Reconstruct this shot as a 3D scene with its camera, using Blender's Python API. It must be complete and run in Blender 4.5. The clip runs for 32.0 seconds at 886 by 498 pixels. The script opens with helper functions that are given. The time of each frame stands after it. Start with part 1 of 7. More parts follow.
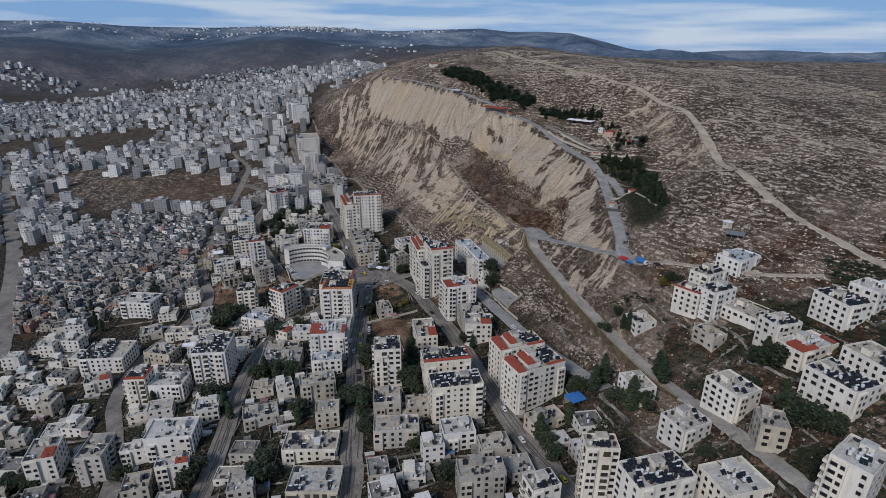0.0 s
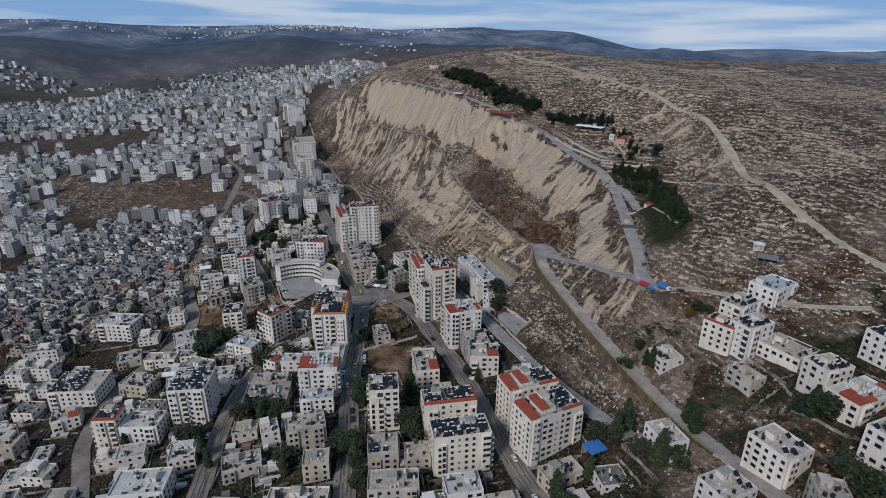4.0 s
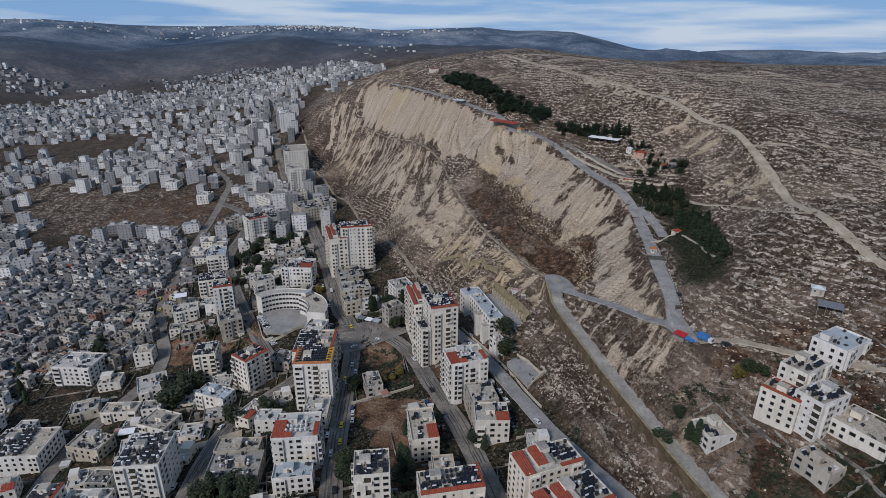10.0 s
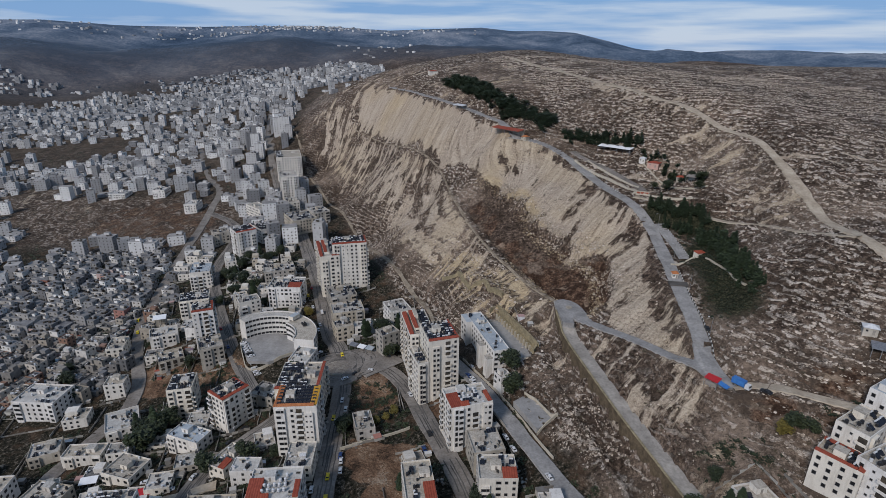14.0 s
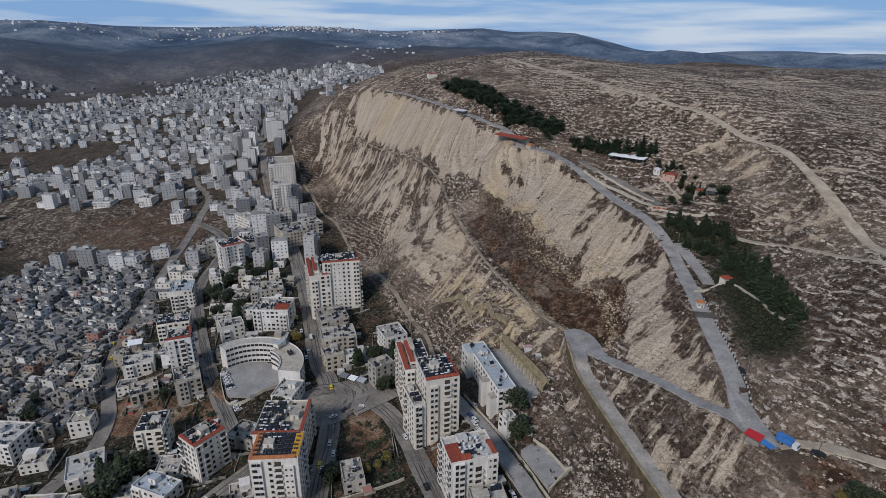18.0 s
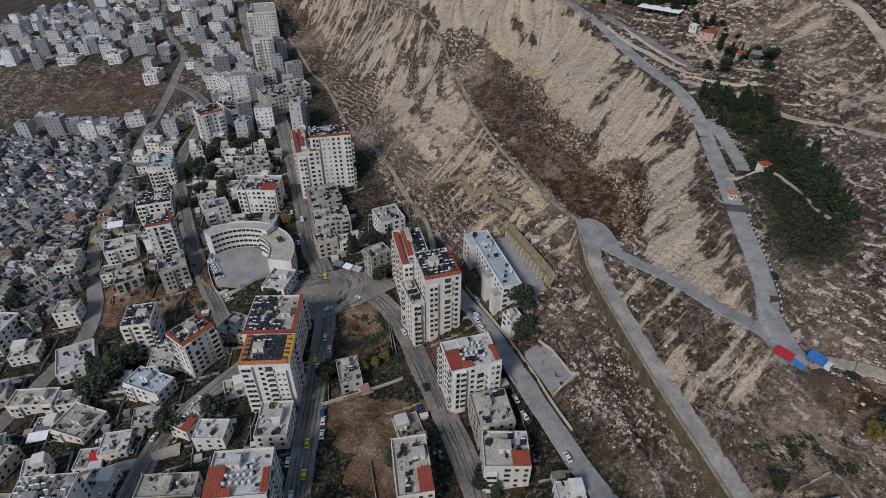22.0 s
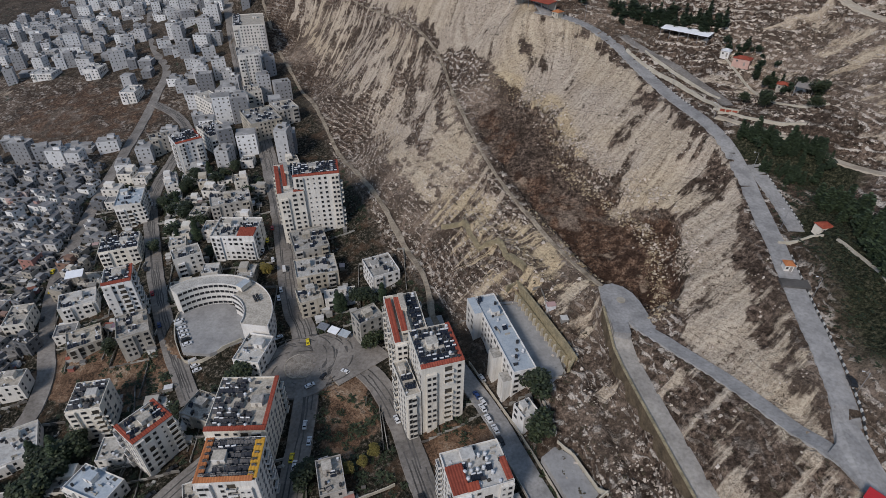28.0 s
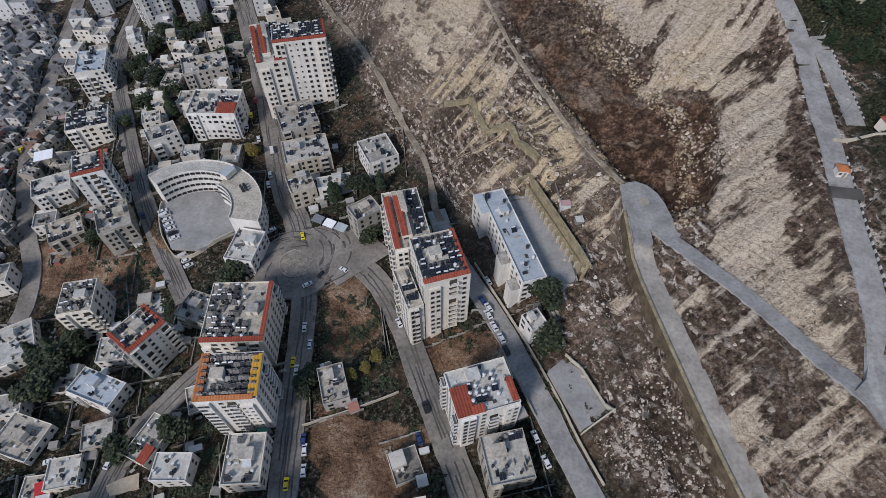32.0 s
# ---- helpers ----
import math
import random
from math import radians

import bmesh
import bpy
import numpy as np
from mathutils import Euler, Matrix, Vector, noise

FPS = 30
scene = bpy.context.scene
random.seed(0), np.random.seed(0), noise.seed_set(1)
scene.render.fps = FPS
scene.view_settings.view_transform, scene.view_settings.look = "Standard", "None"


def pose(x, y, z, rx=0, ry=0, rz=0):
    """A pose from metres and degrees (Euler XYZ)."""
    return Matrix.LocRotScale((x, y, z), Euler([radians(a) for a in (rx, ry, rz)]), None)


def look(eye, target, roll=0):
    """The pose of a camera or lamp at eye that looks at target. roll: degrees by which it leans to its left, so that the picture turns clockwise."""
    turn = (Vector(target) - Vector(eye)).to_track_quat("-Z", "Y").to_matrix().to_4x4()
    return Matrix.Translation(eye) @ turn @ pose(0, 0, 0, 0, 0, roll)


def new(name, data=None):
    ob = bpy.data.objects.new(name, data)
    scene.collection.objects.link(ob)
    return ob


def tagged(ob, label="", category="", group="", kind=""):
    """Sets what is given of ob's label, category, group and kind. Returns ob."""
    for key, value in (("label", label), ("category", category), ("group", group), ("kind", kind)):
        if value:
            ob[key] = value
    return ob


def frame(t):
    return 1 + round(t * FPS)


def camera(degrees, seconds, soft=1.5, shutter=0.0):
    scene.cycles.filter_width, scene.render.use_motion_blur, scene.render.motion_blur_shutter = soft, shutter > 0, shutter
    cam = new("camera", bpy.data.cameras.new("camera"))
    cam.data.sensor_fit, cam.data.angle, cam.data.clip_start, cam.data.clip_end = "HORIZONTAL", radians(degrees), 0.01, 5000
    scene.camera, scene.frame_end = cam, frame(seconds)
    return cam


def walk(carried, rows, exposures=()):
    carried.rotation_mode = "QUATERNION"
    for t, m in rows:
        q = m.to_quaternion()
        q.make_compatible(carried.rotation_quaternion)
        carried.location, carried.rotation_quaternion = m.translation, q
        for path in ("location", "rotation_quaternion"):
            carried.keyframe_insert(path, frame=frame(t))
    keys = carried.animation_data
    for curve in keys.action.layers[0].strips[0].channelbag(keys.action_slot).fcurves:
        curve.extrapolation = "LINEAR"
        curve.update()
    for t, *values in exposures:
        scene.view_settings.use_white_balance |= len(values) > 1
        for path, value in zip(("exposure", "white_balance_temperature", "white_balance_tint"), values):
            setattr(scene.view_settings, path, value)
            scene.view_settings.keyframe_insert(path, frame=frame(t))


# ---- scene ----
EXPOSURE, SKY, SUN = 0.0, 0.049, 2.95
cam = camera(78.3, 32.0, soft=0.7)
# seconds, x, y, z, degrees below the horizon
PATH = [
    (0, -0.10, 0.05, 184.15, 21.00),
    (2, -0.81, 16.58, 185.59, 21.10),
    (4.5, -1.33, 37.45, 187.08, 21.17),
    (7, -1.50, 58.50, 188.28, 21.20),
    (10, -1.36, 83.92, 189.40, 21.16),
    (13, -0.95, 109.42, 190.25, 21.15),
    (16.5, -0.29, 139.14, 191.00, 21.05),
    (18.4, 0.08, 155.22, 191.35, 21.10),
    (18.55, 0.11, 156.48, 191.38, 22.00),
    (18.8, 0.16, 158.59, 191.43, 28.20),
    (18.95, 0.19, 159.85, 191.45, 31.30),
    (19.1, 0.21, 161.12, 191.48, 31.95),
    (20, 0.37, 168.69, 191.64, 32.42),
    (20.45, 0.45, 172.47, 191.72, 32.45),
    (20.6, 0.47, 173.73, 191.75, 33.20),
    (20.85, 0.51, 175.82, 191.79, 35.80),
    (21, 0.53, 177.08, 191.82, 36.20),
    (23, 0.79, 193.76, 192.19, 36.40),
    (25.5, 0.95, 214.40, 192.71, 36.48),
    (28, 0.84, 234.75, 193.35, 36.40),
    (28.45, 0.79, 238.37, 193.48, 36.42),
    (28.7, 0.76, 240.38, 193.56, 37.70),
    (29, 0.72, 242.79, 193.65, 40.94),
    (29.5, 0.63, 246.79, 193.81, 47.34),
    (29.85, 0.56, 249.58, 193.93, 52.20),
    (30, 0.53, 250.78, 193.98, 52.98),
    (30.2, 0.49, 252.37, 194.05, 53.15),
    (31, 0.28, 258.70, 194.34, 53.10),
    (32, -0.03, 266.56, 194.73, 53.03),
]
YAW, LEAN = 0.46, 0.56
rows = []
for t, x, y, z, down in PATH:
    a, b = radians(YAW), radians(down)
    to = (x + math.sin(a) * math.cos(b), y + math.cos(a) * math.cos(b), z - math.sin(b))
    rows.append((t, look((x, y, z), to, LEAN)))
walk(cam, rows, exposures=[(0, EXPOSURE - 0.25, 6420, 14), (18.5, EXPOSURE - 0.19, 6540, 14), (28.5, EXPOSURE - 0.07, 6600, 14), (32, EXPOSURE + 0.1, 6450, 15)])

# ---- light: a bright, mostly clouded sky with a soft sun ----
world = bpy.data.worlds.new("world")
scene.world = world
world.use_nodes = True
nt = world.node_tree
nt.nodes.clear()
SUN_EL, SUN_AZ = 38, 215   # degrees; azimuth clockwise from +y
sky = nt.nodes.new("ShaderNodeTexSky")
sky.sky_type, sky.sun_disc = "NISHITA", False
sky.sun_elevation, sky.sun_rotation = radians(SUN_EL), radians(SUN_AZ)
sky.air_density, sky.dust_density, sky.ozone_density = 1.0, 0.1, 2.5
coord = nt.nodes.new("ShaderNodeTexCoord")
squash = nt.nodes.new("ShaderNodeMapping")
squash.inputs["Scale"].default_value = (2.2, 2.2, 26.0)
cloud = nt.nodes.new("ShaderNodeTexNoise")
cloud.inputs["Scale"].default_value, cloud.inputs["Detail"].default_value = 1.7, 8
ramp = nt.nodes.new("ShaderNodeValToRGB")
ramp.color_ramp.elements[0].position, ramp.color_ramp.elements[1].position = 0.42, 0.62
ramp.color_ramp.elements[0].color = (0.0, 0.0, 0.0, 1)
mixc = nt.nodes.new("ShaderNodeMix")
mixc.data_type = "RGBA"
mixc.inputs["A"].default_value, mixc.inputs["B"].default_value = (4.6, 9.4, 17.0, 1), (12.5, 15.6, 19.5, 1)
veil = nt.nodes.new("ShaderNodeMix")
veil.data_type = "RGBA"
high = nt.nodes.new("ShaderNodeSeparateXYZ")     # the cloud thins out overhead
thin = nt.nodes.new("ShaderNodeMapRange")
thin.inputs["From Min"].default_value, thin.inputs["From Max"].default_value = 0.05, 0.6
thin.inputs["To Min"].default_value, thin.inputs["To Max"].default_value = 0.8, 0.35
bg = nt.nodes.new("ShaderNodeBackground")
bg.inputs["Strength"].default_value = SKY
out = nt.nodes.new("ShaderNodeOutputWorld")
ln = nt.links.new
ln(coord.outputs["Generated"], squash.inputs["Vector"])
ln(squash.outputs["Vector"], cloud.inputs["Vector"])
ln(cloud.outputs["Fac"], ramp.inputs["Fac"])
ln(ramp.outputs["Color"], mixc.inputs["Factor"])
ln(coord.outputs["Generated"], high.inputs["Vector"])
ln(high.outputs["Z"], thin.inputs["Value"])
ln(thin.outputs["Result"], veil.inputs["Factor"])
ln(sky.outputs["Color"], veil.inputs["A"])
ln(mixc.outputs["Result"], veil.inputs["B"])
ln(veil.outputs["Result"], bg.inputs["Color"])
ln(bg.outputs["Background"], out.inputs["Surface"])
sun = new("sun", bpy.data.lights.new("sun", "SUN"))
sun.data.energy, sun.data.angle, sun.data.color = SUN, radians(14), (1.0, 0.96, 0.91)
az, el = radians(SUN_AZ), radians(SUN_EL)
sun.matrix_world = look((0, 0, 600), (-math.sin(az) * math.cos(el), -math.cos(az) * math.cos(el), 600 - math.sin(el)))

# ---- materials ----
def nodes(name, rough=0.9, metal=0.0):
    m = bpy.data.materials.new(name)
    m.use_nodes = True
    t = m.node_tree
    b = t.nodes["Principled BSDF"]
    b.inputs["Roughness"].default_value, b.inputs["Metallic"].default_value = rough, metal
    if rough >= 0.8:
        b.inputs["Specular IOR Level"].default_value = 0.1
    return m, t, b


def nd(t, kind, **sets):
    n = t.nodes.new("ShaderNode" + kind)
    for k, v in sets.items():
        n.inputs[k.replace("_", " ")].default_value = v
    return n


def place(t):
    return nd(t, "NewGeometry").outputs["Position"]


def noise_of(t, scale, detail=4, vec=None, rough=0.55):
    n = nd(t, "TexNoise", Scale=scale, Detail=detail, Roughness=rough)
    t.links.new(vec or place(t), n.inputs["Vector"])
    return n.outputs["Fac"]


def ramp_of(t, fac, stops):
    r = nd(t, "ValToRGB")
    e = r.color_ramp.elements
    while len(e) < len(stops):
        e.new(0.5)
    for el, (p, c) in zip(e, stops):
        el.position, el.color = p, (*c, 1) if len(c) == 3 else c
    t.links.new(fac, r.inputs["Fac"])
    return r.outputs["Color"]


def mix(t, fac, a, b, mode="MIX"):
    m = nd(t, "Mix")
    m.data_type, m.blend_type = "RGBA", mode
    for s, v in (("Factor", fac), ("A", a), ("B", b)):
        i = m.inputs[s]
        if isinstance(v, (int, float)):
            i.default_value = v
        elif isinstance(v, tuple):
            i.default_value = (*v, 1)
        else:
            t.links.new(v, i)
    return m.outputs["Result"]


def calc(t, op, a, b=0.0, clamp=False):
    m = nd(t, "Math")
    m.operation, m.use_clamp = op, clamp
    for i, v in ((0, a), (1, b)):
        if isinstance(v, (int, float)):
            m.inputs[i].default_value = v
        else:
            t.links.new(v, m.inputs[i])
    return m.outputs[0]


def span(t, v, a, b):
    m = nd(t, "MapRange")
    t.links.new(v, m.inputs["Value"])
    m.inputs["From Min"].default_value, m.inputs["From Max"].default_value = a, b
    return m.outputs["Result"]


def attr(t, name):
    a = nd(t, "Attribute")
    a.attribute_name = name
    return a.outputs["Fac"]


def bump(t, b, height, strength, dist):
    n = nd(t, "Bump", Strength=strength, Distance=dist)
    t.links.new(height, n.inputs["Height"])
    t.links.new(n.outputs["Normal"], b.inputs["Normal"])


def simple(name, c1, c2, scale, rough=0.85, metal=0.0, fine=0.0, vary=0.0, spots=0.25, relief=0.0):
    """A colour that wanders between c1 and c2 at two scales; vary: how far whole objects differ."""
    m, t, b = nodes(name, rough, metal)
    n1 = noise_of(t, scale, 5)
    n2 = noise_of(t, fine or scale * 9, 3)
    col = mix(t, span(t, n1, 0.35, 0.65), c1, c2)
    col = mix(t, spots, col, ramp_of(t, n2, [(0.3, (0.35, 0.33, 0.3)), (0.62, (1, 1, 1))]), "MULTIPLY")
    if vary:
        r = nd(t, "ObjectInfo").outputs["Random"]
        col = mix(t, 1.0, col, ramp_of(t, r, [(0, (1 - vary,) * 3), (0.5, (1, 1 - vary * 0.25, 1 - vary * 0.6)), (1, (1, 1, 1))]), "MULTIPLY")
    t.links.new(col, b.inputs["Base Color"])
    if relief:
        bump(t, b, n2, 0.6, relief)
    return m


def land_material():
    m, t, b = nodes("land", 0.95)
    p = place(t)
    big, vast, mid, fine = noise_of(t, 0.012, 5), noise_of(t, 0.0028, 7, rough=0.65), noise_of(t, 0.07, 6, rough=0.65), noise_of(t, 0.5, 5, rough=0.7)
    grit, tuft = noise_of(t, 2.2, 3), noise_of(t, 0.9, 4, rough=0.75)
    # layered limestone: bands follow height, bent by noise
    sx = nd(t, "SeparateXYZ")
    t.links.new(p, sx.inputs["Vector"])
    bend = calc(t, "ADD", calc(t, "ADD", sx.outputs["Z"], calc(t, "MULTIPLY", calc(t, "ADD", sx.outputs["X"], sx.outputs["Y"]), 0.13)), calc(t, "MULTIPLY", mid, 17.0))
    wave = calc(t, "SINE", calc(t, "MULTIPLY", bend, 1.9))
    shred = noise_of(t, 0.28, 4, rough=0.6)
    ledge = span(t, calc(t, "ADD", wave, calc(t, "MULTIPLY", calc(t, "SUBTRACT", shred, 0.5), 8.0)), 0.5, 1.1)
    scrub = ramp_of(t, fine, [(0.38, (0.016, 0.012, 0.009)), (0.48, (0.085, 0.06, 0.045)), (0.62, (0.225, 0.168, 0.128))])
    stone = ramp_of(t, grit, [(0.3, (0.34, 0.29, 0.245)), (0.6, (0.62, 0.555, 0.48))])
    hill = mix(t, calc(t, "MULTIPLY", ledge, attr(t, "rocky")), scrub, stone)
    hill = mix(t, calc(t, "MULTIPLY", span(t, big, 0.5, 0.62), 0.5), hill, (0.3, 0.233, 0.18))
    # bare faces: fans of pale rubble with rills running down the slope
    flow = nd(t, "CombineXYZ")
    t.links.new(calc(t, "MULTIPLY", attr(t, "run"), 0.13), flow.inputs[0])
    t.links.new(calc(t, "MULTIPLY", attr(t, "down"), 0.024), flow.inputs[1])
    rill, thin = noise_of(t, 1.0, 5, flow.outputs[0], 0.6), noise_of(t, 3.6, 4, flow.outputs[0], 0.65)
    fine_flow = nd(t, "CombineXYZ")
    t.links.new(calc(t, "MULTIPLY", attr(t, "run"), 0.42), fine_flow.inputs[0])
    t.links.new(calc(t, "MULTIPLY", attr(t, "down"), 0.022), fine_flow.inputs[1])
    flute = noise_of(t, 1.0, 4, fine_flow.outputs[0], 0.6)
    grain = calc(t, "ADD", calc(t, "MULTIPLY", flute, 0.34), calc(t, "ADD", calc(t, "MULTIPLY", tuft, 0.4), calc(t, "MULTIPLY", grit, 0.26)))
    grey = ramp_of(t, grain, [(0.36, (0.085, 0.064, 0.048)), (0.44, (0.28, 0.224, 0.172)), (0.56, (0.5, 0.427, 0.34))])
    gold = ramp_of(t, grain, [(0.36, (0.11, 0.076, 0.045)), (0.44, (0.32, 0.243, 0.155)), (0.56, (0.54, 0.437, 0.29))])
    pale = mix(t, span(t, calc(t, "ADD", attr(t, "ochre"), calc(t, "MULTIPLY", calc(t, "SUBTRACT", big, 0.5), 1.6)), -0.12, 0.62), grey, gold)
    cover = calc(t, "ADD", attr(t, "pale"), calc(t, "ADD", calc(t, "MULTIPLY", calc(t, "SUBTRACT", mid, 0.5), 1.1), calc(t, "MULTIPLY", calc(t, "SUBTRACT", rill, 0.5), 1.3)))
    bare = span(t, cover, 0.38, 0.48)
    # dark dry growth in patches and specks, thinning out on the bare faces
    growth = calc(t, "ADD", calc(t, "MULTIPLY", noise_of(t, 0.055, 5, rough=0.7), 0.55), calc(t, "MULTIPLY", tuft, 0.45))
    hill = mix(t, calc(t, "MULTIPLY", span(t, growth, 0.475, 0.54), 0.7), hill, (0.03, 0.021, 0.015))
    col = mix(t, bare, hill, pale)
    speck = span(t, calc(t, "ADD", calc(t, "MULTIPLY", tuft, 0.6), calc(t, "MULTIPLY", rill, 0.4)), 0.44, 0.38)
    col = mix(t, calc(t, "MULTIPLY", speck, 0.9), col, (0.06, 0.043, 0.03))
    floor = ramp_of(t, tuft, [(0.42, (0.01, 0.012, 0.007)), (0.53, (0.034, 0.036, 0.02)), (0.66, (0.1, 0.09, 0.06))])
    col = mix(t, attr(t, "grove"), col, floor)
    yard = ramp_of(t, calc(t, "ADD", calc(t, "MULTIPLY", fine, 0.5), calc(t, "MULTIPLY", tuft, 0.5)), [(0.44, (0.009, 0.01, 0.006)), (0.53, (0.042, 0.036, 0.026)), (0.64, (0.24, 0.208, 0.168))])
    yard = mix(t, calc(t, "MULTIPLY", span(t, mid, 0.52, 0.62), 0.6), yard, (0.1, 0.062, 0.04))
    col = mix(t, attr(t, "town"), col, yard)
    earth = ramp_of(t, calc(t, "ADD", calc(t, "MULTIPLY", fine, 0.5), calc(t, "MULTIPLY", tuft, 0.5)), [(0.38, (0.014, 0.009, 0.007)), (0.5, (0.12, 0.07, 0.045)), (0.64, (0.3, 0.21, 0.15))])
    earth = mix(t, calc(t, "MULTIPLY", span(t, noise_of(t, 0.16, 5, rough=0.7), 0.42, 0.55), 0.85), earth, (0.028, 0.016, 0.011))
    earth = mix(t, calc(t, "MULTIPLY", span(t, noise_of(t, 0.11, 4), 0.6, 0.68), 0.7), earth, (0.34, 0.26, 0.19))
    earth = mix(t, calc(t, "MULTIPLY", attr(t, "town"), 0.75), earth, ramp_of(t, calc(t, "ADD", calc(t, "MULTIPLY", tuft, 0.35), calc(t, "MULTIPLY", mid, 0.65)), [(0.4, (0.03, 0.023, 0.016)), (0.48, (0.15, 0.09, 0.057)), (0.55, (0.24, 0.155, 0.1)), (0.62, (0.4, 0.325, 0.245))]))
    col = mix(t, span(t, calc(t, "ADD", attr(t, "soil"), calc(t, "MULTIPLY", calc(t, "SUBTRACT", mid, 0.5), 1.9)), 0.38, 0.55), col, earth)
    # aerial haze put into the base colour: the land turns blue with distance
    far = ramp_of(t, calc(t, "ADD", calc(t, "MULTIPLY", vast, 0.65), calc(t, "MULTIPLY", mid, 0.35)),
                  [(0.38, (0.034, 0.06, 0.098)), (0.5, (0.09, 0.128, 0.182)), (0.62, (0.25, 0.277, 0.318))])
    # woods on the near ridge, their dark tone blued by the same painted haze
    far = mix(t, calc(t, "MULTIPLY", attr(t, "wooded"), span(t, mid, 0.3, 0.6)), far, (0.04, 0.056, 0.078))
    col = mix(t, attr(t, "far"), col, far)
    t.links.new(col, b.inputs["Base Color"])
    bump(t, b, calc(t, "ADD", calc(t, "ADD", fine, calc(t, "MULTIPLY", ledge, 0.35)), calc(t, "MULTIPLY", calc(t, "MULTIPLY", flute, 0.9), attr(t, "pale"))), 0.8, 1.6)
    return m


LAND = land_material()
ASPHALT = simple("asphalt", (0.23, 0.225, 0.22), (0.345, 0.336, 0.325), 0.14, 0.9, fine=0.9, spots=0.4)
CRACKED = simple("worn_asphalt", (0.168, 0.153, 0.138), (0.272, 0.249, 0.225), 0.1, 0.92, fine=0.7, spots=0.5)
TRACK = simple("dirt_track", (0.34, 0.285, 0.22), (0.48, 0.42, 0.335), 0.14, 0.95, fine=0.8, spots=0.35, relief=0.2)
FOOTPATH = simple("trodden_earth", (0.2, 0.162, 0.122), (0.4, 0.34, 0.262), 0.16, 0.95, fine=0.8, spots=0.6, relief=0.2)
CONCRETE = simple("concrete", (0.3, 0.28, 0.24), (0.42, 0.395, 0.35), 0.25, 0.9, fine=2.5, vary=0.2)
# spot heights: x, y, z in metres
TOWN = [(-63, 407, 0), (-208, 478, -14), (-184, 371, -20), (-149, 393, -15), (-143, 271, -9), (-76, 283, 3), (-18, 246, 8),
        (-135, 448, -1), (-136, 554, 3), (-103, 532, 4), (-150, 646, 9), (-217, 824, 14), (-318, 1141, 20), (-428, 1527, 25),
        (-277, 752, -1), (-358, 792, -6), (-423, 809, -11), (-491, 721, -29), (-405, 477, -26), (-605, 747, -32), (-200, 200, -18),
        (-95, 187, -2), (-38, 187, 5), (20, 187, 9), (-100, 90, -6), (0, 60, 8), (-300, 0, -30), (-60, -100, 0)]
SLOPE = [(-57, 617, 12), (-108, 750, 15), (-167, 856, 18), (-317, 1400, 28), (-24, 473, 8), (0, 370, 7), (13, 412, 17), (25, 330, 13),
         (54, 328, 23), (62, 225, 13), (84, 217, 25), (103, 263, 38), (75, 400, 45), (80, 335, 39), (94, 280, 34), (108, 228, 31),
         (20, 442, 30), (50, 450, 44), (20, 520, 52), (70, 450, 47), (50, 500, 60), (22, 560, 66)]
HILL = [(115, 309, 56), (128, 391, 68), (139, 412, 73), (140, 480, 88), (125, 571, 102), (60, 607, 109), (51, 643, 113.5), (36, 660, 117), (18, 695, 119.5), (3, 727, 121), (-15, 769, 122), (-34, 815, 122.5), (-51, 850, 123), (-74, 889, 123.5), (-107, 926, 122), (-143, 963, 118),
        (-52, 740, 70), (-190, 1100, 94), (-260, 1400, 62), (160, 283, 65), (172, 308, 79), (199, 367, 104),
        (180, 618, 150), (130, 800, 161), (140, 1000, 176), (250, 950, 161), (365, 879, 146), (300, 600, 143), (458, 743, 143), (520, 900, 153), (700, 900, 155),
        (217, 495, 129), (199, 555, 141), (213, 440, 114), (205, 381, 101), (300, 450, 124), (170, 440, 80), (175, 520, 96), (240, 275, 80), (350, 320, 95)]
SOUTH = [(120, 150, 40), (165, 168, 58), (210, 230, 72), (300, 150, 80), (60, 100, 22), (200, 50, 55), (60, 160, 18), (400, -100, 80)]
FAR = [(-973, 1246, -42), (-900, 1900, -30), (-1600, 1900, -40), (-700, 1500, 0), (-1000, 2600, 0), (-2000, 2800, -20), (-500, 2400, 50),
       (-60, 1400, 120), (-200, 1900, 90), (400, 1500, 120), (900, 1100, 150), (1500, 1500, 115), (900, 2200, 90), (2000, 600, 120),
       (-1500, 300, -40), (-2500, 1500, 0), (100, 2600, 80)]
SPOTS = np.array(TOWN + SLOPE + HILL + SOUTH + FAR, float)


def kernel(x, y):
    return np.sqrt((x[:, None] - SPOTS[None, :, 0]) ** 2 + (y[:, None] - SPOTS[None, :, 1]) ** 2 + 14.0 ** 2)


def solve_spots():
    n = len(SPOTS)
    a = np.zeros((n + 1, n + 1))
    a[:n, :n] = kernel(SPOTS[:, 0], SPOTS[:, 1])
    a[:n, n] = a[n, :n] = 1
    return np.linalg.solve(a, np.append(SPOTS[:, 2], 0))


WEIGHTS = solve_spots()


def base(x, y):
    """The bare land's height, without roads."""
    x, y = np.atleast_1d(np.asarray(x, float)), np.atleast_1d(np.asarray(y, float))
    out = np.empty(len(x))
    for i in range(0, len(x), 20000):
        s = slice(i, i + 20000)
        out[s] = kernel(x[s], y[s]) @ WEIGHTS[:-1] + WEIGHTS[-1]
    return out

# ---- the land ----
def lattice(ix, iy):
    h = (ix.astype(np.int64) * 374761393 + iy.astype(np.int64) * 668265263) & 0xFFFFFFFF
    h = ((h ^ (h >> 13)) * 1274126177) & 0xFFFFFFFF
    return ((h ^ (h >> 16)) & 0xFFFF) / 65535.0


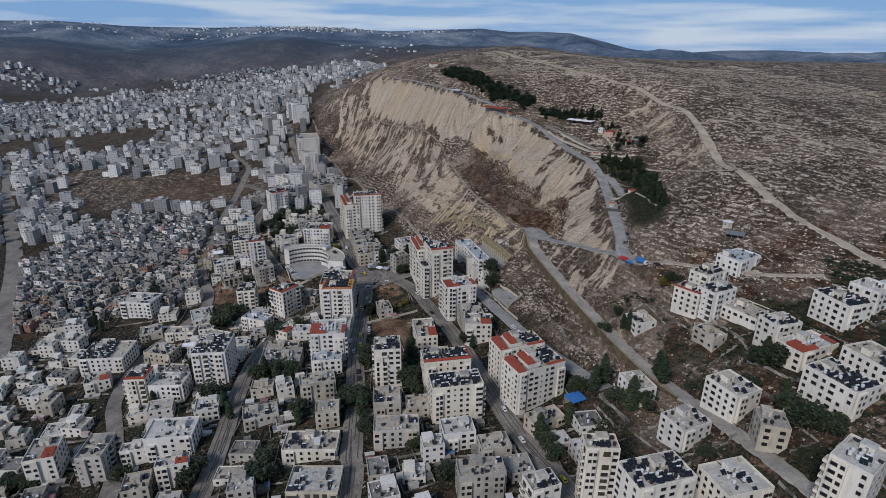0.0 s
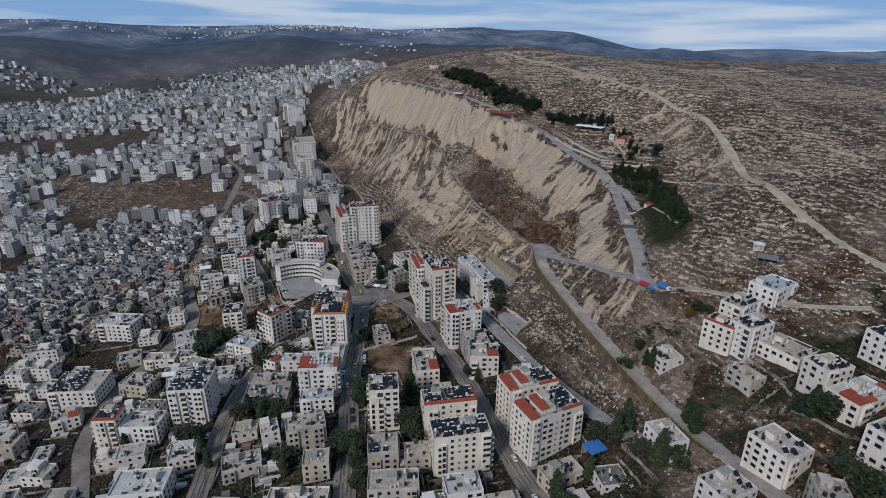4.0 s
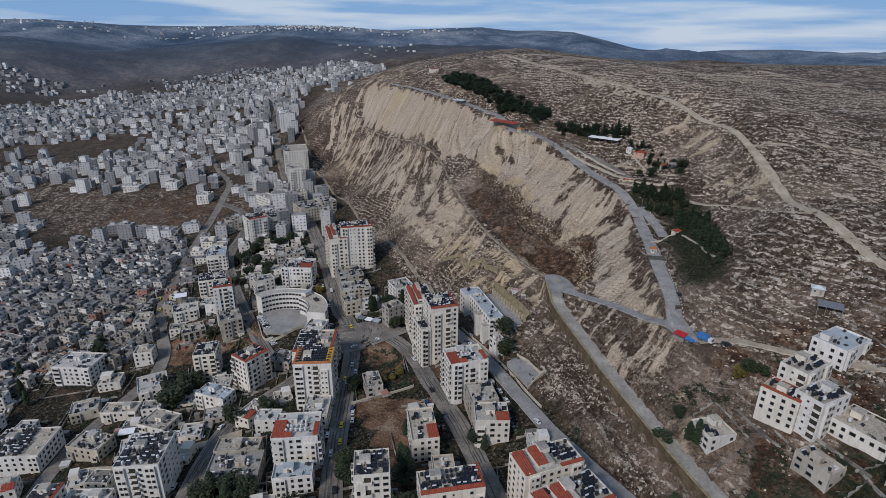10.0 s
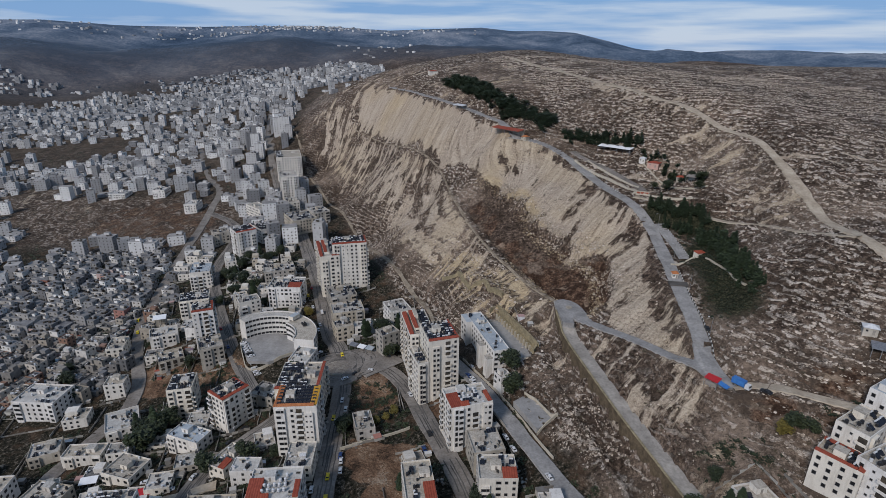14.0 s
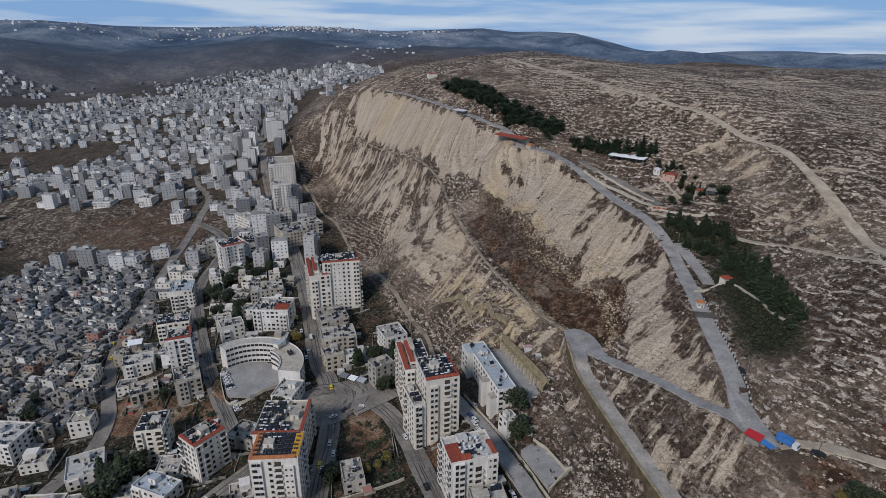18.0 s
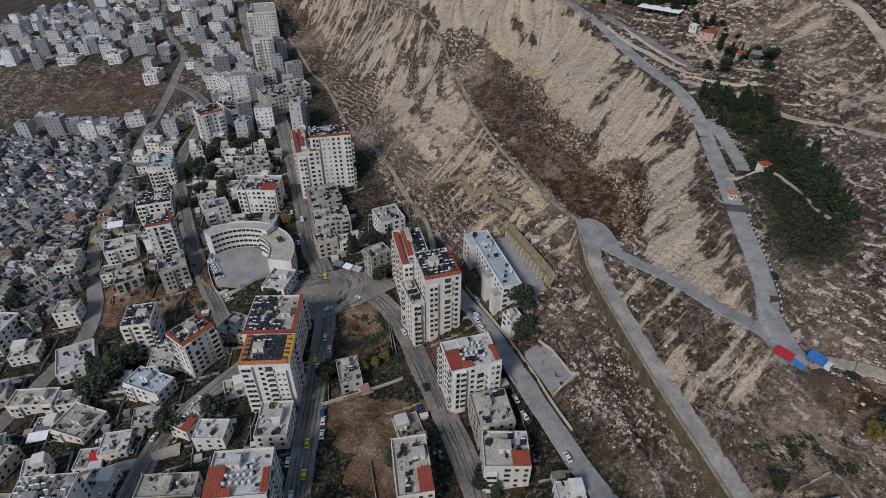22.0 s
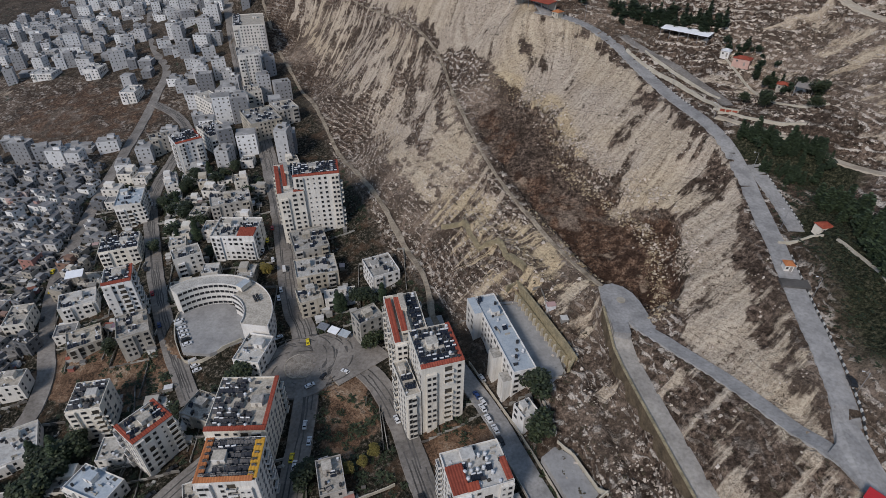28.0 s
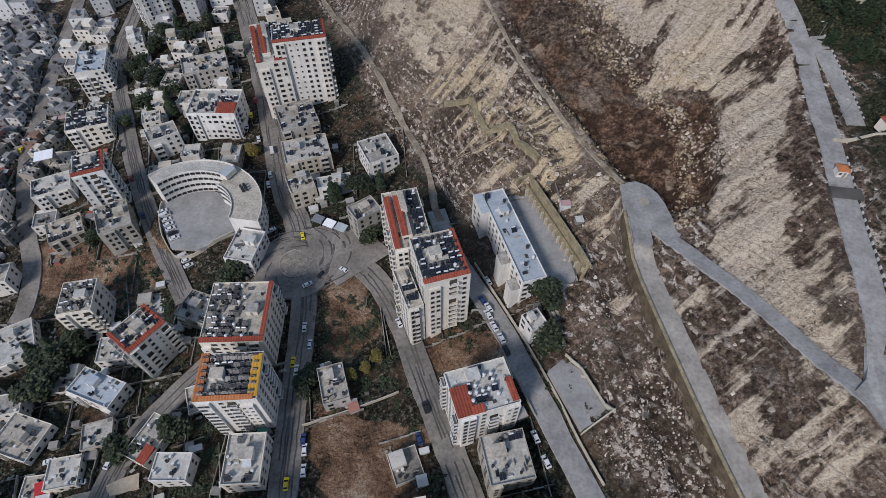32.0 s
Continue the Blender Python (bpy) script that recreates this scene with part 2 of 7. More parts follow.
def value_noise(x, y):
    ix, iy = np.floor(x), np.floor(y)
    fx, fy = x - ix, y - iy
    fx, fy = fx * fx * (3 - 2 * fx), fy * fy * (3 - 2 * fy)
    a, b = lattice(ix, iy), lattice(ix + 1, iy)
    c, d = lattice(ix, iy + 1), lattice(ix + 1, iy + 1)
    return (a * (1 - fx) + b * fx) * (1 - fy) + (c * (1 - fx) + d * fx) * fy - 0.5


def fbm(x, y, size, octaves=4):
    out, amp = 0.0, 1.0
    for i in range(octaves):
        out = out + amp * value_noise(x / size + 17.3 * i, y / size - 9.1 * i)
        size, amp = size / 2.1, amp / 2
    return out


def smooth(a, b, v):
    s = np.clip((v - a) / (b - a), 0, 1)
    return s * s * (3 - 2 * s)


def along(points, step):
    """A smooth line through the points, sampled every step metres."""
    p = np.array([points[0]] + list(points) + [points[-1]], float)
    out = []
    for i in range(1, len(p) - 2):
        n = max(2, int(np.hypot(*(p[i + 1] - p[i])) / step))
        for k in range(n):
            s = k / n
            out.append(0.5 * (2 * p[i] + (p[i + 1] - p[i - 1]) * s + (2 * p[i - 1] - 5 * p[i] + 4 * p[i + 1] - p[i + 2]) * s * s
                              + (3 * p[i] - p[i - 1] - 3 * p[i + 1] + p[i + 2]) * s ** 3))
    return np.array(out + [p[-1]])


def zone(x, y, points, a, b):
    """1 within a metres of a line, 0 past b."""
    line = along(points, 6.0)
    out = np.zeros(len(x))
    for i in range(0, len(x), 8000):
        d = np.sqrt(((x[i:i + 8000, None] - line[None, :, 0]) ** 2 + (y[i:i + 8000, None] - line[None, :, 1]) ** 2).min(1))
        out[i:i + 8000] = 1 - smooth(a, b, d)
    return out


# the skyline: degrees east of north, degrees above eye level
SKYLINE = [(-60, 1.05), (-45, 1.2), (-38, 1.1), (-34, 1.2), (-29, 0.85), (-22, 0.85), (-18, 1.0), (-10, 1.0), (-5, 0.75), (0, 0.95),
           (4, 1.1), (7, 0.8), (10, 0.85), (13, 0.7), (16, 0.0), (19, -0.75), (23, -1.0), (27, -0.7), (32, -0.65), (38, -1.15), (60, -0.9)]


# lines of the hill, each as x over y: edge of the crest, edge of the hollow, path, foot
CREST_Y, CREST_X = (300, 320, 346, 379, 413, 449, 482, 533, 569, 590, 606, 643, 660, 695, 727, 769, 815, 850, 889, 926, 963), (113, 113, 117, 123, 129, 133, 129, 117, 103, 86, 66, 51, 36, 18, 3, -15, -34, -51, -74, -107, -143)
EDGE_Y, EDGE_X = (300, 326, 349, 371, 384, 391, 404, 424, 436, 455, 491, 509, 535, 558, 575, 650, 760, 880), (116, 114, 104, 93, 88, 93, 100, 103, 104, 98, 72, 66, 60, 44, 34, 0, -49, -114)
PATH_Y, PATH_X = (395, 412, 440, 480, 520, 575, 650, 760, 880), (76, 69, 56, 38, 24, 11, -6, -57, -122)
FOOT_Y, FOOT_X = (380, 409, 452, 506, 574, 635, 720, 831, 1000), (14, 4, -6, -29, -60, -87, -122, -171, -240)
CREST = along([(114, 300), (118, 346), (124, 379), (130, 413), (134, 449), (130, 482), (118, 533), (104, 569), (84, 592), (66, 608), (51, 643), (36, 660), (18, 695), (3, 727), (-15, 769), (-34, 815), (-51, 850), (-74, 889), (-107, 926), (-143, 963), (-190, 1040)], 2.0)


def fall(x, y):
    """Place along the crest and distance from it."""
    s, d = np.zeros(len(x)), np.zeros(len(x))
    run = np.r_[0, np.cumsum(np.hypot(*np.diff(CREST, axis=0).T))]
    for i in range(0, len(x), 4000):
        d2 = (x[i:i + 4000, None] - CREST[None, :, 0]) ** 2 + (y[i:i + 4000, None] - CREST[None, :, 1]) ** 2
        j = d2.argmin(1)
        s[i:i + 4000], d[i:i + 4000] = run[j], np.sqrt(d2[np.arange(len(j)), j])
    return s, d


def faces(x, y):
    """The bare face under the crest, the hollow below it and the lower spur."""
    xc, xe, xt, xf = np.interp(y, CREST_Y, CREST_X), np.interp(y, EDGE_Y, EDGE_X), np.interp(y, PATH_Y, PATH_X), np.interp(y, FOOT_Y, FOOT_X)
    xe, xc, xt = xe + 9 * fbm(x, y, 20, 3), xc + 7 * fbm(x, y + 70, 16, 3), xt + 4 * fbm(x + 40, y, 18, 3)
    face = smooth(-3, 4, x - xe) * smooth(2, -4, x - xc) * smooth(318, 330, y) * smooth(960, 900, y)
    hollow = smooth(3, 8, x - xt) * smooth(2, -3, x - xe) * smooth(394, 399, y) * smooth(585, 545, y)
    spur = smooth(2, -5, x - xt) * smooth(-2, 14, x - xf) * smooth(385, 402, y) * smooth(1000, 900, y)
    return face, hollow, spur, (x - xf) / np.maximum(xt - xf, 5)


def near_ridge(x, y):
    """The dark wooded ridge across the valley, in front of the skyline, and its height."""
    r, az = np.hypot(x, y - 130), np.degrees(np.arctan2(x, np.maximum(y - 130, 1)))
    crest = np.interp(az, (-50, -38, -31, -24, -16, -8, -2, 4, 10), (-0.2, -0.3, -0.9, -0.75, -0.35, -0.5, -0.25, -0.6, -1.5))
    w = np.exp(-((r - 3150 - 500 * fbm(x, y + 300, 1100, 2)) / 420) ** 2) * (y > 0) * smooth(14, 6, az)
    return w, 186 + 3100 * np.tan(np.radians(crest)) + 55 * fbm(x, y + 40, 420, 4)


def natural(x, y):
    """The land with its small forms, far hills and gullies, without roads."""
    x, y = np.atleast_1d(np.asarray(x, float)), np.atleast_1d(np.asarray(y, float))
    z = base(x, y)
    r = np.hypot(x, y - 130)
    hilly = np.clip((base(x + 4, y) - base(x - 4, y)) / 8, -1, 1)
    steep = smooth(0.25, 0.6, np.abs(hilly)) * smooth(900, 700, y)
    z = z + steep * (2.4 * fbm((x + 0.45 * y) * 0.3, y * 1.3, 14, 3) - 3.2 * np.abs(fbm((x + 0.45 * y) * 0.22, y, 24, 3)))
    wild = smooth(-20, 60, x - (60 - 0.16 * (y - 300))) * smooth(1400, 900, r)
    z = z + wild * 1.8 * fbm(x, y, 22, 4)
    face, hollow, spur, _ = faces(x, y)
    if (face + spur).any():
        s, d = fall(x, y)
        s = s + 0.7 * d
        z = z - (face * smooth(3, 14, d) + 1.25 * spur) * (2.2 * np.abs(fbm(s, d * 0.16, 11, 3)) + 0.8 * fbm(s, d * 0.3, 5, 2))
        z = z - spur * 3.0 * smooth(0.15, 0.4, np.abs(fbm(s + 50, d * 0.22, 34, 2)))
    z = z - (6.5 + 4.0 * smooth(470, 415, y)) * hollow * (1 + 0.25 * fbm(x, y, 12, 3)) + 1.2 * (face + hollow) * fbm(x, y, 6, 2) * zone(x, y, [(96, 400), (98, 440), (68, 491), (62, 530), (44, 558)], 4, 10)
    shelf = smooth(-3, 0, x - np.interp(y, (425, 436, 443, 452, 458, 470, 480), (44, 36, 35, 24, 24, 16, 14))) * smooth(11, 2, x - np.interp(y, (425, 470, 480), (44, 16, 14))) * smooth(418, 428, y) * smooth(486, 474, y)
    z = z + 3.2 * shelf
    drop = zone(x, y, [(64, 398), (64, 382), (69.5, 343), (75.5, 313), (83, 284), (89, 257), (97, 232)], 4.5, 10)
    z = z - 5.0 * drop
    az = np.degrees(np.arctan2(x, np.maximum(y - 130, 1)))
    rise = 186 + r * np.tan(np.radians(np.interp(az, [a for a, _ in SKYLINE], [e for _, e in SKYLINE])))
    z = z + smooth(1300, 2500, r) * 75 * fbm(x, y, 560, 5)
    w = smooth(2600, 4700, r) * (y > 0)
    z = z * (1 - w) + rise * w
    z = z + smooth(2300, 3300, r) * smooth(4800, 3700, r) * (y > 0) * 120 * fbm(x + 900, y, 700, 5)
    near, low = near_ridge(x, y)
    return z * (1 - near) + low * near


# ---- roads: name, half width, material, kerbs, points along the middle ----
ROADS = {
    "main_street": (6.0, "worn", [(-60, 408), (-66, 428), (-77, 452), (-103, 535), (-131, 612), (-171, 715), (-214, 820), (-262, 960), (-329, 1180), (-405, 1452)]),
    "crest_road": (3.7, "asphalt", [(119, 306), (117, 319), (122, 346), (127, 379), (133, 413), (137, 449), (133, 482), (121, 533), (107, 569), (88, 590), (62, 606)]),
    "ridge_road": (3.4, "asphalt", [(68, 601), (57, 646), (42, 663), (24, 698), (9, 730), (-9, 772), (-28, 818), (-45, 853), (-68, 892)]),
    "link_road": (2.8, "asphalt", [(118, 314), (110, 326), (100, 349), (88, 371), (80, 384), (74, 397)]),
    "wall_road": (3.6, "concrete", [(72, 410), (71, 382), (77, 345), (83, 315), (91, 285), (97, 258), (105, 232), (111, 210), (117, 186), (122, 164), (127, 145), (136, 110), (150, 40)]),
    "branch_road": (2.1, "track", [(137, 489), (147, 478), (161, 466), (179, 437), (189.5, 408), (193.5, 379), (200, 362)]),
    "service_strip": (2.9, "worn", [(112, 577), (122, 562), (134, 545), (146, 515), (147, 500)]),
    "layby": (2.9, "asphalt", [(143.2, 456), (144.8, 441), (144.8, 426), (143.8, 413.5)]),
    "side_lane": (2.2, "track", [(120, 306), (128, 306.5), (137, 298.5), (148, 289.5), (160, 281), (178, 268), (200, 258)]),
    "west_street": (5.0, "worn", [(-34, 60), (-37, 177), (-40, 203), (-43, 235), (-49, 279), (-54, 340), (-56, 375), (-58, 398)]),
    "east_street": (5.0, "worn", [(75, 60), (60, 140), (52, 172), (43, 197), (31, 235), (21, 267), (9, 307), (-5, 345), (-16, 375), (-30, 398), (-45, 408), (-58, 410)]),
    "upper_street": (4.0, "asphalt", [(84, 226), (70, 255), (52, 291), (44, 311), (39.2, 323), (34.8, 335.5), (29.4, 349), (23.7, 364), (15.5, 381), (5, 402), (-2, 424)]),
    "valley_street": (4.5, "worn", [(-98, 60), (-104, 183), (-107, 216), (-113, 259), (-116, 297), (-112, 330), (-88, 365), (-74, 388), (-66, 400)]),
    "low_street": (4.0, "worn", [(-130, 90), (-149, 190), (-172, 236), (-192, 272), (-200, 320), (-193, 369)]),
    "winding_street": (4.0, "worn", [(-193, 369), (-188, 390), (-193, 414), (-211, 447), (-228, 487), (-235, 525), (-247, 588), (-263, 685), (-274, 749), (-286, 806), (-332, 884), (-439, 1119)]),
    "school_street": (4.4, "worn", [(-110, 390), (-119, 404), (-140, 437), (-173, 500), (-199, 561), (-205, 615), (-211, 660), (-235, 700), (-268, 730)]),
    "ridge_track": (3.2, "track", [(88, 899), (148, 701), (177, 614), (198, 558), (212, 516), (217, 492), (216, 462), (211, 420), (205, 381), (204, 340), (211, 310), (223, 285), (232, 258), (255, 200)]),
    "base_track": (1.4, "path", [(0, 418), (-3, 430), (-8, 455), (-29, 506), (-60, 574), (-87, 635), (-122, 720), (-171, 831), (-240, 1000)]),
    "far_street": (7.0, "worn", [(-310, 330), (-350, 393), (-441, 528), (-577, 703), (-800, 1000)]),
    "slope_track": (0.9, "path", [(70, 412), (56, 440), (38, 480), (24, 520), (11, 575), (-6, 650), (-57, 760), (-122, 880)]),
    "lane": (2.6, "track", [(-104, 316), (-130, 308), (-160, 300), (-185, 300)]),
    "plaza": (14.0, "worn", [(-68, 388), (-65, 400), (-57, 410), (-42, 410), (-32, 400)]),
    "circus": (5.5, "worn", [(-63 + 12.5 * math.cos(a * math.pi / 8), 405 + 12.5 * math.sin(a * math.pi / 8)) for a in range(17)]),
}


LINES = {}
for road_name, (half, surface, points) in ROADS.items():
    line = along(points, 4.0)
    h = base(line[:, 0], line[:, 1])
    if road_name == "layby":
        h = np.array([LINES["crest_road"][3][((LINES["crest_road"][2] - q) ** 2).sum(1).argmin()] for q in line])
    for _ in range(14):
        h[1:-1] = (h[:-2] + 2 * h[1:-1] + h[2:]) / 4
    for bx, by, level in ((75, 401, 45.0), (117, 313, float(base(117, 313)[0]))):
        if road_name in ("wall_road", "link_road", "crest_road", "side_lane"):
            w = 1 - smooth(10, 24, np.hypot(line[:, 0] - bx, line[:, 1] - by))
            h = h * (1 - w) + level * w
    LINES[road_name] = (half, surface, line, h)


# level yards: points along the middle, half width, width of the edge, height
PADS = [([(75, 404), (77, 398)], 7.5, 10, 45.0), ([(-119, 433), (-106, 431)], 15, 18, -0.6), ([(35, 415), (40.5, 399), (46, 385)], 7.8, 9.6, 25.5), ([(47, 345), (51, 334)], 4.0, 6, 20.6)]


def ground(x, y, sink=0.35):
    """The finished land: natural forms, cut and filled where the roads run."""
    x, y = np.atleast_1d(np.asarray(x, float)), np.atleast_1d(np.asarray(y, float))
    z = natural(x, y)
    under = []
    for half, _, line, h in LINES.values():
        lo, hi = line.min(0) - 40, line.max(0) + 40
        near = np.where((x > lo[0]) & (x < hi[0]) & (y > lo[1]) & (y < hi[1]))[0]
        for i in range(0, len(near), 8000):
            k = near[i:i + 8000]
            d2 = (x[k, None] - line[None, :, 0]) ** 2 + (y[k, None] - line[None, :, 1]) ** 2
            j = d2.argmin(1)
            d = np.sqrt(d2[np.arange(len(k)), j])
            w = 1 - smooth(half + (0.4 if half == 3.6 else 1.0), half + (1.6 if half == 3.6 else 7.0), d)
            z[k] = z[k] * (1 - w) + (h[j] - sink) * w
            c = d < half + 1.2
            under.append((k[c], h[j[c]] - sink))
    for k, top in under:             # no bank stands on a road
        z[k] = np.minimum(z[k], top)
    for pts, a, b, level in PADS:
        near = np.where(np.hypot(x - pts[0][0], y - pts[0][1]) < 70)[0]
        if len(near):
            w = zone(x[near], y[near], pts, a, b)
            z[near] = z[near] * (1 - w) + (level - sink) * w
    return z


def steps(lo, hi, step, ends, grow=1.11):
    v = list(np.arange(lo, hi, step))
    for sign, end in ((1, ends[1]), (-1, ends[0])):
        s, e = step, v[-1] if sign > 0 else v[0]
        side = []
        while sign * e < sign * end:
            s = min(s * grow, 95)
            e += sign * s
            side.append(e)
        v = v + side if sign > 0 else side[::-1] + v
    return np.array(v)


def town_side(x, y):
    """1 west of the foot of the hill, where the town stands."""
    foot = np.interp(y, [0, 200, 300, 345, 420, 480, 620, 750, 860, 1400], [95, 88, 62, 40, 8, -26, -84, -132, -186, -310])
    return smooth(6, -8, x - foot)


def build_land():
    xs, ys = steps(-235, 265, 2.0, (-4900, 4900)), steps(120, 690, 2.2, (-1500, 4880))
    gx, gy = np.meshgrid(xs, ys)
    x, y = gx.ravel(), gy.ravel()
    z = ground(x, y)
    n, m = len(xs), len(ys)
    i = (np.arange(m - 1)[:, None] * n + np.arange(n - 1)[None, :]).ravel()
    me = bpy.data.meshes.new("ground")
    me.from_pydata(np.stack([x, y, z], 1).tolist(), [], np.stack([i, i + 1, i + n + 1, i + n], 1).tolist())
    me.polygons.foreach_set("use_smooth", np.ones(len(me.polygons), bool))
    r = np.hypot(x, y - 130)
    grid = z.reshape(m, n)
    slope = np.hypot(np.gradient(grid, xs, axis=1), np.gradient(grid, ys, axis=0)).ravel()
    town = town_side(x, y) * (r < 2600) * (1 - 0.75 * zone(x, y, [(-590, 850), (-520, 800), (-440, 750), (-390, 735), (-300, 695)], 55, 95)) * (1 - 0.45 * smooth(600, 900, y))
    face, hollow, spur, level = faces(x, y)
    s, d = fall(x, y)
    xc = np.interp(y, CREST_Y, CREST_X)
    xc = xc + 14 * fbm(x + 9, y, 22, 3)
    lip = smooth(-13, -7, x - xc) * smooth(2, -2, x - xc) * smooth(318, 330, y) * smooth(600, 570, y)
    bank = zone(x, y, [(106, 318), (97, 335), (90, 352)], 9, 20) + zone(x, y, [(86, 345), (88, 325), (97, 295), (103, 262)], 8, 18)
    yonder = zone(x, y, [(160, 660), (182, 590), (200, 540), (206, 500), (206, 460), (200, 420)], 9, 26) + zone(x, y, [(240, 470), (262, 430), (285, 405)], 10, 26) + zone(x, y, [(158, 540), (172, 520)], 8, 22)
    southeast = smooth(325, 295, y) * smooth(0, 12, x - np.interp(y, (250, 300), (100, 118))) * smooth(420, 340, x) * smooth(40, 120, y)
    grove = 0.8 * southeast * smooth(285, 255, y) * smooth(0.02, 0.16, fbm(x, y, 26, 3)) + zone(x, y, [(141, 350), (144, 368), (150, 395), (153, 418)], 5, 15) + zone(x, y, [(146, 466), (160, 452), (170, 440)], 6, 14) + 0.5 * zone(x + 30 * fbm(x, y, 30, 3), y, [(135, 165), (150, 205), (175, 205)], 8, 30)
    tongue = zone(x + 5 * fbm(x, y, 9, 3), y + 5 * fbm(x + 30, y, 9, 3), [(86, 461), (95, 459), (104, 453)], 2.5, 7)
    masks = {
        "town": town,
        "pale": np.clip((1 - town) * (face * (0.5 - 0.24 * lip) + spur * (0.34 * smooth(0.1, 0.5, level)) + 0.27 * np.clip(bank, 0, 1) + 0.22 * np.clip(yonder, 0, 1) + 0.1 + 0.16 * smooth(540, 740, y) * (1 - spur)) * (1 - hollow) + 0.5 * tongue - 0.5 * np.clip(grove, 0, 1), 0, 1) * smooth(1700, 1200, r),
        "soil": np.clip(hollow * (0.2 + 0.75 * smooth(480, 435, y)) * (1 - tongue) + 0.42 * southeast + 0.25 * zone(x, y, [(60, 470), (38, 520), (8, 580)], 4, 12)
                        + zone(x + 10 * fbm(x, y, 12, 3), y + 10 * fbm(x + 50, y, 12, 3), [(-38, 386), (-36, 374)], 8, 17) + zone(x + 12 * fbm(x, y, 13, 3), y + 12 * fbm(x + 50, y, 13, 3), [(-34, 325), (-18, 320), (-20, 300), (-20, 285)], 8, 17) + 0.9 * zone(x + 8 * fbm(x, y, 12, 3), y, [(-132, 405), (-150, 407), (-165, 412), (-184, 416)], 11, 20) + zone(x, y, [(-24, 268), (-30, 262)], 5, 12) + 0.85 * zone(x, y, [(1, 361), (10, 358), (21, 354)], 6, 12) + 0.45 * zone(x, y, [(-360, 740), (-300, 700)], 40, 75), 0, 1),
        "rocky": (1 - town) * (1 - face) * (1 - 0.7 * np.clip(bank, 0, 1)) * (1 - hollow) * (1 - 0.6 * spur) * (1 - np.clip(grove, 0, 1)) * smooth(2200, 1200, r),
        "ochre": np.clip(zone(x, y, [(60, 535), (66, 509), (68, 491)], 5, 11) + zone(x, y, [(44, 558), (36, 566)], 4, 9) + 0.9 * zone(x, y, [(8, 486), (20, 462), (34, 444), (46, 430)], 7, 22)
                         + 0.35 * face * smooth(0.0, 0.4, fbm(x, y, 50, 2)), 0, 1),
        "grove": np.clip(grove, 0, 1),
        # far: how much painted haze blue covers the land, by distance
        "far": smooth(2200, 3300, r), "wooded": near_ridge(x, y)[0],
        "run": s + 0.7 * d, "down": d,
    }
    for key, v in masks.items():
        me.attributes.new(key, "FLOAT", "POINT").data.foreach_set("value", v.astype(np.float32))
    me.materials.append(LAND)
    return tagged(new("ground", me), "bare stony hillside and dusty town ground reaching the horizon", "ground", kind="structure")


build_land()


def mesh_of(name, verts, faces, material, smooth_it=False):
    me = bpy.data.meshes.new(name)
    me.from_pydata([tuple(v) for v in verts], [], [tuple(q) for q in faces])
    for one in material if isinstance(material, list) else [material]:
        me.materials.append(one)
    if smooth_it:
        me.polygons.foreach_set("use_smooth", np.ones(len(me.polygons), bool))
    return me


def sides(line):
    d = np.gradient(line, axis=0)
    d /= np.maximum(np.linalg.norm(d, axis=1), 1e-6)[:, None]
    return np.stack([d[:, 1], -d[:, 0]], 1)


def ribbon(line, h, offsets):
    """Strip along a line; offsets: (sideways, up) for each row of points."""
    s = sides(line)
    verts, faces, k = [], [], len(offsets)
    for i in range(len(line)):
        for o, up in offsets:
            verts.append((line[i, 0] + s[i, 0] * o, line[i, 1] + s[i, 1] * o, h[i] + up))
    for i in range(len(line) - 1):
        for j in range(k - 1):
            a = i * k + j
            faces.append((a, a + 1, a + k + 1, a + k))
    return verts, faces


SURFACE = {"concrete": simple("dusty_concrete_road", (0.27, 0.252, 0.228), (0.4, 0.373, 0.335), 0.13, 0.92, fine=0.8, spots=0.4), "worn": CRACKED, "asphalt": ASPHALT, "track": TRACK, "path": FOOTPATH}
for order, (road_name, (half, surface, line, h)) in enumerate(LINES.items()):
    up = 0.02 + 0.012 * order
    v, q = ribbon(line, h, [(-half - 0.3, up - 0.9), (-half, up), (half, up), (half + 0.3, up - 0.9)])
    wear = {"concrete": 0.06, "track": 0.3, "path": 0.45, "worn": 0.07, "asphalt": 0.05}[surface]
    for i in range(len(line)):        # ragged edges
        for j in range(4):
            a, b, c = v[4 * i + j]
            f = 1 + wear * 2 * float(value_noise(np.array([i * 0.55 + order * 9.7]), np.array([5.0 if j < 2 else 50.0]))[0])
            v[4 * i + j] = (line[i, 0] + (a - line[i, 0]) * f, line[i, 1] + (b - line[i, 1]) * f, c)
    tagged(new("road_" + road_name, mesh_of(road_name, v, q, SURFACE[surface])),
           {"concrete": "dusty pale concrete road above a retaining wall", "worn": "worn grey asphalt street with dark tyre marks", "asphalt": "smooth grey asphalt road along the hillside", "track": "pale dirt track", "path": "rough trodden earth path on the slope"}[surface], "road", kind="structure")

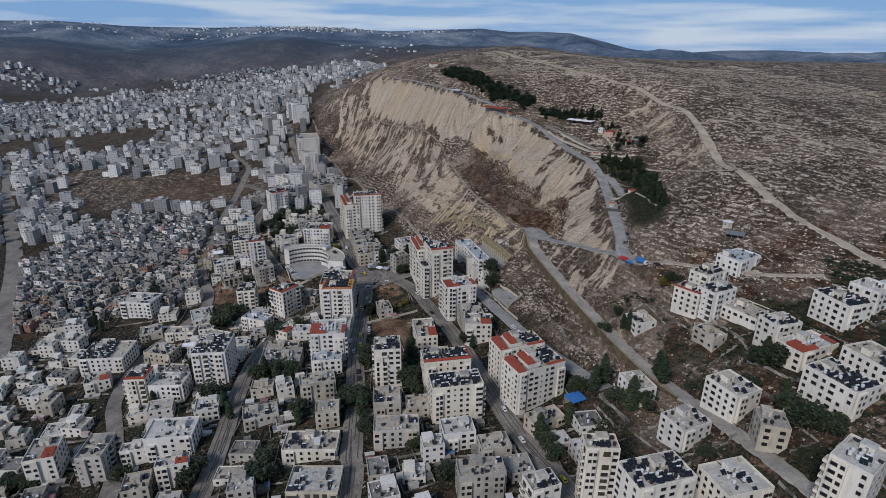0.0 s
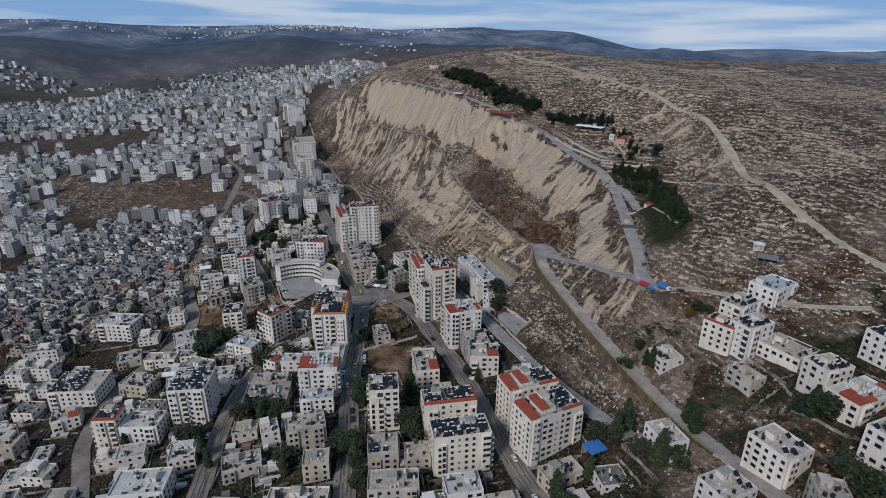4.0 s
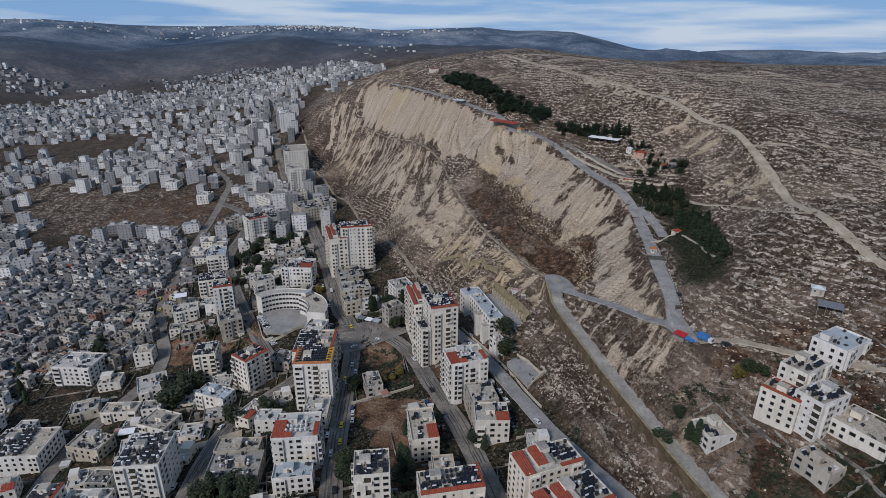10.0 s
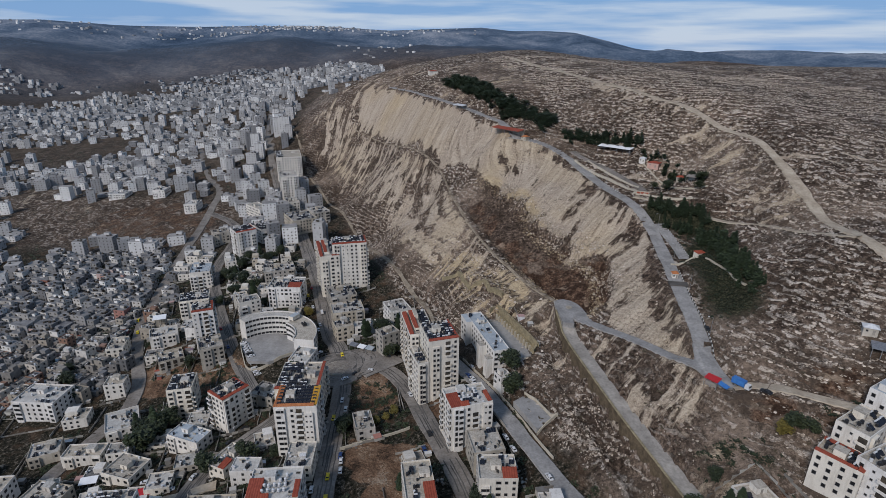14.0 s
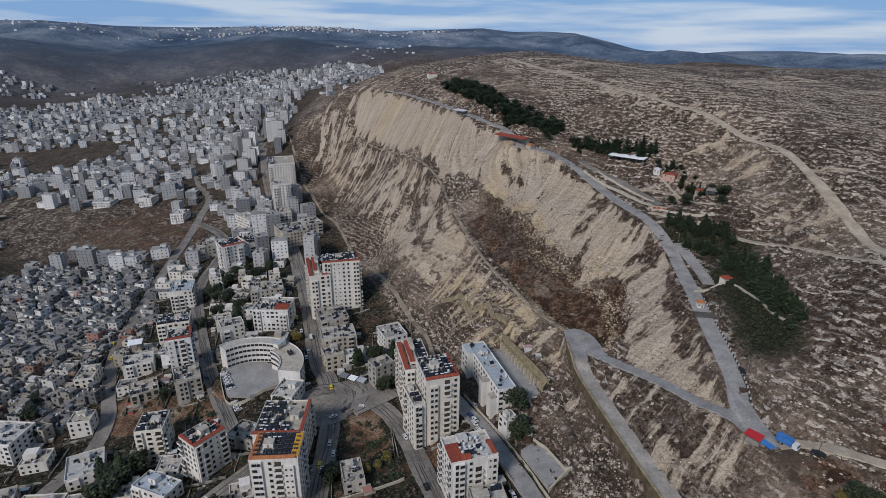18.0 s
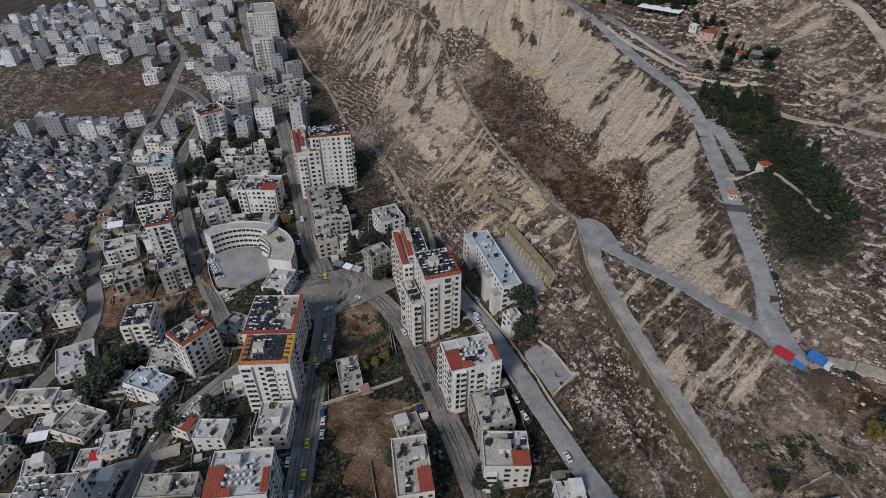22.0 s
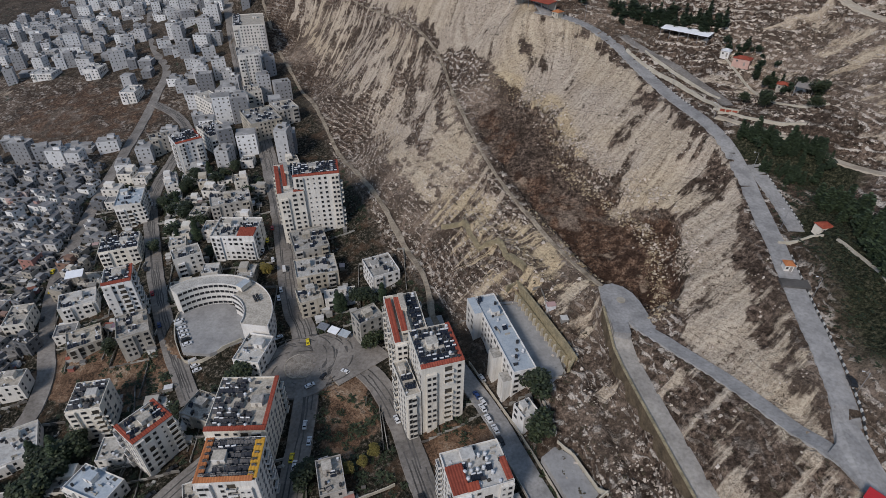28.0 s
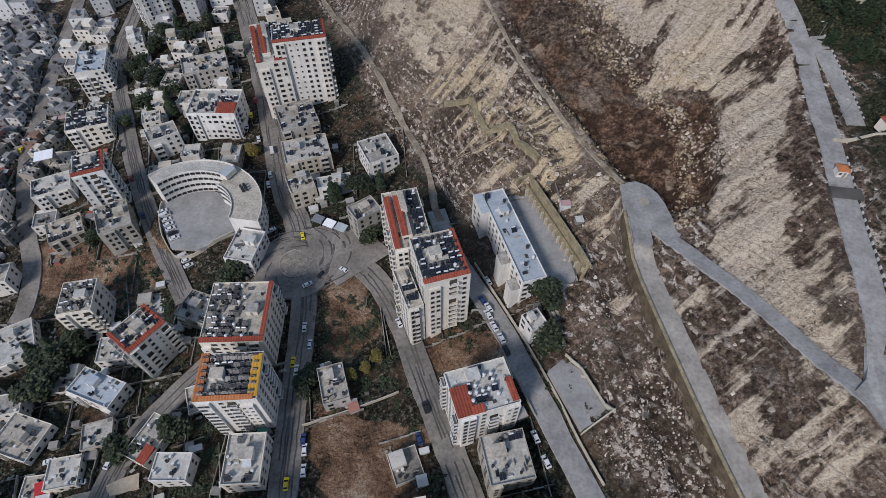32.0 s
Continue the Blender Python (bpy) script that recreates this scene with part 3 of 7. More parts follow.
# ---- building kit ----
def stone(name, c1, c2, vary=0.18):
    """Dressed limestone or render with rain streaks and dust."""
    m, t, b = nodes(name, 0.88)
    p = place(t)
    st = nd(t, "Mapping")
    st.inputs["Scale"].default_value = (1.0, 1.0, 0.12)
    t.links.new(p, st.inputs["Vector"])
    streak = noise_of(t, 0.9, 4, st.outputs["Vector"], 0.6)
    patch = noise_of(t, 0.11, 4)
    fine = noise_of(t, 3.5, 2)
    col = mix(t, span(t, patch, 0.35, 0.65), c1, c2)
    col = mix(t, 0.5, col, ramp_of(t, streak, [(0.3, (0.6, 0.57, 0.53)), (0.5, (1, 1, 1))]), "MULTIPLY")
    col = mix(t, 0.18, col, ramp_of(t, fine, [(0.35, (0.5, 0.48, 0.45)), (0.6, (1, 1, 1))]), "MULTIPLY")
    r = nd(t, "ObjectInfo").outputs["Random"]
    col = mix(t, 1.0, col, ramp_of(t, r, [(0, (1 - vary, 1 - vary, 1 - vary)), (0.4, (1, 1 - vary * 0.2, 1 - vary * 0.55)), (0.7, (1 - vary * 0.5, 1 - vary * 0.5, 1 - vary * 0.45)), (1, (1, 1, 1))]), "MULTIPLY")
    t.links.new(col, b.inputs["Base Color"])
    return m


def island_mix(name, stops, rough=0.9, grime=0.3):
    """For joined masses of small houses: each separate block takes its own tone."""
    m, t, b = nodes(name, rough)
    r = nd(t, "NewGeometry").outputs["Random Per Island"]
    col = ramp_of(t, r, stops)
    col = mix(t, grime, col, ramp_of(t, noise_of(t, 0.5, 4), [(0.3, (0.35, 0.34, 0.33)), (0.6, (1, 1, 1))]), "MULTIPLY")
    t.links.new(col, b.inputs["Base Color"])
    return m


WHITE = stone("white_limestone", (0.75, 0.735, 0.705), (0.62, 0.605, 0.575), 0.14)
BEIGE = stone("beige_limestone", (0.76, 0.725, 0.655), (0.64, 0.61, 0.55), 0.14)
GREY = stone("grey_render", (0.58, 0.55, 0.5), (0.38, 0.362, 0.325), 0.3)
DECK = simple("roof_screed", (0.36, 0.35, 0.325), (0.5, 0.485, 0.455), 0.3, 0.95, fine=1.2, vary=0.3, spots=0.45)
DECK_WHITE = simple("white_roof_coat", (0.55, 0.55, 0.53), (0.42, 0.41, 0.39), 0.3, 0.9, fine=1.4, vary=0.12, spots=0.35)
DECK_BLUE = simple("blue_grey_roof_felt", (0.33, 0.38, 0.43), (0.42, 0.47, 0.51), 0.3, 0.85, fine=1.4, vary=0.1)
TILE = simple("red_roof_tile", (0.34, 0.088, 0.058), (0.25, 0.062, 0.042), 0.7, 0.85, fine=5, vary=0.2, spots=0.4)
ORANGE_TILE = simple("orange_roof_tile", (0.46, 0.19, 0.08), (0.38, 0.14, 0.06), 0.7, 0.85, fine=5, spots=0.35)
YELLOW = simple("ochre_sheet", (0.62, 0.33, 0.03), (0.5, 0.26, 0.03), 0.5, 0.7)
GLASS, gt, gb = nodes("window_glass", 0.3)
gb.inputs["Base Color"].default_value = (0.014, 0.015, 0.017, 1)
gb.inputs["Specular IOR Level"].default_value = 0.25
SHUTTER = simple("window_recess", (0.05, 0.047, 0.043), (0.09, 0.083, 0.075), 0.5, 0.8, vary=0.4)
FRAME = simple("window_frame", (0.34, 0.33, 0.31), (0.26, 0.25, 0.24), 2, 0.6)
BLACK_TANK = simple("black_plastic", (0.014, 0.014, 0.016), (0.03, 0.03, 0.033), 1.5, 0.45)
WHITE_TANK = simple("white_enamel_tank", (0.66, 0.67, 0.68), (0.52, 0.53, 0.54), 1.5, 0.4)
PANEL, pt, pb = nodes("solar_collector", 0.3)
pb.inputs["Base Color"].default_value = (0.014, 0.018, 0.028, 1)
pb.inputs["Specular IOR Level"].default_value = 0.15
STEEL = simple("grey_steel", (0.25, 0.25, 0.26), (0.36, 0.36, 0.37), 1.2, 0.5, 0.6)
RUST = simple("painted_metal", (0.22, 0.2, 0.18), (0.3, 0.27, 0.24), 1.0, 0.7)
RED_PAINT = simple("red_sheet", (0.5, 0.02, 0.025), (0.4, 0.018, 0.02), 0.8, 0.55)
BLUE_PAINT = simple("blue_sheet", (0.03, 0.14, 0.42), (0.05, 0.2, 0.5), 0.8, 0.5)
GREEN_PAINT = simple("green_sheet", (0.03, 0.2, 0.14), (0.04, 0.26, 0.19), 0.8, 0.6)


class Geo:
    """Collects faces for one mesh."""

    def __init__(self):
        self.v, self.f, self.m = [], [], []

    def add(self, verts, faces, mat=0):
        k = len(self.v)
        self.v += verts
        self.f += [tuple(k + i for i in q) for q in faces]
        self.m += [mat] * len(faces)

    def box(self, cx, cy, z0, z1, w, d, rot=0.0, mat=0, bottom=False, top_mat=None):
        c, s = math.cos(rot), math.sin(rot)
        p = [(cx + c * a * w / 2 - s * b * d / 2, cy + s * a * w / 2 + c * b * d / 2) for a, b in ((-1, -1), (1, -1), (1, 1), (-1, 1))]
        v = [(x, y, z0) for x, y in p] + [(x, y, z1) for x, y in p]
        self.add(v, [(0, 1, 5, 4), (1, 2, 6, 5), (2, 3, 7, 6), (3, 0, 4, 7)] + ([(3, 2, 1, 0)] if bottom else []), mat)
        k = len(self.v) - 8
        self.f.append((k + 4, k + 5, k + 6, k + 7))
        self.m.append(mat if top_mat is None else top_mat)

    def cyl(self, cx, cy, z0, z1, r, n=10, mat=0, r2=None):
        r2 = r if r2 is None else r2
        v = [(cx + r * math.cos(2 * math.pi * i / n), cy + r * math.sin(2 * math.pi * i / n), z0) for i in range(n)]
        v += [(cx + r2 * math.cos(2 * math.pi * i / n), cy + r2 * math.sin(2 * math.pi * i / n), z1) for i in range(n)]
        self.add(v, [(i, (i + 1) % n, n + (i + 1) % n, n + i) for i in range(n)] + [tuple(range(n, 2 * n)), tuple(range(n - 1, -1, -1))], mat)

    def rod(self, a, b, r, n=6, mat=0):
        a, b = Vector(a), Vector(b)
        q = (b - a).to_track_quat("Z", "Y").to_matrix()
        v = []
        for e in (a, b):
            for i in range(n):
                v.append(tuple(e + q @ Vector((r * math.cos(2 * math.pi * i / n), r * math.sin(2 * math.pi * i / n), 0))))
        self.add(v, [(i, (i + 1) % n, n + (i + 1) % n, n + i) for i in range(n)] + [tuple(range(n, 2 * n)), tuple(range(n - 1, -1, -1))], mat)

    def mesh(self, name, mats, smooth_it=False):
        me = mesh_of(name, self.v, self.f, mats if isinstance(mats, list) else [mats], smooth_it)
        me.polygons.foreach_set("material_index", np.array(self.m, np.int32))
        return me


def child(name, me, parent, m=None, label=""):
    ob = new(name, me)
    ob.parent = parent
    if m is not None:
        ob.matrix_basis = m
    return tagged(ob, label) if label else ob


def thing(name, x, y, z, rot, label, category, group=""):
    ob = new(name)
    ob.empty_display_size = 1
    ob.matrix_basis = pose(x, y, z, 0, 0, rot)
    return tagged(ob, label, category, group)


# shared small pieces
def window_mesh(w, h, sill=True):
    """One moulded surround with a recessed dark pane; the sill sticks out below."""
    g = Geo()
    f, out, inn = 0.1, 0.1, 0.03
    def rect(m, y, drop=0.0):
        return [(-w / 2 - m, y, -m - drop), (w / 2 + m, y, -m - drop), (w / 2 + m, y, h + m), (-w / 2 - m, y, h + m)]
    lip = 0.2 if sill else 0.1
    v = rect(f, 0.0) + [(x, -lip if z < 0 else y, z) for x, y, z in rect(f, -out)] + rect(0.0, -out) + rect(0.0, -inn)
    q = []
    for k in range(4):
        n = (k + 1) % 4
        q += [(k, n, 4 + n, 4 + k), (4 + k, 4 + n, 8 + n, 8 + k), (8 + k, 8 + n, 12 + n, 12 + k)]
    g.add(v, q, 1)
    g.f.append((12, 13, 14, 15))
    g.m.append(0)
    return g.mesh("window", [GLASS, FRAME])


WIN = window_mesh(1.2, 1.35)
WIN_WIDE = window_mesh(1.95, 1.35)
WIN_SMALL = window_mesh(0.7, 0.75)
WIN_TALL = window_mesh(1.2, 2.0, False)


def balcony_mesh(w, depth, wall):
    g = Geo()
    g.box(0, -depth / 2, -0.18, 0.0, w, depth, bottom=True)
    g.box(0, -depth + 0.06, 0, 0.95, w, 0.12)
    for x in (-w / 2 + 0.06, w / 2 - 0.06):
        g.box(x, -depth / 2, 0, 0.95, 0.12, depth - 0.12)
    g.box(0, -0.03, 0.02, 2.35, w - 0.7, 0.06, mat=1)
    return g.mesh("balcony", [wall, SHUTTER])


BALCONY = {k: balcony_mesh(3.4, 1.3, m) for k, m in (("white", WHITE), ("beige", BEIGE), ("grey", GREY))}


def tank_mesh(mat):
    g = Geo()
    for a, b in ((-0.4, -0.4), (0.4, -0.4), (0.4, 0.4), (-0.4, 0.4)):
        g.box(a, b, 0, 0.5, 0.08, 0.08, mat=1)
    g.box(0, 0, 0.46, 0.54, 1.1, 1.1, mat=1, bottom=True)
    g.cyl(0, 0, 0.54, 1.75, 0.6, 12)
    g.cyl(0, 0, 1.75, 1.95, 0.6, 12, r2=0.2)
    g.cyl(0, 0, 1.95, 2.05, 0.2, 8)
    return g.mesh("water_tank", [mat, STEEL])


def heater_mesh(tank):
    """Solar water heater: two tilted collectors, a lying tank and its frame."""
    g = Geo()
    for x in (-0.55, 0.55):
        v = [(x - 0.5, -0.95, 0.25), (x + 0.5, -0.95, 0.25), (x + 0.5, 0.55, 1.3), (x - 0.5, 0.55, 1.3)]
        v += [(a, b, c - 0.1) for a, b, c in v]
        g.add(v, [(0, 1, 2, 3), (4, 7, 6, 5), (0, 4, 5, 1), (1, 5, 6, 2), (2, 6, 7, 3), (3, 7, 4, 0)], 0)
    g.rod((-0.75, 0.8, 1.5), (0.75, 0.8, 1.5), 0.3, 10, 1)
    for x in (-0.6, 0.6):
        g.rod((x, 0.85, 0), (x, 0.8, 1.25), 0.04, 4, 2)
        g.rod((x, -0.9, 0), (x, -0.9, 0.3), 0.04, 4, 2)
    return g.mesh("solar_heater", [PANEL, tank, STEEL])


TANK_B, TANK_W = tank_mesh(BLACK_TANK), tank_mesh(WHITE_TANK)
HEATER, HEATER_B = heater_mesh(WHITE_TANK), heater_mesh(BLACK_TANK)


def dish_mesh():
    g = Geo()
    g.rod((0, 0, 0), (0, 0, 0.9), 0.04, 5, 1)
    n = 10
    v = [(0, -0.02, 1.0)] + [(0.5 * math.cos(2 * math.pi * i / n), -0.22 + 0.12 * math.sin(2 * math.pi * i / n), 1.0 + 0.5 * math.sin(2 * math.pi * i / n)) for i in range(n)]
    g.add(v, [(0, 1 + i, 1 + (i + 1) % n) for i in range(n)] + [(1 + (i + 1) % n, 1 + i, 0) for i in range(n)], 0)
    return g.mesh("satellite_dish", [WHITE_TANK, STEEL])


DISH = dish_mesh()
rd = Geo()
rd.box(0, 0, 0, 2.0, 0.9, 0.06)
ROOF_DOOR = rd.mesh("door", [RUST])
WALLS = {"white": WHITE, "beige": BEIGE, "grey": GREY}
ROOFS = {"panel": "flat roof crowded with solar heaters", "panelred": "red-edged roof crowded with heaters",
         "tanks": "flat roof with rows of white water tanks", "tanksred": "red tiled edge, white water tanks",
         "blue": "blue-grey flat roof", "plain": "plain flat roof", "white": "white flat roof", "old": "weathered flat roof with clutter",
         "redcorner": "flat roof with a red tiled corner", "redroof": "red tiled roof", "redridge": "stepped red tiled roofs",
         "orange": "orange tiled edges and rows of solar heaters", "rim": "red tiled rim round a flat roof", "box": "flat roof with a white box",
         "frame": "bare unfinished concrete top floor"}
FOOTPRINTS, DECKS = [], []


def tiled(parent, cx, cy, z, w, d, tilt, mat=None, label="red tiled roof slope"):
    """A tiled slope with thickness; tilt: rise towards +y in metres."""
    g = Geo()
    n = 2 * max(2, int(w / 0.9))
    v = []
    for i in range(n + 1):                   # rolls of tiles run down the slope
        a, r = -w / 2 + w * i / n, 0.12 * (i % 2)
        v += [(a, -d / 2, -0.08), (a, -d / 2, 0.12 + r), (a, d / 2, tilt + 0.12 + r), (a, d / 2, -0.08)]
    q = [(4 * i + j, 4 * i + 4 + j, 4 * i + 5 + j, 4 * i + 1 + j) for i in range(n) for j in range(3)]
    q += [(0, 1, 2, 3), (4 * n + 3, 4 * n + 2, 4 * n + 1, 4 * n)]
    g.add(v, q)
    child("tiled_roof", g.mesh("tiled_roof", [mat or TILE]), parent, pose(cx, cy, z), label)


def house(x, y, w, d, rot, top, floors, style, wall="beige", near=2, seed=0):
    """A stone house or block of flats with a flat parapet roof. near: 2 windows one by one, 1 windows joined."""
    rnd = random.Random(int(x * 7 + y * 13) + seed)
    w, d = max(w, 6.0), max(d, 6.0)
    c, s = math.cos(radians(rot)), math.sin(radians(rot))
    spot = lambda a, b: (x + c * a - s * b, y + s * a + c * b)
    cor = [spot(a * w / 2, b * d / 2) for a, b in ((-1, -1), (1, -1), (1, 1), (-1, 1), (0, 0))]
    gz = ground(np.array([p[0] for p in cor]), np.array([p[1] for p in cor]), 0.0)
    lo = float(gz.min())
    top = max(top, lo + 3.4)
    FOOTPRINTS.append((x, y, math.hypot(w, d) / 2))
    DECKS.append((x, y, w, d, rot, top - 0.8, style))
    big = floors >= 5
    mat = WALLS[wall]
    deck = DECK_BLUE if style == "blue" else DECK_WHITE if style in ("white", "tanks", "tanksred") else DECK
    tone = {"white": "white", "beige": "cream", "grey": "weathered grey"}[wall]
    ob = thing("apartment_block" if big else "house", x, y, lo, rot,
               "%s stone %s, %s" % (tone, "apartment block" if big else "house", ROOFS[style]) if style != "orange" else "white apartment block, orange tiled roof edges, rows of solar heaters",
               "building", "apartment blocks" if big else "houses")
    H = top - lo
    par = 0.8
    g = Geo()
    e = 0.25
    # body with a real parapet round a sunken deck
    def ring(w, d, z0, z1, ox=0.0, oy=0.0, deck_drop=par):
        o = [(ox + a * w / 2, oy + b * d / 2) for a, b in ((-1, -1), (1, -1), (1, 1), (-1, 1))]
        i = [(ox + a * (w / 2 - e), oy + b * (d / 2 - e)) for a, b in ((-1, -1), (1, -1), (1, 1), (-1, 1))]
        v = [(p, q, z0) for p, q in o] + [(p, q, z1) for p, q in o] + [(p, q, z1) for p, q in i] + [(p, q, z1 - deck_drop) for p, q in i]
        f = []
        for k in range(4):
            n = (k + 1) % 4
            f += [(k, n, 4 + n, 4 + k), (4 + k, 4 + n, 8 + n, 8 + k), (8 + k, 8 + n, 12 + n, 12 + k)]
        g.add(v, f, 0)
        return i
    ring(w, d, -4.0, H)
    bays = []
    if big or w > 13:
        nb = 2 if w > 17 else 1
        for k in range(nb):
            bw = rnd.uniform(3.4, 5.0)
            bx = (-1 if k == 0 else 1) * (w / 2 - bw / 2 - rnd.uniform(0.0, 2.0))
            bh = H - rnd.choice((0.9, 0.9, 3.6)) if H > 9 else H - 0.9
            bg2 = Geo()
            bg2.box(bx, -d / 2 - 0.45, -4, bh, bw, 0.9)
            child("bay", bg2.mesh("bay", [mat]), ob)
            bays.append((bx, bw, bh))
    child("wall", g.mesh("wall", [mat]), ob)
    dg = Geo()
    dg.add([(a * (w / 2 - e), b * (d / 2 - e), H - par + 0.004) for a, b in ((-1, -1), (1, -1), (1, 1), (-1, 1))], [(0, 1, 2, 3)])
    dg.box(0, 0, H - par - 0.25, H - par, w - 2 * e - 0.01, d - 2 * e - 0.01)
    child("roof", dg.mesh("roof", [deck]), ob)
    # stair room
    sw, sd = min(4.2, w * 0.35), min(3.6, d * 0.4)
    sx, sy = rnd.uniform(-0.25, 0.25) * w, rnd.uniform(0.0, 0.28) * d
    stair = style not in ("school", "redroof", "frame", "redridge")
    if stair:
        sg = Geo()
        sg.box(sx, sy, H - par, H + 1.7, sw, sd, top_mat=1)
        sg.box(sx, sy, H + 1.7, H + 1.85, sw + 0.3, sd + 0.3, mat=0, bottom=True, top_mat=1)
        room = child("stair_room", sg.mesh("stair_room", [mat, deck]), ob)
        child("door", ROOF_DOOR, room, pose(sx, sy - sd / 2 - 0.02, H - par))
    # windows and balconies on the four faces
    joined = Geo()
    made = 0
    for face in range(4):
        length = w if face % 2 == 0 else d
        off = d / 2 if face % 2 == 0 else w / 2
        turn = (0, 90, 180, 270)[face]
        tr, tc = math.sin(radians(turn)), math.cos(radians(turn))
        n = max(2, int(length / rnd.uniform(2.9, 3.5)))
        kinds = [rnd.choice("wwwmsb") if big else rnd.choice("wwwm") for _ in range(n)]
        if face == 2:
            kinds = [k if k != "b" else "w" for k in kinds]
        for i in range(n):
            u = -length / 2 + length * (i + 0.5) / n
            px, py = u * tc + off * tr, u * tr - off * tc
            inbay = [b for b in bays if face == 0 and abs(u - b[0]) < b[1] / 2 + 0.7]
            gx, gy = spot(px, py)
            gl = float(base(gx, gy)[0]) - lo
            for k in range(floors):
                zz = H - 0.9 - 3.1 * (k + 1) + 1.0
                if zz < gl + 0.4 or zz < 0.3 or rnd.random() < 0.06:
                    continue
                if inbay and zz + 1.6 > inbay[0][2]:
                    continue
                oy = -0.9 if inbay else 0.0
                if inbay and abs(u - inbay[0][0]) > inbay[0][1] / 2 - 0.8:
                    u2 = inbay[0][0] + (0.25 if u > inbay[0][0] else -0.25) * inbay[0][1]
                    px, py = u2 * tc + off * tr, u2 * tr - off * tc
                kd = kinds[i]
                qx, qy = px + oy * -tr, py + oy * tc
                if style == "frame" and k == 0:
                    joined.box(qx, qy, zz - 0.9, zz + 1.7, 2.2 if face % 2 == 0 else 0.3, 0.3 if face % 2 == 0 else 2.2, mat=0)
                    continue
                if kd == "b" and not inbay and near == 2 and zz > 2.0:
                    child("balcony", BALCONY[wall], ob, pose(qx, qy, zz - 0.95, 0, 0, turn))
                    continue
                me = {"w": WIN, "m": WIN_WIDE, "s": WIN_SMALL, "b": WIN_TALL}[kd]
                if near == 2 and face != 2:
                    child("window", me, ob, pose(qx, qy, zz + (0.5 if kd == "s" else 0), 0, 0, turn))
                else:
                    ww = 1.9 if kd in "mb" else 1.2
                    joined.box(qx, qy, zz, zz + 1.5, ww if face % 2 == 0 else 0.12, 0.12 if face % 2 == 0 else ww, mat=0, bottom=True)
                made += 1
    if joined.v:
        tagged(child("window", joined.mesh("window", [GLASS if style != "frame" else SHUTTER]), ob), kind="stuff")
    # roof clutter
    z = H - par + 0.004
    busy = {"panel": 0.85, "panelred": 0.85, "orange": 0.9, "rim": 0.6, "tanks": 0.85, "tanksred": 0.92, "redridge": 0.9}.get(style, 0.0)
    cell = 1.9
    nx, ny = int((w - 1.8) / cell), int((d - 1.8) / 2.3)
    clutter = Geo()
    made = 0
    for i in range(nx):
        for j in range(ny):
            px, py = -w / 2 + 0.9 + (i + 0.5) * (w - 1.8) / nx, -d / 2 + 0.9 + (j + 0.5) * (d - 1.8) / ny
            if stair and abs(px - sx) < sw / 2 + 0.9 and abs(py - sy) < sd / 2 + 1.1:
                continue
            if style == "redridge" and (py < -d * 0.34 or px < w * 0.08) or style in ("tanks", "tanksred") and (abs(px) > w * 0.24 or abs(py) > d * 0.27):
                continue
            chance = busy if busy else (0.1 if style in ("plain", "blue", "white") else 0.22)
            if rnd.random() > chance:
                continue
            r = rnd.random()
            me = (TANK_W if r < 0.75 else HEATER) if style in ("tanks", "tanksred") else (HEATER if r < 0.1 else HEATER_B) if style == "orange" else HEATER if r < 0.3 else HEATER_B if r < 0.56 else TANK_B if r < 0.9 else TANK_W
            if made < 56:
                turn = rnd.uniform(-8, 8) - rot * 0.2
                child({TANK_B: "water_tank", TANK_W: "water_tank"}.get(me, "solar_heater"), me, ob, pose(px + rnd.uniform(-.25, .25), py + rnd.uniform(-.25, .25), z, 0, 0, turn),
                      "black plastic water tank" if me is TANK_B else "white water tank" if me is TANK_W else "tilted solar water heater")
                made += 1
    for k in range(rnd.choice((0, 0, 1, 1))):
        child("satellite_dish", DISH, ob, pose(rnd.uniform(-.42, .42) * w, rnd.uniform(-.42, -0.3) * d, z, 0, 0, rnd.uniform(-40, 40)), "white satellite dish")
    if style == "old":
        for k in range(rnd.randint(2, 5)):          # heaps of blocks and planks left on the deck
            px, py, a = rnd.uniform(-.4, .4) * w, rnd.uniform(-.4, .4) * d, rnd.uniform(0, 3)
            if not (abs(px - sx) < sw / 2 + 1.6 and abs(py - sy) < sd / 2 + 1.6):
                clutter.box(px, py, z, z + rnd.uniform(0.2, 0.9), rnd.uniform(0.6, 2.6), rnd.uniform(0.5, 1.6), a, rnd.randint(0, 2))
        if rnd.random() < 0.6:                       # half-built walls of a further storey
            for a, b in ((-1, -1), (1, -1), (1, 1), (-1, 1)):
                clutter.box(a * (w / 2 - 0.3), b * (d / 2 - 0.3), H, H + rnd.uniform(0.5, 1.3), 0.35, 0.35, 0, 1)
        if clutter.v:
            tagged(child("roof_clutter", clutter.mesh("roof_clutter", [RUST, CONCRETE, SHUTTER]), ob), kind="stuff")
    # tiled edges
    if style in ("panelred", "rim"):
        tiled(ob, 0, -d / 2 + 0.75, H, w, 1.7, 0.55)
        tiled(ob, w / 2 - 0.8, 0.9, H, 1.7, d - 1.8, 0.25)
        if style == "rim":
            tiled(ob, -w / 2 + 0.8, 0.9, H, 1.7, d - 1.8, 0.25)
    elif style == "orange":
        tiled(ob, -w / 2 + 1.3, 0, H, 2.8, d, 0.3, ORANGE_TILE, "orange tiled roof edge")
        tiled(ob, 0.6, -d / 2 + 0.8, H, w - 3.6, 1.6, 0.5, ORANGE_TILE, "orange tiled roof edge")
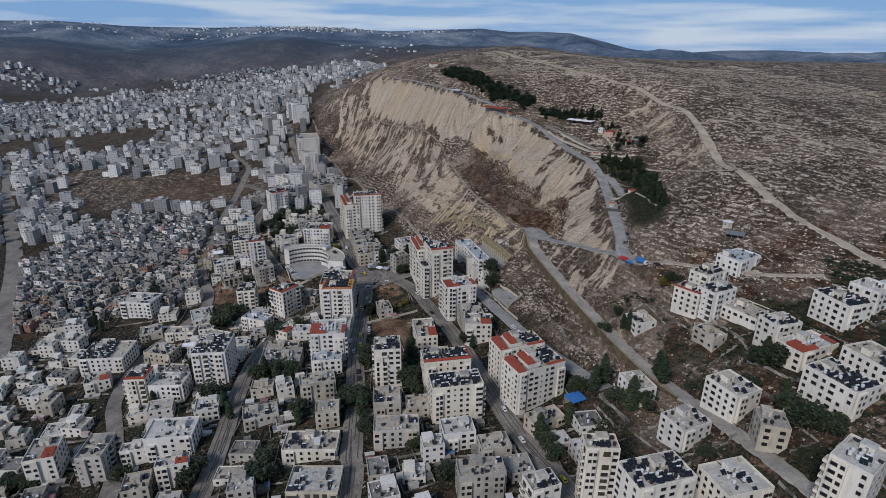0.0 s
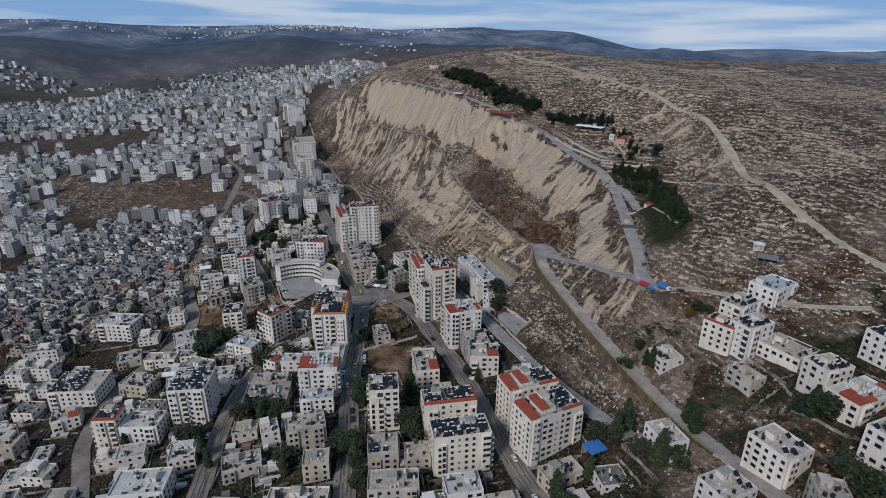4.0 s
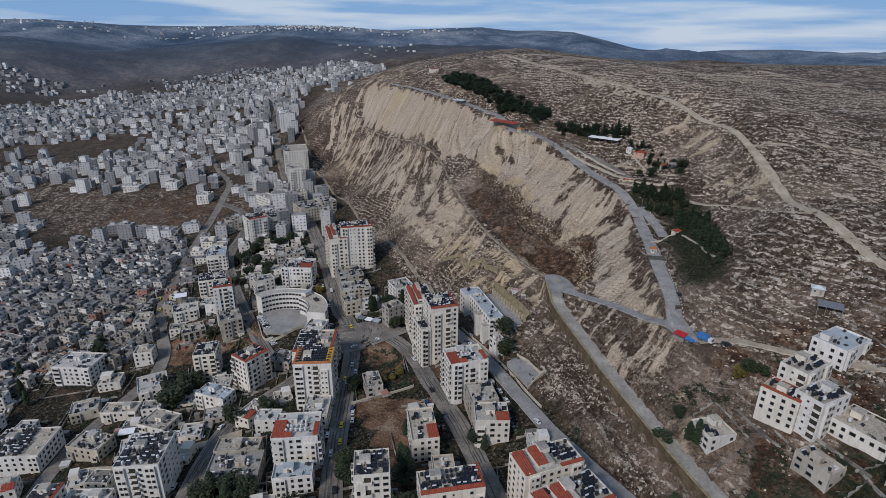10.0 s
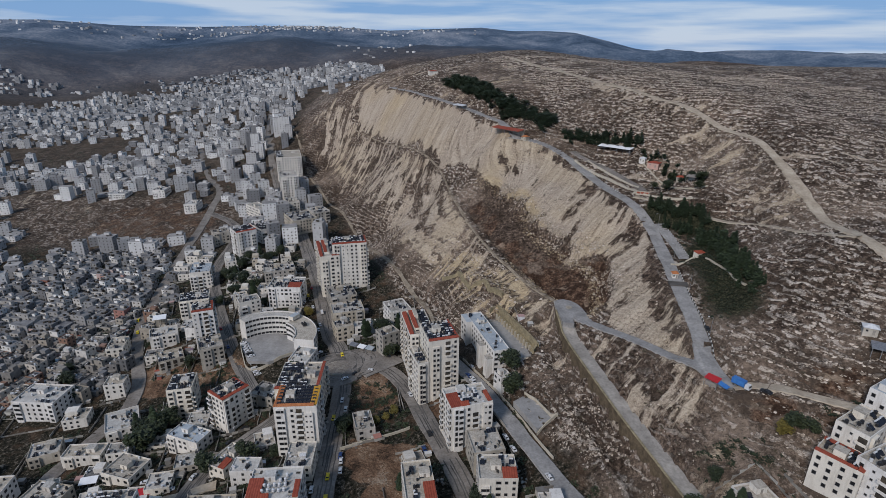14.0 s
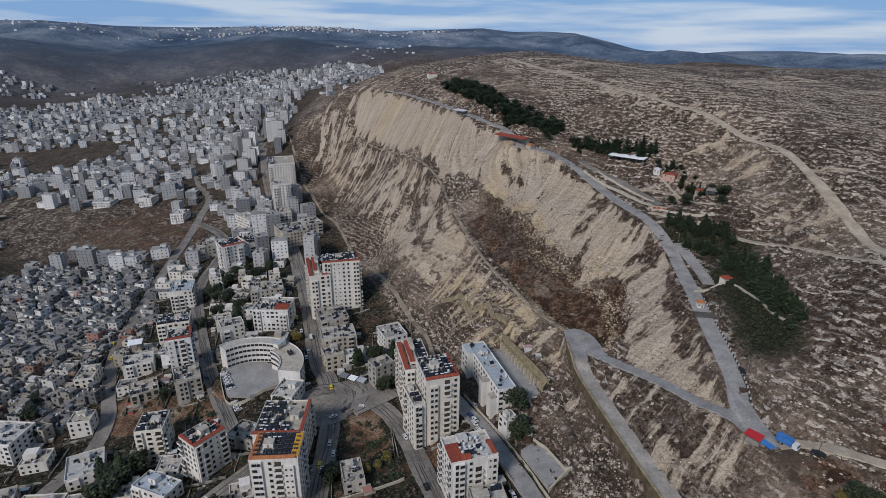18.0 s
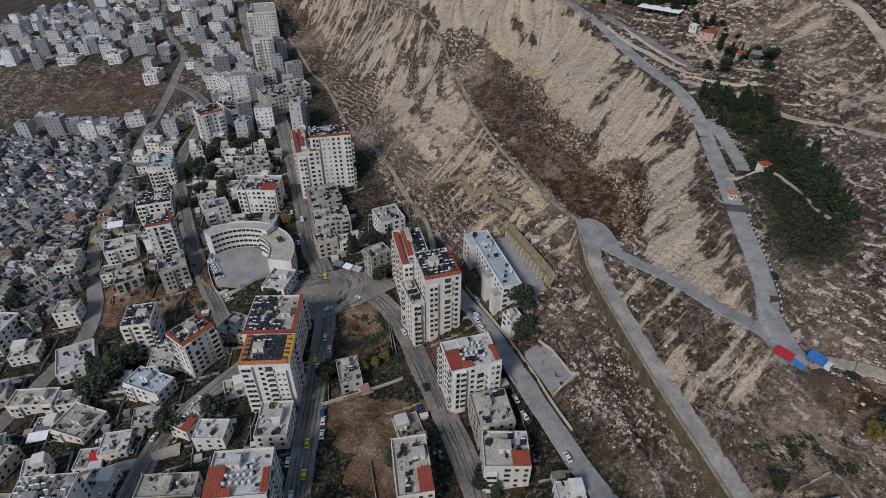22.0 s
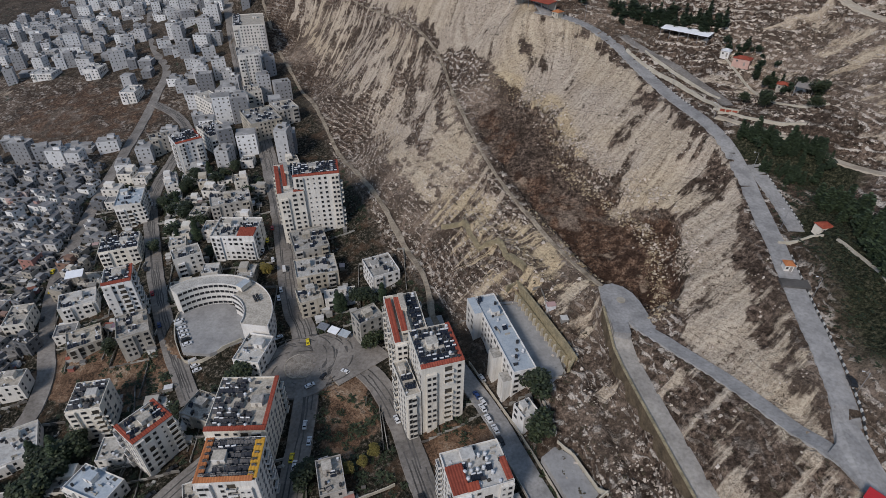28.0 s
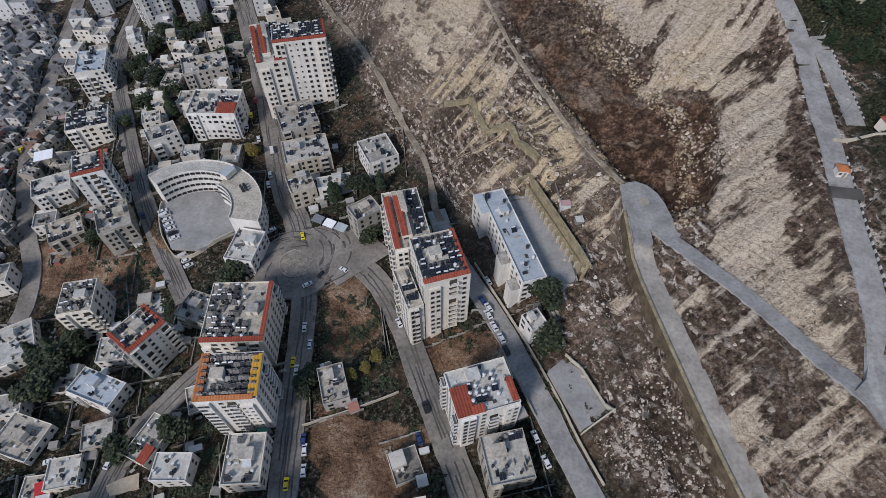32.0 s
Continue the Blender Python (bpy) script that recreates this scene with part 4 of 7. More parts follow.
        tiled(ob, w / 2 - 1.6, 0, H + 0.1, 3.2, d - 2, 0.3, YELLOW, "ochre sheet roof strip")
    elif style == "redcorner":
        tiled(ob, w * 0.3, -d * 0.3, H, w * 0.38, d * 0.38, 0.9)
    elif style == "tanksred":
        tiled(ob, -w / 2 + w * 0.14, -d * 0.18, H, w * 0.28, d * 0.6, 1.0)
        tiled(ob, -w * 0.16, -d / 2 + 1.4, H, w * 0.2, 2.6, 0.8)
        if w > 18:
            tiled(ob, w / 2 - 1.2, -d * 0.2, H, 2.2, d * 0.5, 0.4)
    elif style == "redroof":
        tiled(ob, 0, -d / 4, H, w + 0.6, d / 2 + 0.3, 1.6)
        m2 = Geo()
        m2.add([(-w / 2 - .3, 0, H + 1.75), (w / 2 + .3, 0, H + 1.75), (w / 2 + .3, d / 2 + .3, H + 0.1), (-w / 2 - .3, d / 2 + .3, H + 0.1),
                (-w / 2 - .3, 0, H), (w / 2 + .3, 0, H), (w / 2 + .3, d / 2 + .3, H - 0.1), (-w / 2 - .3, d / 2 + .3, H - 0.1)],
               [(0, 1, 2, 3), (1, 5, 6, 2), (0, 3, 7, 4), (3, 2, 6, 7)])
        child("tiled_roof", m2.mesh("tiled_roof", [TILE]), ob, None, "red tiled roof slope")
    elif style == "redridge":
        for k in range(2):                       # long strips step up from the outer edge
            tiled(ob, -w / 2 + w * (0.095 + 0.25 * k), -d * (0.06 - 0.06 * k), H + 0.1 + 1.1 * k, w * 0.17, d * (0.86 - 0.2 * k), 1.5)
        tiled(ob, w * 0.3, -d / 2 + 0.75, H, w * 0.38, 1.5, 0.5)
        up = Geo()
        up.box(-w * 0.1, d * 0.06, H - par, H + 1.2, w * 0.27, d * 0.78, top_mat=1)
        up.box(-w * 0.02, d * 0.22, H + 1.2, H + 3.4, w * 0.16, d * 0.34, top_mat=1)
        child("top_storey", up.mesh("top_storey", [mat, deck]), ob)
    elif style == "box":
        bx = Geo()
        bx.box(w * 0.12, -d * 0.1, z, z + 1.8, 2.6, 2.8, 0.1, bottom=True)
        bx.box(w * 0.12, -d * 0.1, z + 1.8, z + 1.95, 3.0, 3.2, 0.1, bottom=True)
        child("roof_box", bx.mesh("roof_box", [WHITE_TANK]), ob, None, "white sheet box")
    return ob

# ---- the town: x, y, width, depth, turn, height of the roof edge, storeys, roof, wall ----
house(-69.1, 340.4, 20.3, 16.7, 3.3, 27.3, 9, "orange", "white", 2)
house(-75.2, 369.6, 22.8, 25.4, 2.1, 19.5, 7, "panelred", "beige", 2)
house(-114.0, 365.6, 16.5, 13.2, 54.2, 13.2, 7, "rim", "white", 2)
house(-149.4, 385.5, 13.5, 15.7, 11.0, 3.8, 6, "panel", "beige", 2)
house(-130.3, 348.8, 19.4, 10.7, -20.2, -2.0, 3, "blue", "white", 2)
house(-102.4, 328.6, 9.5, 16.5, -23.4, 1.1, 2, "redcorner", "beige", 1)
house(-155.6, 332.3, 16.7, 14.6, -16.4, -8.8, 2, "plain", "beige", 1)
house(-64.2, 319.1, 12.6, 16.4, 2.7, 11.0, 3, "box", "beige", 1)
house(-38.7, 346.1, 9.5, 14.4, 17.2, 8.6, 2, "old", "grey", 1)
house(-99.4, 382.4, 15.4, 12.9, -19.7, 0.8, 2, "old", "grey", 1)
house(-84.5, 409.5, 12.4, 16.9, -10.2, 7.9, 3, "white", "white", 1)
house(-0.4, 378.5, 16.5, 20.3, 16.4, 42.5, 11, "panelred", "beige", 2)
house(-11.7, 373.2, 5.2, 17.9, 20.8, 30.4, 8, "plain", "beige", 2)
house(-13.2, 402.0, 14.5, 29.0, 14.0, 35.0, 8, "redridge", "beige", 2)
house(13.1, 334.5, 20.3, 15.8, 16.5, 32.7, 7, "tanksred", "white", 2)
house(20.9, 316.6, 14.2, 15.3, 11.1, 21.7, 3, "old", "grey", 1)
house(24.1, 296.8, 16.0, 13.9, 0.3, 24.8, 4, "redcorner", "beige", 2)
school = house(27.5, 397.1, 9.5, 45.3, 16.8, 32.2, 4, "blue", "white", 2)
house(33.6, 362.7, 6.7, 7.2, 27.1, 26.0, 2, "white", "white", 1)
house(-70.6, 513.6, 25.9, 16.1, 12.5, 44.8, 12, "panelred", "beige", 2)
house(-88.6, 517.6, 14.7, 35.9, 17.2, 36.5, 10, "redridge", "beige", 2)
house(-201.2, 540.7, 16.0, 21.1, 16.1, 9.3, 5, "blue", "white", 2)
house(-158.6, 444.1, 13.2, 14.0, 21.2, 22.2, 9, "panelred", "white", 2)
house(-149.3, 427.3, 14.4, 16.8, 27.4, 5.5, 4, "old", "grey", 1)
house(-194.0, 455.1, 17.9, 12.8, 25.5, -2.9, 3, "white", "white", 1)
house(-178.2, 429.6, 15.7, 13.5, 30.7, -5.9, 2, "frame", "grey", 1)
house(-140.1, 477.4, 14.8, 10.0, 31.1, 12.2, 4, "plain", "white", 2)
house(-115.6, 493.9, 24.4, 19.5, 0.5, 17.7, 5, "redcorner", "white", 2)
house(-133.8, 535.8, 24.7, 15.8, 21.5, 12.2, 3, "old", "grey", 1)
house(-74.0, 489.0, 19.3, 20.4, 22.3, 13.4, 3, "old", "grey", 1)
house(-66.0, 466.1, 22.0, 16.1, 17.8, 11.6, 3, "old", "grey", 1)
house(-65.5, 444.1, 11.7, 11.9, 24.5, 10.7, 3, "old", "grey", 1)
house(-50.3, 447.1, 16.0, 7.1, 13.6, 8.8, 2, "white", "white", 1)
house(-30.3, 462.4, 15.0, 16.7, 25.7, 15.2, 3, "plain", "white", 2)
house(-33.1, 422.3, 12.2, 9.5, 34.6, 17.5, 4, "old", "grey", 1)
house(-185.1, 602.8, 18.6, 18.7, 37.7, 22.7, 7, "panelred", "white", 2)
house(-174.3, 629.8, 18.2, 26.0, 42.3, 17.4, 4, "panel", "white", 1)
house(-200.2, 696.2, 14.1, 30.3, 46.2, 17.0, 5, "plain", "white", 1)
house(-219.4, 631.8, 15.2, 12.0, 32.8, 10.2, 4, "old", "grey", 1)
house(-126.5, 662.0, 17.2, 20.0, 33.2, 23.8, 4, "old", "grey", 1)
house(-141.4, 644.9, 24.4, 30.6, 32.4, 22.7, 4, "old", "grey", 1)
house(-166.3, 708.9, 13.6, 17.6, 24.0, 20.0, 5, "plain", "beige", 1)
house(-204.6, 848.5, 32.1, 47.6, 16.8, 44.6, 9, "panel", "white", 1)
house(-183.6, 765.5, 20.2, 29.1, 20.5, 36.8, 10, "plain", "white", 1)
house(-188.7, 496.8, 21.3, 16.2, 19.3, 4.3, 4, "panel", "beige", 1)
house(-66.0, 288.5, 20.4, 17.5, 5.0, 23.3, 6, "tanksred", "white", 2)
house(-27.7, 256.2, 14.2, 14.0, 7.0, 31.5, 8, "panel", "beige", 2)
house(-8.5, 293.4, 12.6, 22.3, 9.6, 20.6, 4, "redcorner", "beige", 2)
house(3.8, 250.8, 25.3, 12.4, 10.4, 28.0, 6, "panelred", "beige", 2)
house(8.6, 228.5, 25.6, 13.0, 10.6, 28.0, 6, "panel", "beige", 2)
house(-25.9, 229.9, 13.6, 12.4, 6.7, 17.3, 3, "old", "grey", 1)
house(42.8, 258.7, 26.6, 14.0, 20.0, 32.1, 7, "redridge", "beige", 2)
house(48.4, 237.8, 28.1, 15.6, 25.1, 33.3, 8, "redridge", "beige", 2)
house(92.5, 213.5, 11.0, 14.0, 14.0, 38.2, 4, "old", "white", 2)
house(101.5, 182.5, 15.2, 12.5, 23.0, 41.5, 4, "old", "white", 2)
house(123.8, 192.2, 13.9, 16.1, 22.9, 51.5, 4, "old", "beige", 2)
house(109.6, 261.5, 12.0, 11.5, 12.0, 45.2, 3, "old", "white", 2)
house(144.2, 255.4, 16.1, 10.8, 24.0, 66.5, 5, "panel", "white", 2)
house(146.7, 271.0, 18.0, 10.5, 30.5, 69.5, 5, "panel", "beige", 2)
house(134.2, 261.5, 10.0, 14.0, 38.0, 63.0, 4, "rim", "beige", 2)
house(167.7, 282.2, 19.2, 13.6, 29.3, 74.0, 3, "blue", "white", 2)
house(157.2, 246.0, 16.5, 18.5, 30.0, 59.0, 2, "plain", "beige", 2)
house(134.6, 236.5, 8.5, 13.0, 21.0, 51.5, 3, "old", "grey", 2)
house(158.0, 222.5, 14.0, 11.0, 14.0, 65.7, 5, "panel", "beige", 2)
house(161.6, 207.5, 22.5, 13.0, 21.6, 62.6, 3, "tanksred", "beige", 2)
house(155.7, 177.3, 15.4, 20.2, 21.7, 65.9, 4, "panel", "beige", 2)
house(173.5, 184.0, 15.1, 18.8, 16.0, 70.5, 4, "old", "beige", 1)
house(185.7, 224.4, 14.3, 18.1, 14.0, 76.4, 4, "panel", "beige", 2)
house(201.8, 228.7, 13.4, 13.7, -65.8, 80.2, 3, "white", "white", 1)
house(126.3, 168.3, 10.0, 11.8, -17.9, 52.5, 3, "old", "grey", 1)
house(75.9, 148.3, 22.8, 13.4, 15.4, 46.4, 7, "panel", "beige", 2)
house(61.5, 165.4, 12.6, 8.4, -2.2, 43.8, 8, "panel", "beige", 2)
house(103.6, 147.9, 18.4, 15.2, 14.4, 44.0, 3, "tanks", "beige", 1)
house(133.4, 136.2, 11.7, 16.4, -54.8, 64.1, 6, "tanks", "beige", 2)
house(39.4, 160.7, 11.9, 9.0, 18.4, 29.7, 5, "panel", "beige", 2)
house(17.6, 175.1, 19.3, 9.6, 6.5, 22.6, 4, "old", "grey", 1)
house(9.1, 206.2, 15.0, 11.2, 10.4, 17.9, 3, "white", "white", 1)
house(25.4, 198.0, 13.9, 10.0, 10.4, 16.0, 2, "old", "grey", 1)
house(51.0, 213.9, 17.1, 9.4, 24.1, 18.0, 2, "old", "grey", 1)
house(-133.2, 281.0, 19.1, 22.0, 5.4, 15.9, 8, "panel", "white", 2)
house(-153.6, 264.5, 18.8, 13.0, 3.0, 2.2, 3, "white", "white", 1)
house(-169.8, 263.3, 11.3, 12.0, 4.0, 6.6, 6, "panelred", "beige", 2)
house(-219.0, 313.9, 27.8, 22.1, 5.5, -9.3, 4, "panel", "white", 1)
house(-209.9, 285.5, 13.9, 11.3, 26.0, -11.0, 3, "redcorner", "beige", 1)
house(-189.8, 211.0, 12.9, 16.6, 17.2, -0.5, 5, "redcorner", "beige", 2)
house(-162.4, 208.6, 11.5, 17.0, 6.6, 3.4, 5, "old", "grey", 2)
house(-130.8, 219.1, 22.4, 14.9, 7.4, 5.3, 4, "white", "white", 1)
house(-146.1, 212.4, 13.4, 4.5, 11.8, -0.3, 3, "white", "white", 1)
house(-119.2, 194.9, 13.9, 7.3, 14.9, 7.4, 4, "redcorner", "beige", 1)
house(-132.7, 187.8, 11.0, 11.1, 17.3, 2.0, 3, "old", "grey", 1)
house(-83.2, 180.2, 10.5, 11.3, 11.7, 9.7, 3, "old", "grey", 1)
house(-58.8, 204.6, 24.9, 13.0, 2.0, 10.3, 3, "box", "beige", 1)
house(-51.9, 180.6, 21.8, 15.0, 0.4, 10.5, 2, "frame", "grey", 1)
house(-19.5, 209.0, 21.2, 11.1, 4.1, 16.9, 3, "old", "grey", 1)
house(-25.7, 232.5, 14.3, 9.1, 6.9, 14.3, 2, "old", "grey", 1)
house(-54.9, 224.4, 11.5, 9.3, 7.9, 14.6, 3, "old", "grey", 1)
house(-91.0, 231.0, 17.4, 10.0, 20.6, 6.4, 2, "old", "grey", 1)
house(-97.1, 254.7, 12.0, 8.6, 9.0, 5.7, 2, "old", "grey", 1)
house(-92.7, 278.2, 22.9, 15.8, 5.8, 9.9, 3, "old", "grey", 1)
house(-96.4, 292.7, 20.5, 9.1, 3.3, 8.3, 3, "old", "grey", 1)
house(-64.1, 244.6, 18.4, 10.2, 16.6, 17.2, 4, "old", "grey", 1)
house(-64.0, 269.7, 16.9, 9.1, 7.5, 14.7, 3, "blue", "white", 1)
house(-122.3, 240.2, 11.9, 12.4, 15.7, 3.5, 3, "tanks", "beige", 1)
house(-189.3, 320.4, 11.8, 12.4, 24.4, -12.8, 2, "redcorner", "beige", 1)
house(-237.0, 391.8, 25.5, 18.3, -3.7, -9.3, 4, "white", "white", 1)
house(-210.3, 351.8, 14.6, 12.5, 24.2, -15.1, 2, "old", "grey", 1)
house(-186.5, 348.1, 19.9, 9.7, 4.6, -13.1, 2, "plain", "beige", 1)
house(-180.2, 372.6, 17.1, 18.6, 29.5, -12.5, 2, "white", "white", 1)
house(-183.8, 315.0, 18.6, 12.5, -10.5, -9.0, 3, "old", "grey", 1)
house(-222.9, 447.1, 10.9, 16.4, 14.1, -7.7, 3, "plain", "beige", 1)
house(-200.9, 404.9, 11.4, 10.3, 11.0, -8.8, 3, "plain", "beige", 1)
house(-363.3, 810.3, 15.5, 19.8, 1.9, 5.5, 3, "white", "white", 1)
house(-424.8, 821.7, 22.2, 19.7, 1.9, -3.2, 2, "white", "white", 1)
house(-293.9, 743.3, 14.2, 19.9, 1.7, 6.6, 3, "white", "white", 1)

# ---- the curved school with its court ----
def curved_school():
    cx, cy, top = -112.0, 424.0, 13.2
    z0 = float(ground(np.array([cx]), np.array([cy + 20]), 0)[0])
    ob = thing("curved_school", cx, cy, z0, 0, "cream stone school curved round a paved court", "building")
    H = top - z0
    parts = (("wall", 138, 62, 24.5, 32.0, H), ("wall", 62, -8, 19.0, 32.5, H - 1.0))
    for name, a0, a1, r0, r1, h in parts:
        n = 22
        g, dk = Geo(), Geo()
        rim = [(r0, -3.0), (r0, h), (r0 + 0.3, h), (r0 + 0.3, h - 0.8), (r1 - 0.3, h - 0.8), (r1 - 0.3, h), (r1, h), (r1, -3.0)]
        v, q = [], []
        for i in range(n + 1):
            t = radians(a0 + (a1 - a0) * i / n)
            v += [(r * math.cos(t), r * math.sin(t), z) for r, z in rim]
        for i in range(n):
            for j in range(7):
                if j != 3:
                    q.append((8 * i + j, 8 * i + j + 1, 8 * i + 9 + j, 8 * i + 8 + j))
        q += [tuple(range(8)), tuple(range(8 * n + 7, 8 * n - 1, -1))]
        g.add(v, q)
        child("wall", g.mesh("wall", [WHITE]), ob)
        v = []
        for i in range(n + 1):
            t = radians(a0 + (a1 - a0) * i / n)
            v += [((r0 + 0.3) * math.cos(t), (r0 + 0.3) * math.sin(t), h - 0.79), ((r1 - 0.3) * math.cos(t), (r1 - 0.3) * math.sin(t), h - 0.79)]
        dk.add(v, [(2 * i, 2 * i + 2, 2 * i + 3, 2 * i + 1) for i in range(n)])
        child("roof", dk.mesh("roof", [DECK]), ob)
        k = 13 if a0 > 100 else 12
        for i in range(k):
            t = a0 + (a1 - a0) * (i + 0.5) / k
            for fl in range(4):
                zz = h - 3.6 * (fl + 1) + 1.3
                if zz > 0.3:
                    child("window", WIN_WIDE, ob, pose(r0 * math.cos(radians(t)), r0 * math.sin(radians(t)), zz, 0, 0, t - 90 + 0), )
                    child("window", WIN, ob, pose(r1 * math.cos(radians(t)), r1 * math.sin(radians(t)), zz, 0, 0, t + 90))
    up = Geo()
    t = radians(60)
    up.box(26.5 * math.cos(t), 26.5 * math.sin(t), H - 1.0, H + 1.6, 6.5, 4.0, t, top_mat=1)
    child("stair_room", up.mesh("stair_room", [BEIGE, DECK_BLUE]), ob)
    for i in range(6):
        a = radians(30 + 3.5 * (i % 3))
        r = 25.5 + 1.6 * (i // 3)
        child("water_tank", TANK_B, ob, pose(r * math.cos(a), r * math.sin(a), H - 1.78), "black plastic water tank")
    FOOTPRINTS.append((cx, cy + 4, 30))


curved_school()


def slab(name, points, mat, label, category, up=0.25, thick=3.0, kind="structure", level=None, beside=None):
    p = np.array(points, float)
    z = ground(p[:, 0], p[:, 1], 0) if level is None else np.full(len(p), float(level))
    if beside:
        z = np.array([LINES[beside][3][((LINES[beside][2] - q) ** 2).sum(1).argmin()] for q in p])
    top = [(x, y, h + up) for (x, y), h in zip(points, z)]
    low = [(x, y, h - thick) for x, y, h in top]
    n = len(points)
    g = Geo()
    g.add(top + low, [tuple(range(n))] + [(i, n + i, n + (i + 1) % n, (i + 1) % n) for i in range(n)])
    return tagged(new(name, g.mesh(name, [mat])), label, category, kind=kind)


def sharp(points):
    """Keeps the corners of a line square."""
    out = [points[0]]
    for a, b, c in zip(points, points[1:], points[2:]):
        for q, w in ((a, 0.5), (b, 0), (c, 0.5)):
            d = math.hypot(q[0] - b[0], q[1] - b[1]) or 1
            out.append((b[0] + (q[0] - b[0]) * w / d, b[1] + (q[1] - b[1]) * w / d))
    return out + [points[-1]]


def wall_line(name, points, height, thick, mat, label, sink=3.0, level=None, step=4.0, cap=True):
    """A free or retaining wall that follows the ground in short level steps."""
    line = along(points, step)
    z = ground(line[:, 0], line[:, 1], 0) if level is None else np.interp(np.linspace(0, 1, len(line)), np.linspace(0, 1, len(level)), level)
    g = Geo()
    s = sides(line)
    v, q = [], []
    for i in range(len(line)):
        for o, up in ((-thick / 2, -sink), (-thick / 2, height), (thick / 2, height), (thick / 2, -sink)):
            v.append((line[i, 0] + s[i, 0] * o, line[i, 1] + s[i, 1] * o, z[i] + up))
    for i in range(len(line) - 1):
        for j in range(3):
            q.append((4 * i + j, 4 * i + j + 1, 4 * i + j + 5, 4 * i + j + 4))
    n = len(line) - 1
    q += [(3, 2, 1, 0), (4 * n, 4 * n + 1, 4 * n + 2, 4 * n + 3)]
    g.add(v, q)
    return tagged(new(name, g.mesh(name, [mat])), label, "wall", kind="structure")


RETAIN = simple("brown_masonry", (0.17, 0.13, 0.085), (0.085, 0.066, 0.046), 0.3, 0.92, fine=1.6, spots=0.45, relief=0.2)
PAVING = simple("pale_concrete_paving", (0.34, 0.335, 0.325), (0.26, 0.255, 0.25), 0.12, 0.9, fine=0.8, spots=0.3)
PALE = simple("pale_masonry", (0.5, 0.46, 0.38), (0.4, 0.36, 0.29), 0.3, 0.9, fine=2.0)

slab("pavement_court", [(-134, 441), (-129, 427), (-121, 414), (-108, 413), (-95, 421), (-91, 424), (-92, 436), (-100, 444), (-112, 449), (-126, 448)], PAVING, "pale concrete court of the curved school", "court", 0.12, 2, level=-0.6)
wall_line("wall_court", [(-133, 441), (-130, 428), (-121, 413), (-107, 414), (-95, 422)], 1.8, 0.4, PALE, "pale masonry wall round the court")
# the long school: end wing and stair tower, yard, two-tiered retaining wall
g = Geo()
g.box(-6.4, 17.4, -3, 32.2 - school.location.z, 3.4, 10.4, top_mat=1)
child("wing", g.mesh("wing", [WHITE, DECK_BLUE]), school)
g = Geo()
g.box(-6.6, -9.0, -3, 29.6 - school.location.z, 4.0, 5.2, top_mat=1)
g.box(-6.6, -19.5, -3, 27.0 - school.location.z, 3.6, 5.0, top_mat=1)
child("stair_tower", g.mesh("stair_tower", [WHITE, DECK]), school)
for k in range(3):
    for u in (15.0, 19.5):
        child("window", WIN_WIDE, school, pose(-8.1, u, 27.6 - 3.2 * k - school.location.z, 0, 0, 270))
slab("pavement_yard", [(26, 421), (36.2, 424), (52.4, 384.0), (49, 377), (40, 372), (33, 396)], PAVING, "patched grey concrete school yard", "yard", 0.12, 3, level=25.5)
QUARRY = simple("yellow_masonry", (0.36, 0.3, 0.19), (0.22, 0.19, 0.125), 0.35, 0.92, fine=1.3, spots=0.55, relief=0.25)
wall_line("wall_quarry", sharp([(31.5, 424.6), (36.8, 427.4), (45.5, 405), (54.4, 382.2), (51.5, 377.5)]), 0.3, 1.1, QUARRY, "high yellowish masonry retaining wall", 14, level=[32.0, 33.4, 33.6, 33.4, 31.0], step=2.5)
wall_line("wall_quarry_lower", [(36.0, 424.6), (44.6, 403.0), (52.6, 383.2)], 0.2, 0.8, QUARRY, "buttressed yellowish retaining wall", 8, level=[29.4, 29.6, 29.4], step=2.5)
slab("ledge_wall_quarry", [(36.2, 425), (36.8, 426.4), (45.3, 404.6), (53.9, 382.4), (52.9, 383), (44.9, 403)], TRACK, "weedy earth ledge between the two walls", "ledge", 0.0, 3, level=28.9)
bt = Geo()
bt.box(0, 0, -5, 0.0, 1.5, 0.7)
BUTTRESS = bt.mesh("buttress", [PALE])
for i in range(13):
    t = (i + 0.5) / 13
    child("buttress", BUTTRESS, bpy.data.objects["wall_quarry_lower"], pose(35.5 + 16.2 * t, 423.6 - 40.0 * t, 29.3, 0, 0, 21.5))
wall_line("wall_quarry_cut", sharp([(2, 480.5), (13.5, 475), (21, 453.5), (29.5, 450), (35, 437.5), (40, 430)]), 2.2, 1.6, QUARRY, "stepped ochre rock cut across the slope", 5, step=2.5)
slab("pavement_lower_yard", [(37.2, 345.5), (43, 350), (48, 346), (55.2, 330), (45.6, 325.3)], PAVING, "pale concrete yard beside the street", "yard", 0.12, 3, level=20.6)
wall_line("wall_yard", sharp([(43.5, 351), (48.3, 346.3), (55.6, 330), (45.8, 324.6)]), 1.6, 0.4, PALE, "pale masonry yard wall")
wall_line("wall_street", [(14, 396), (21, 381.5), (29.5, 363), (35.5, 348.5), (40.5, 336), (45, 322.5), (50.5, 309)], 1.3, 0.4, PALE, "low masonry wall along the street", 3)

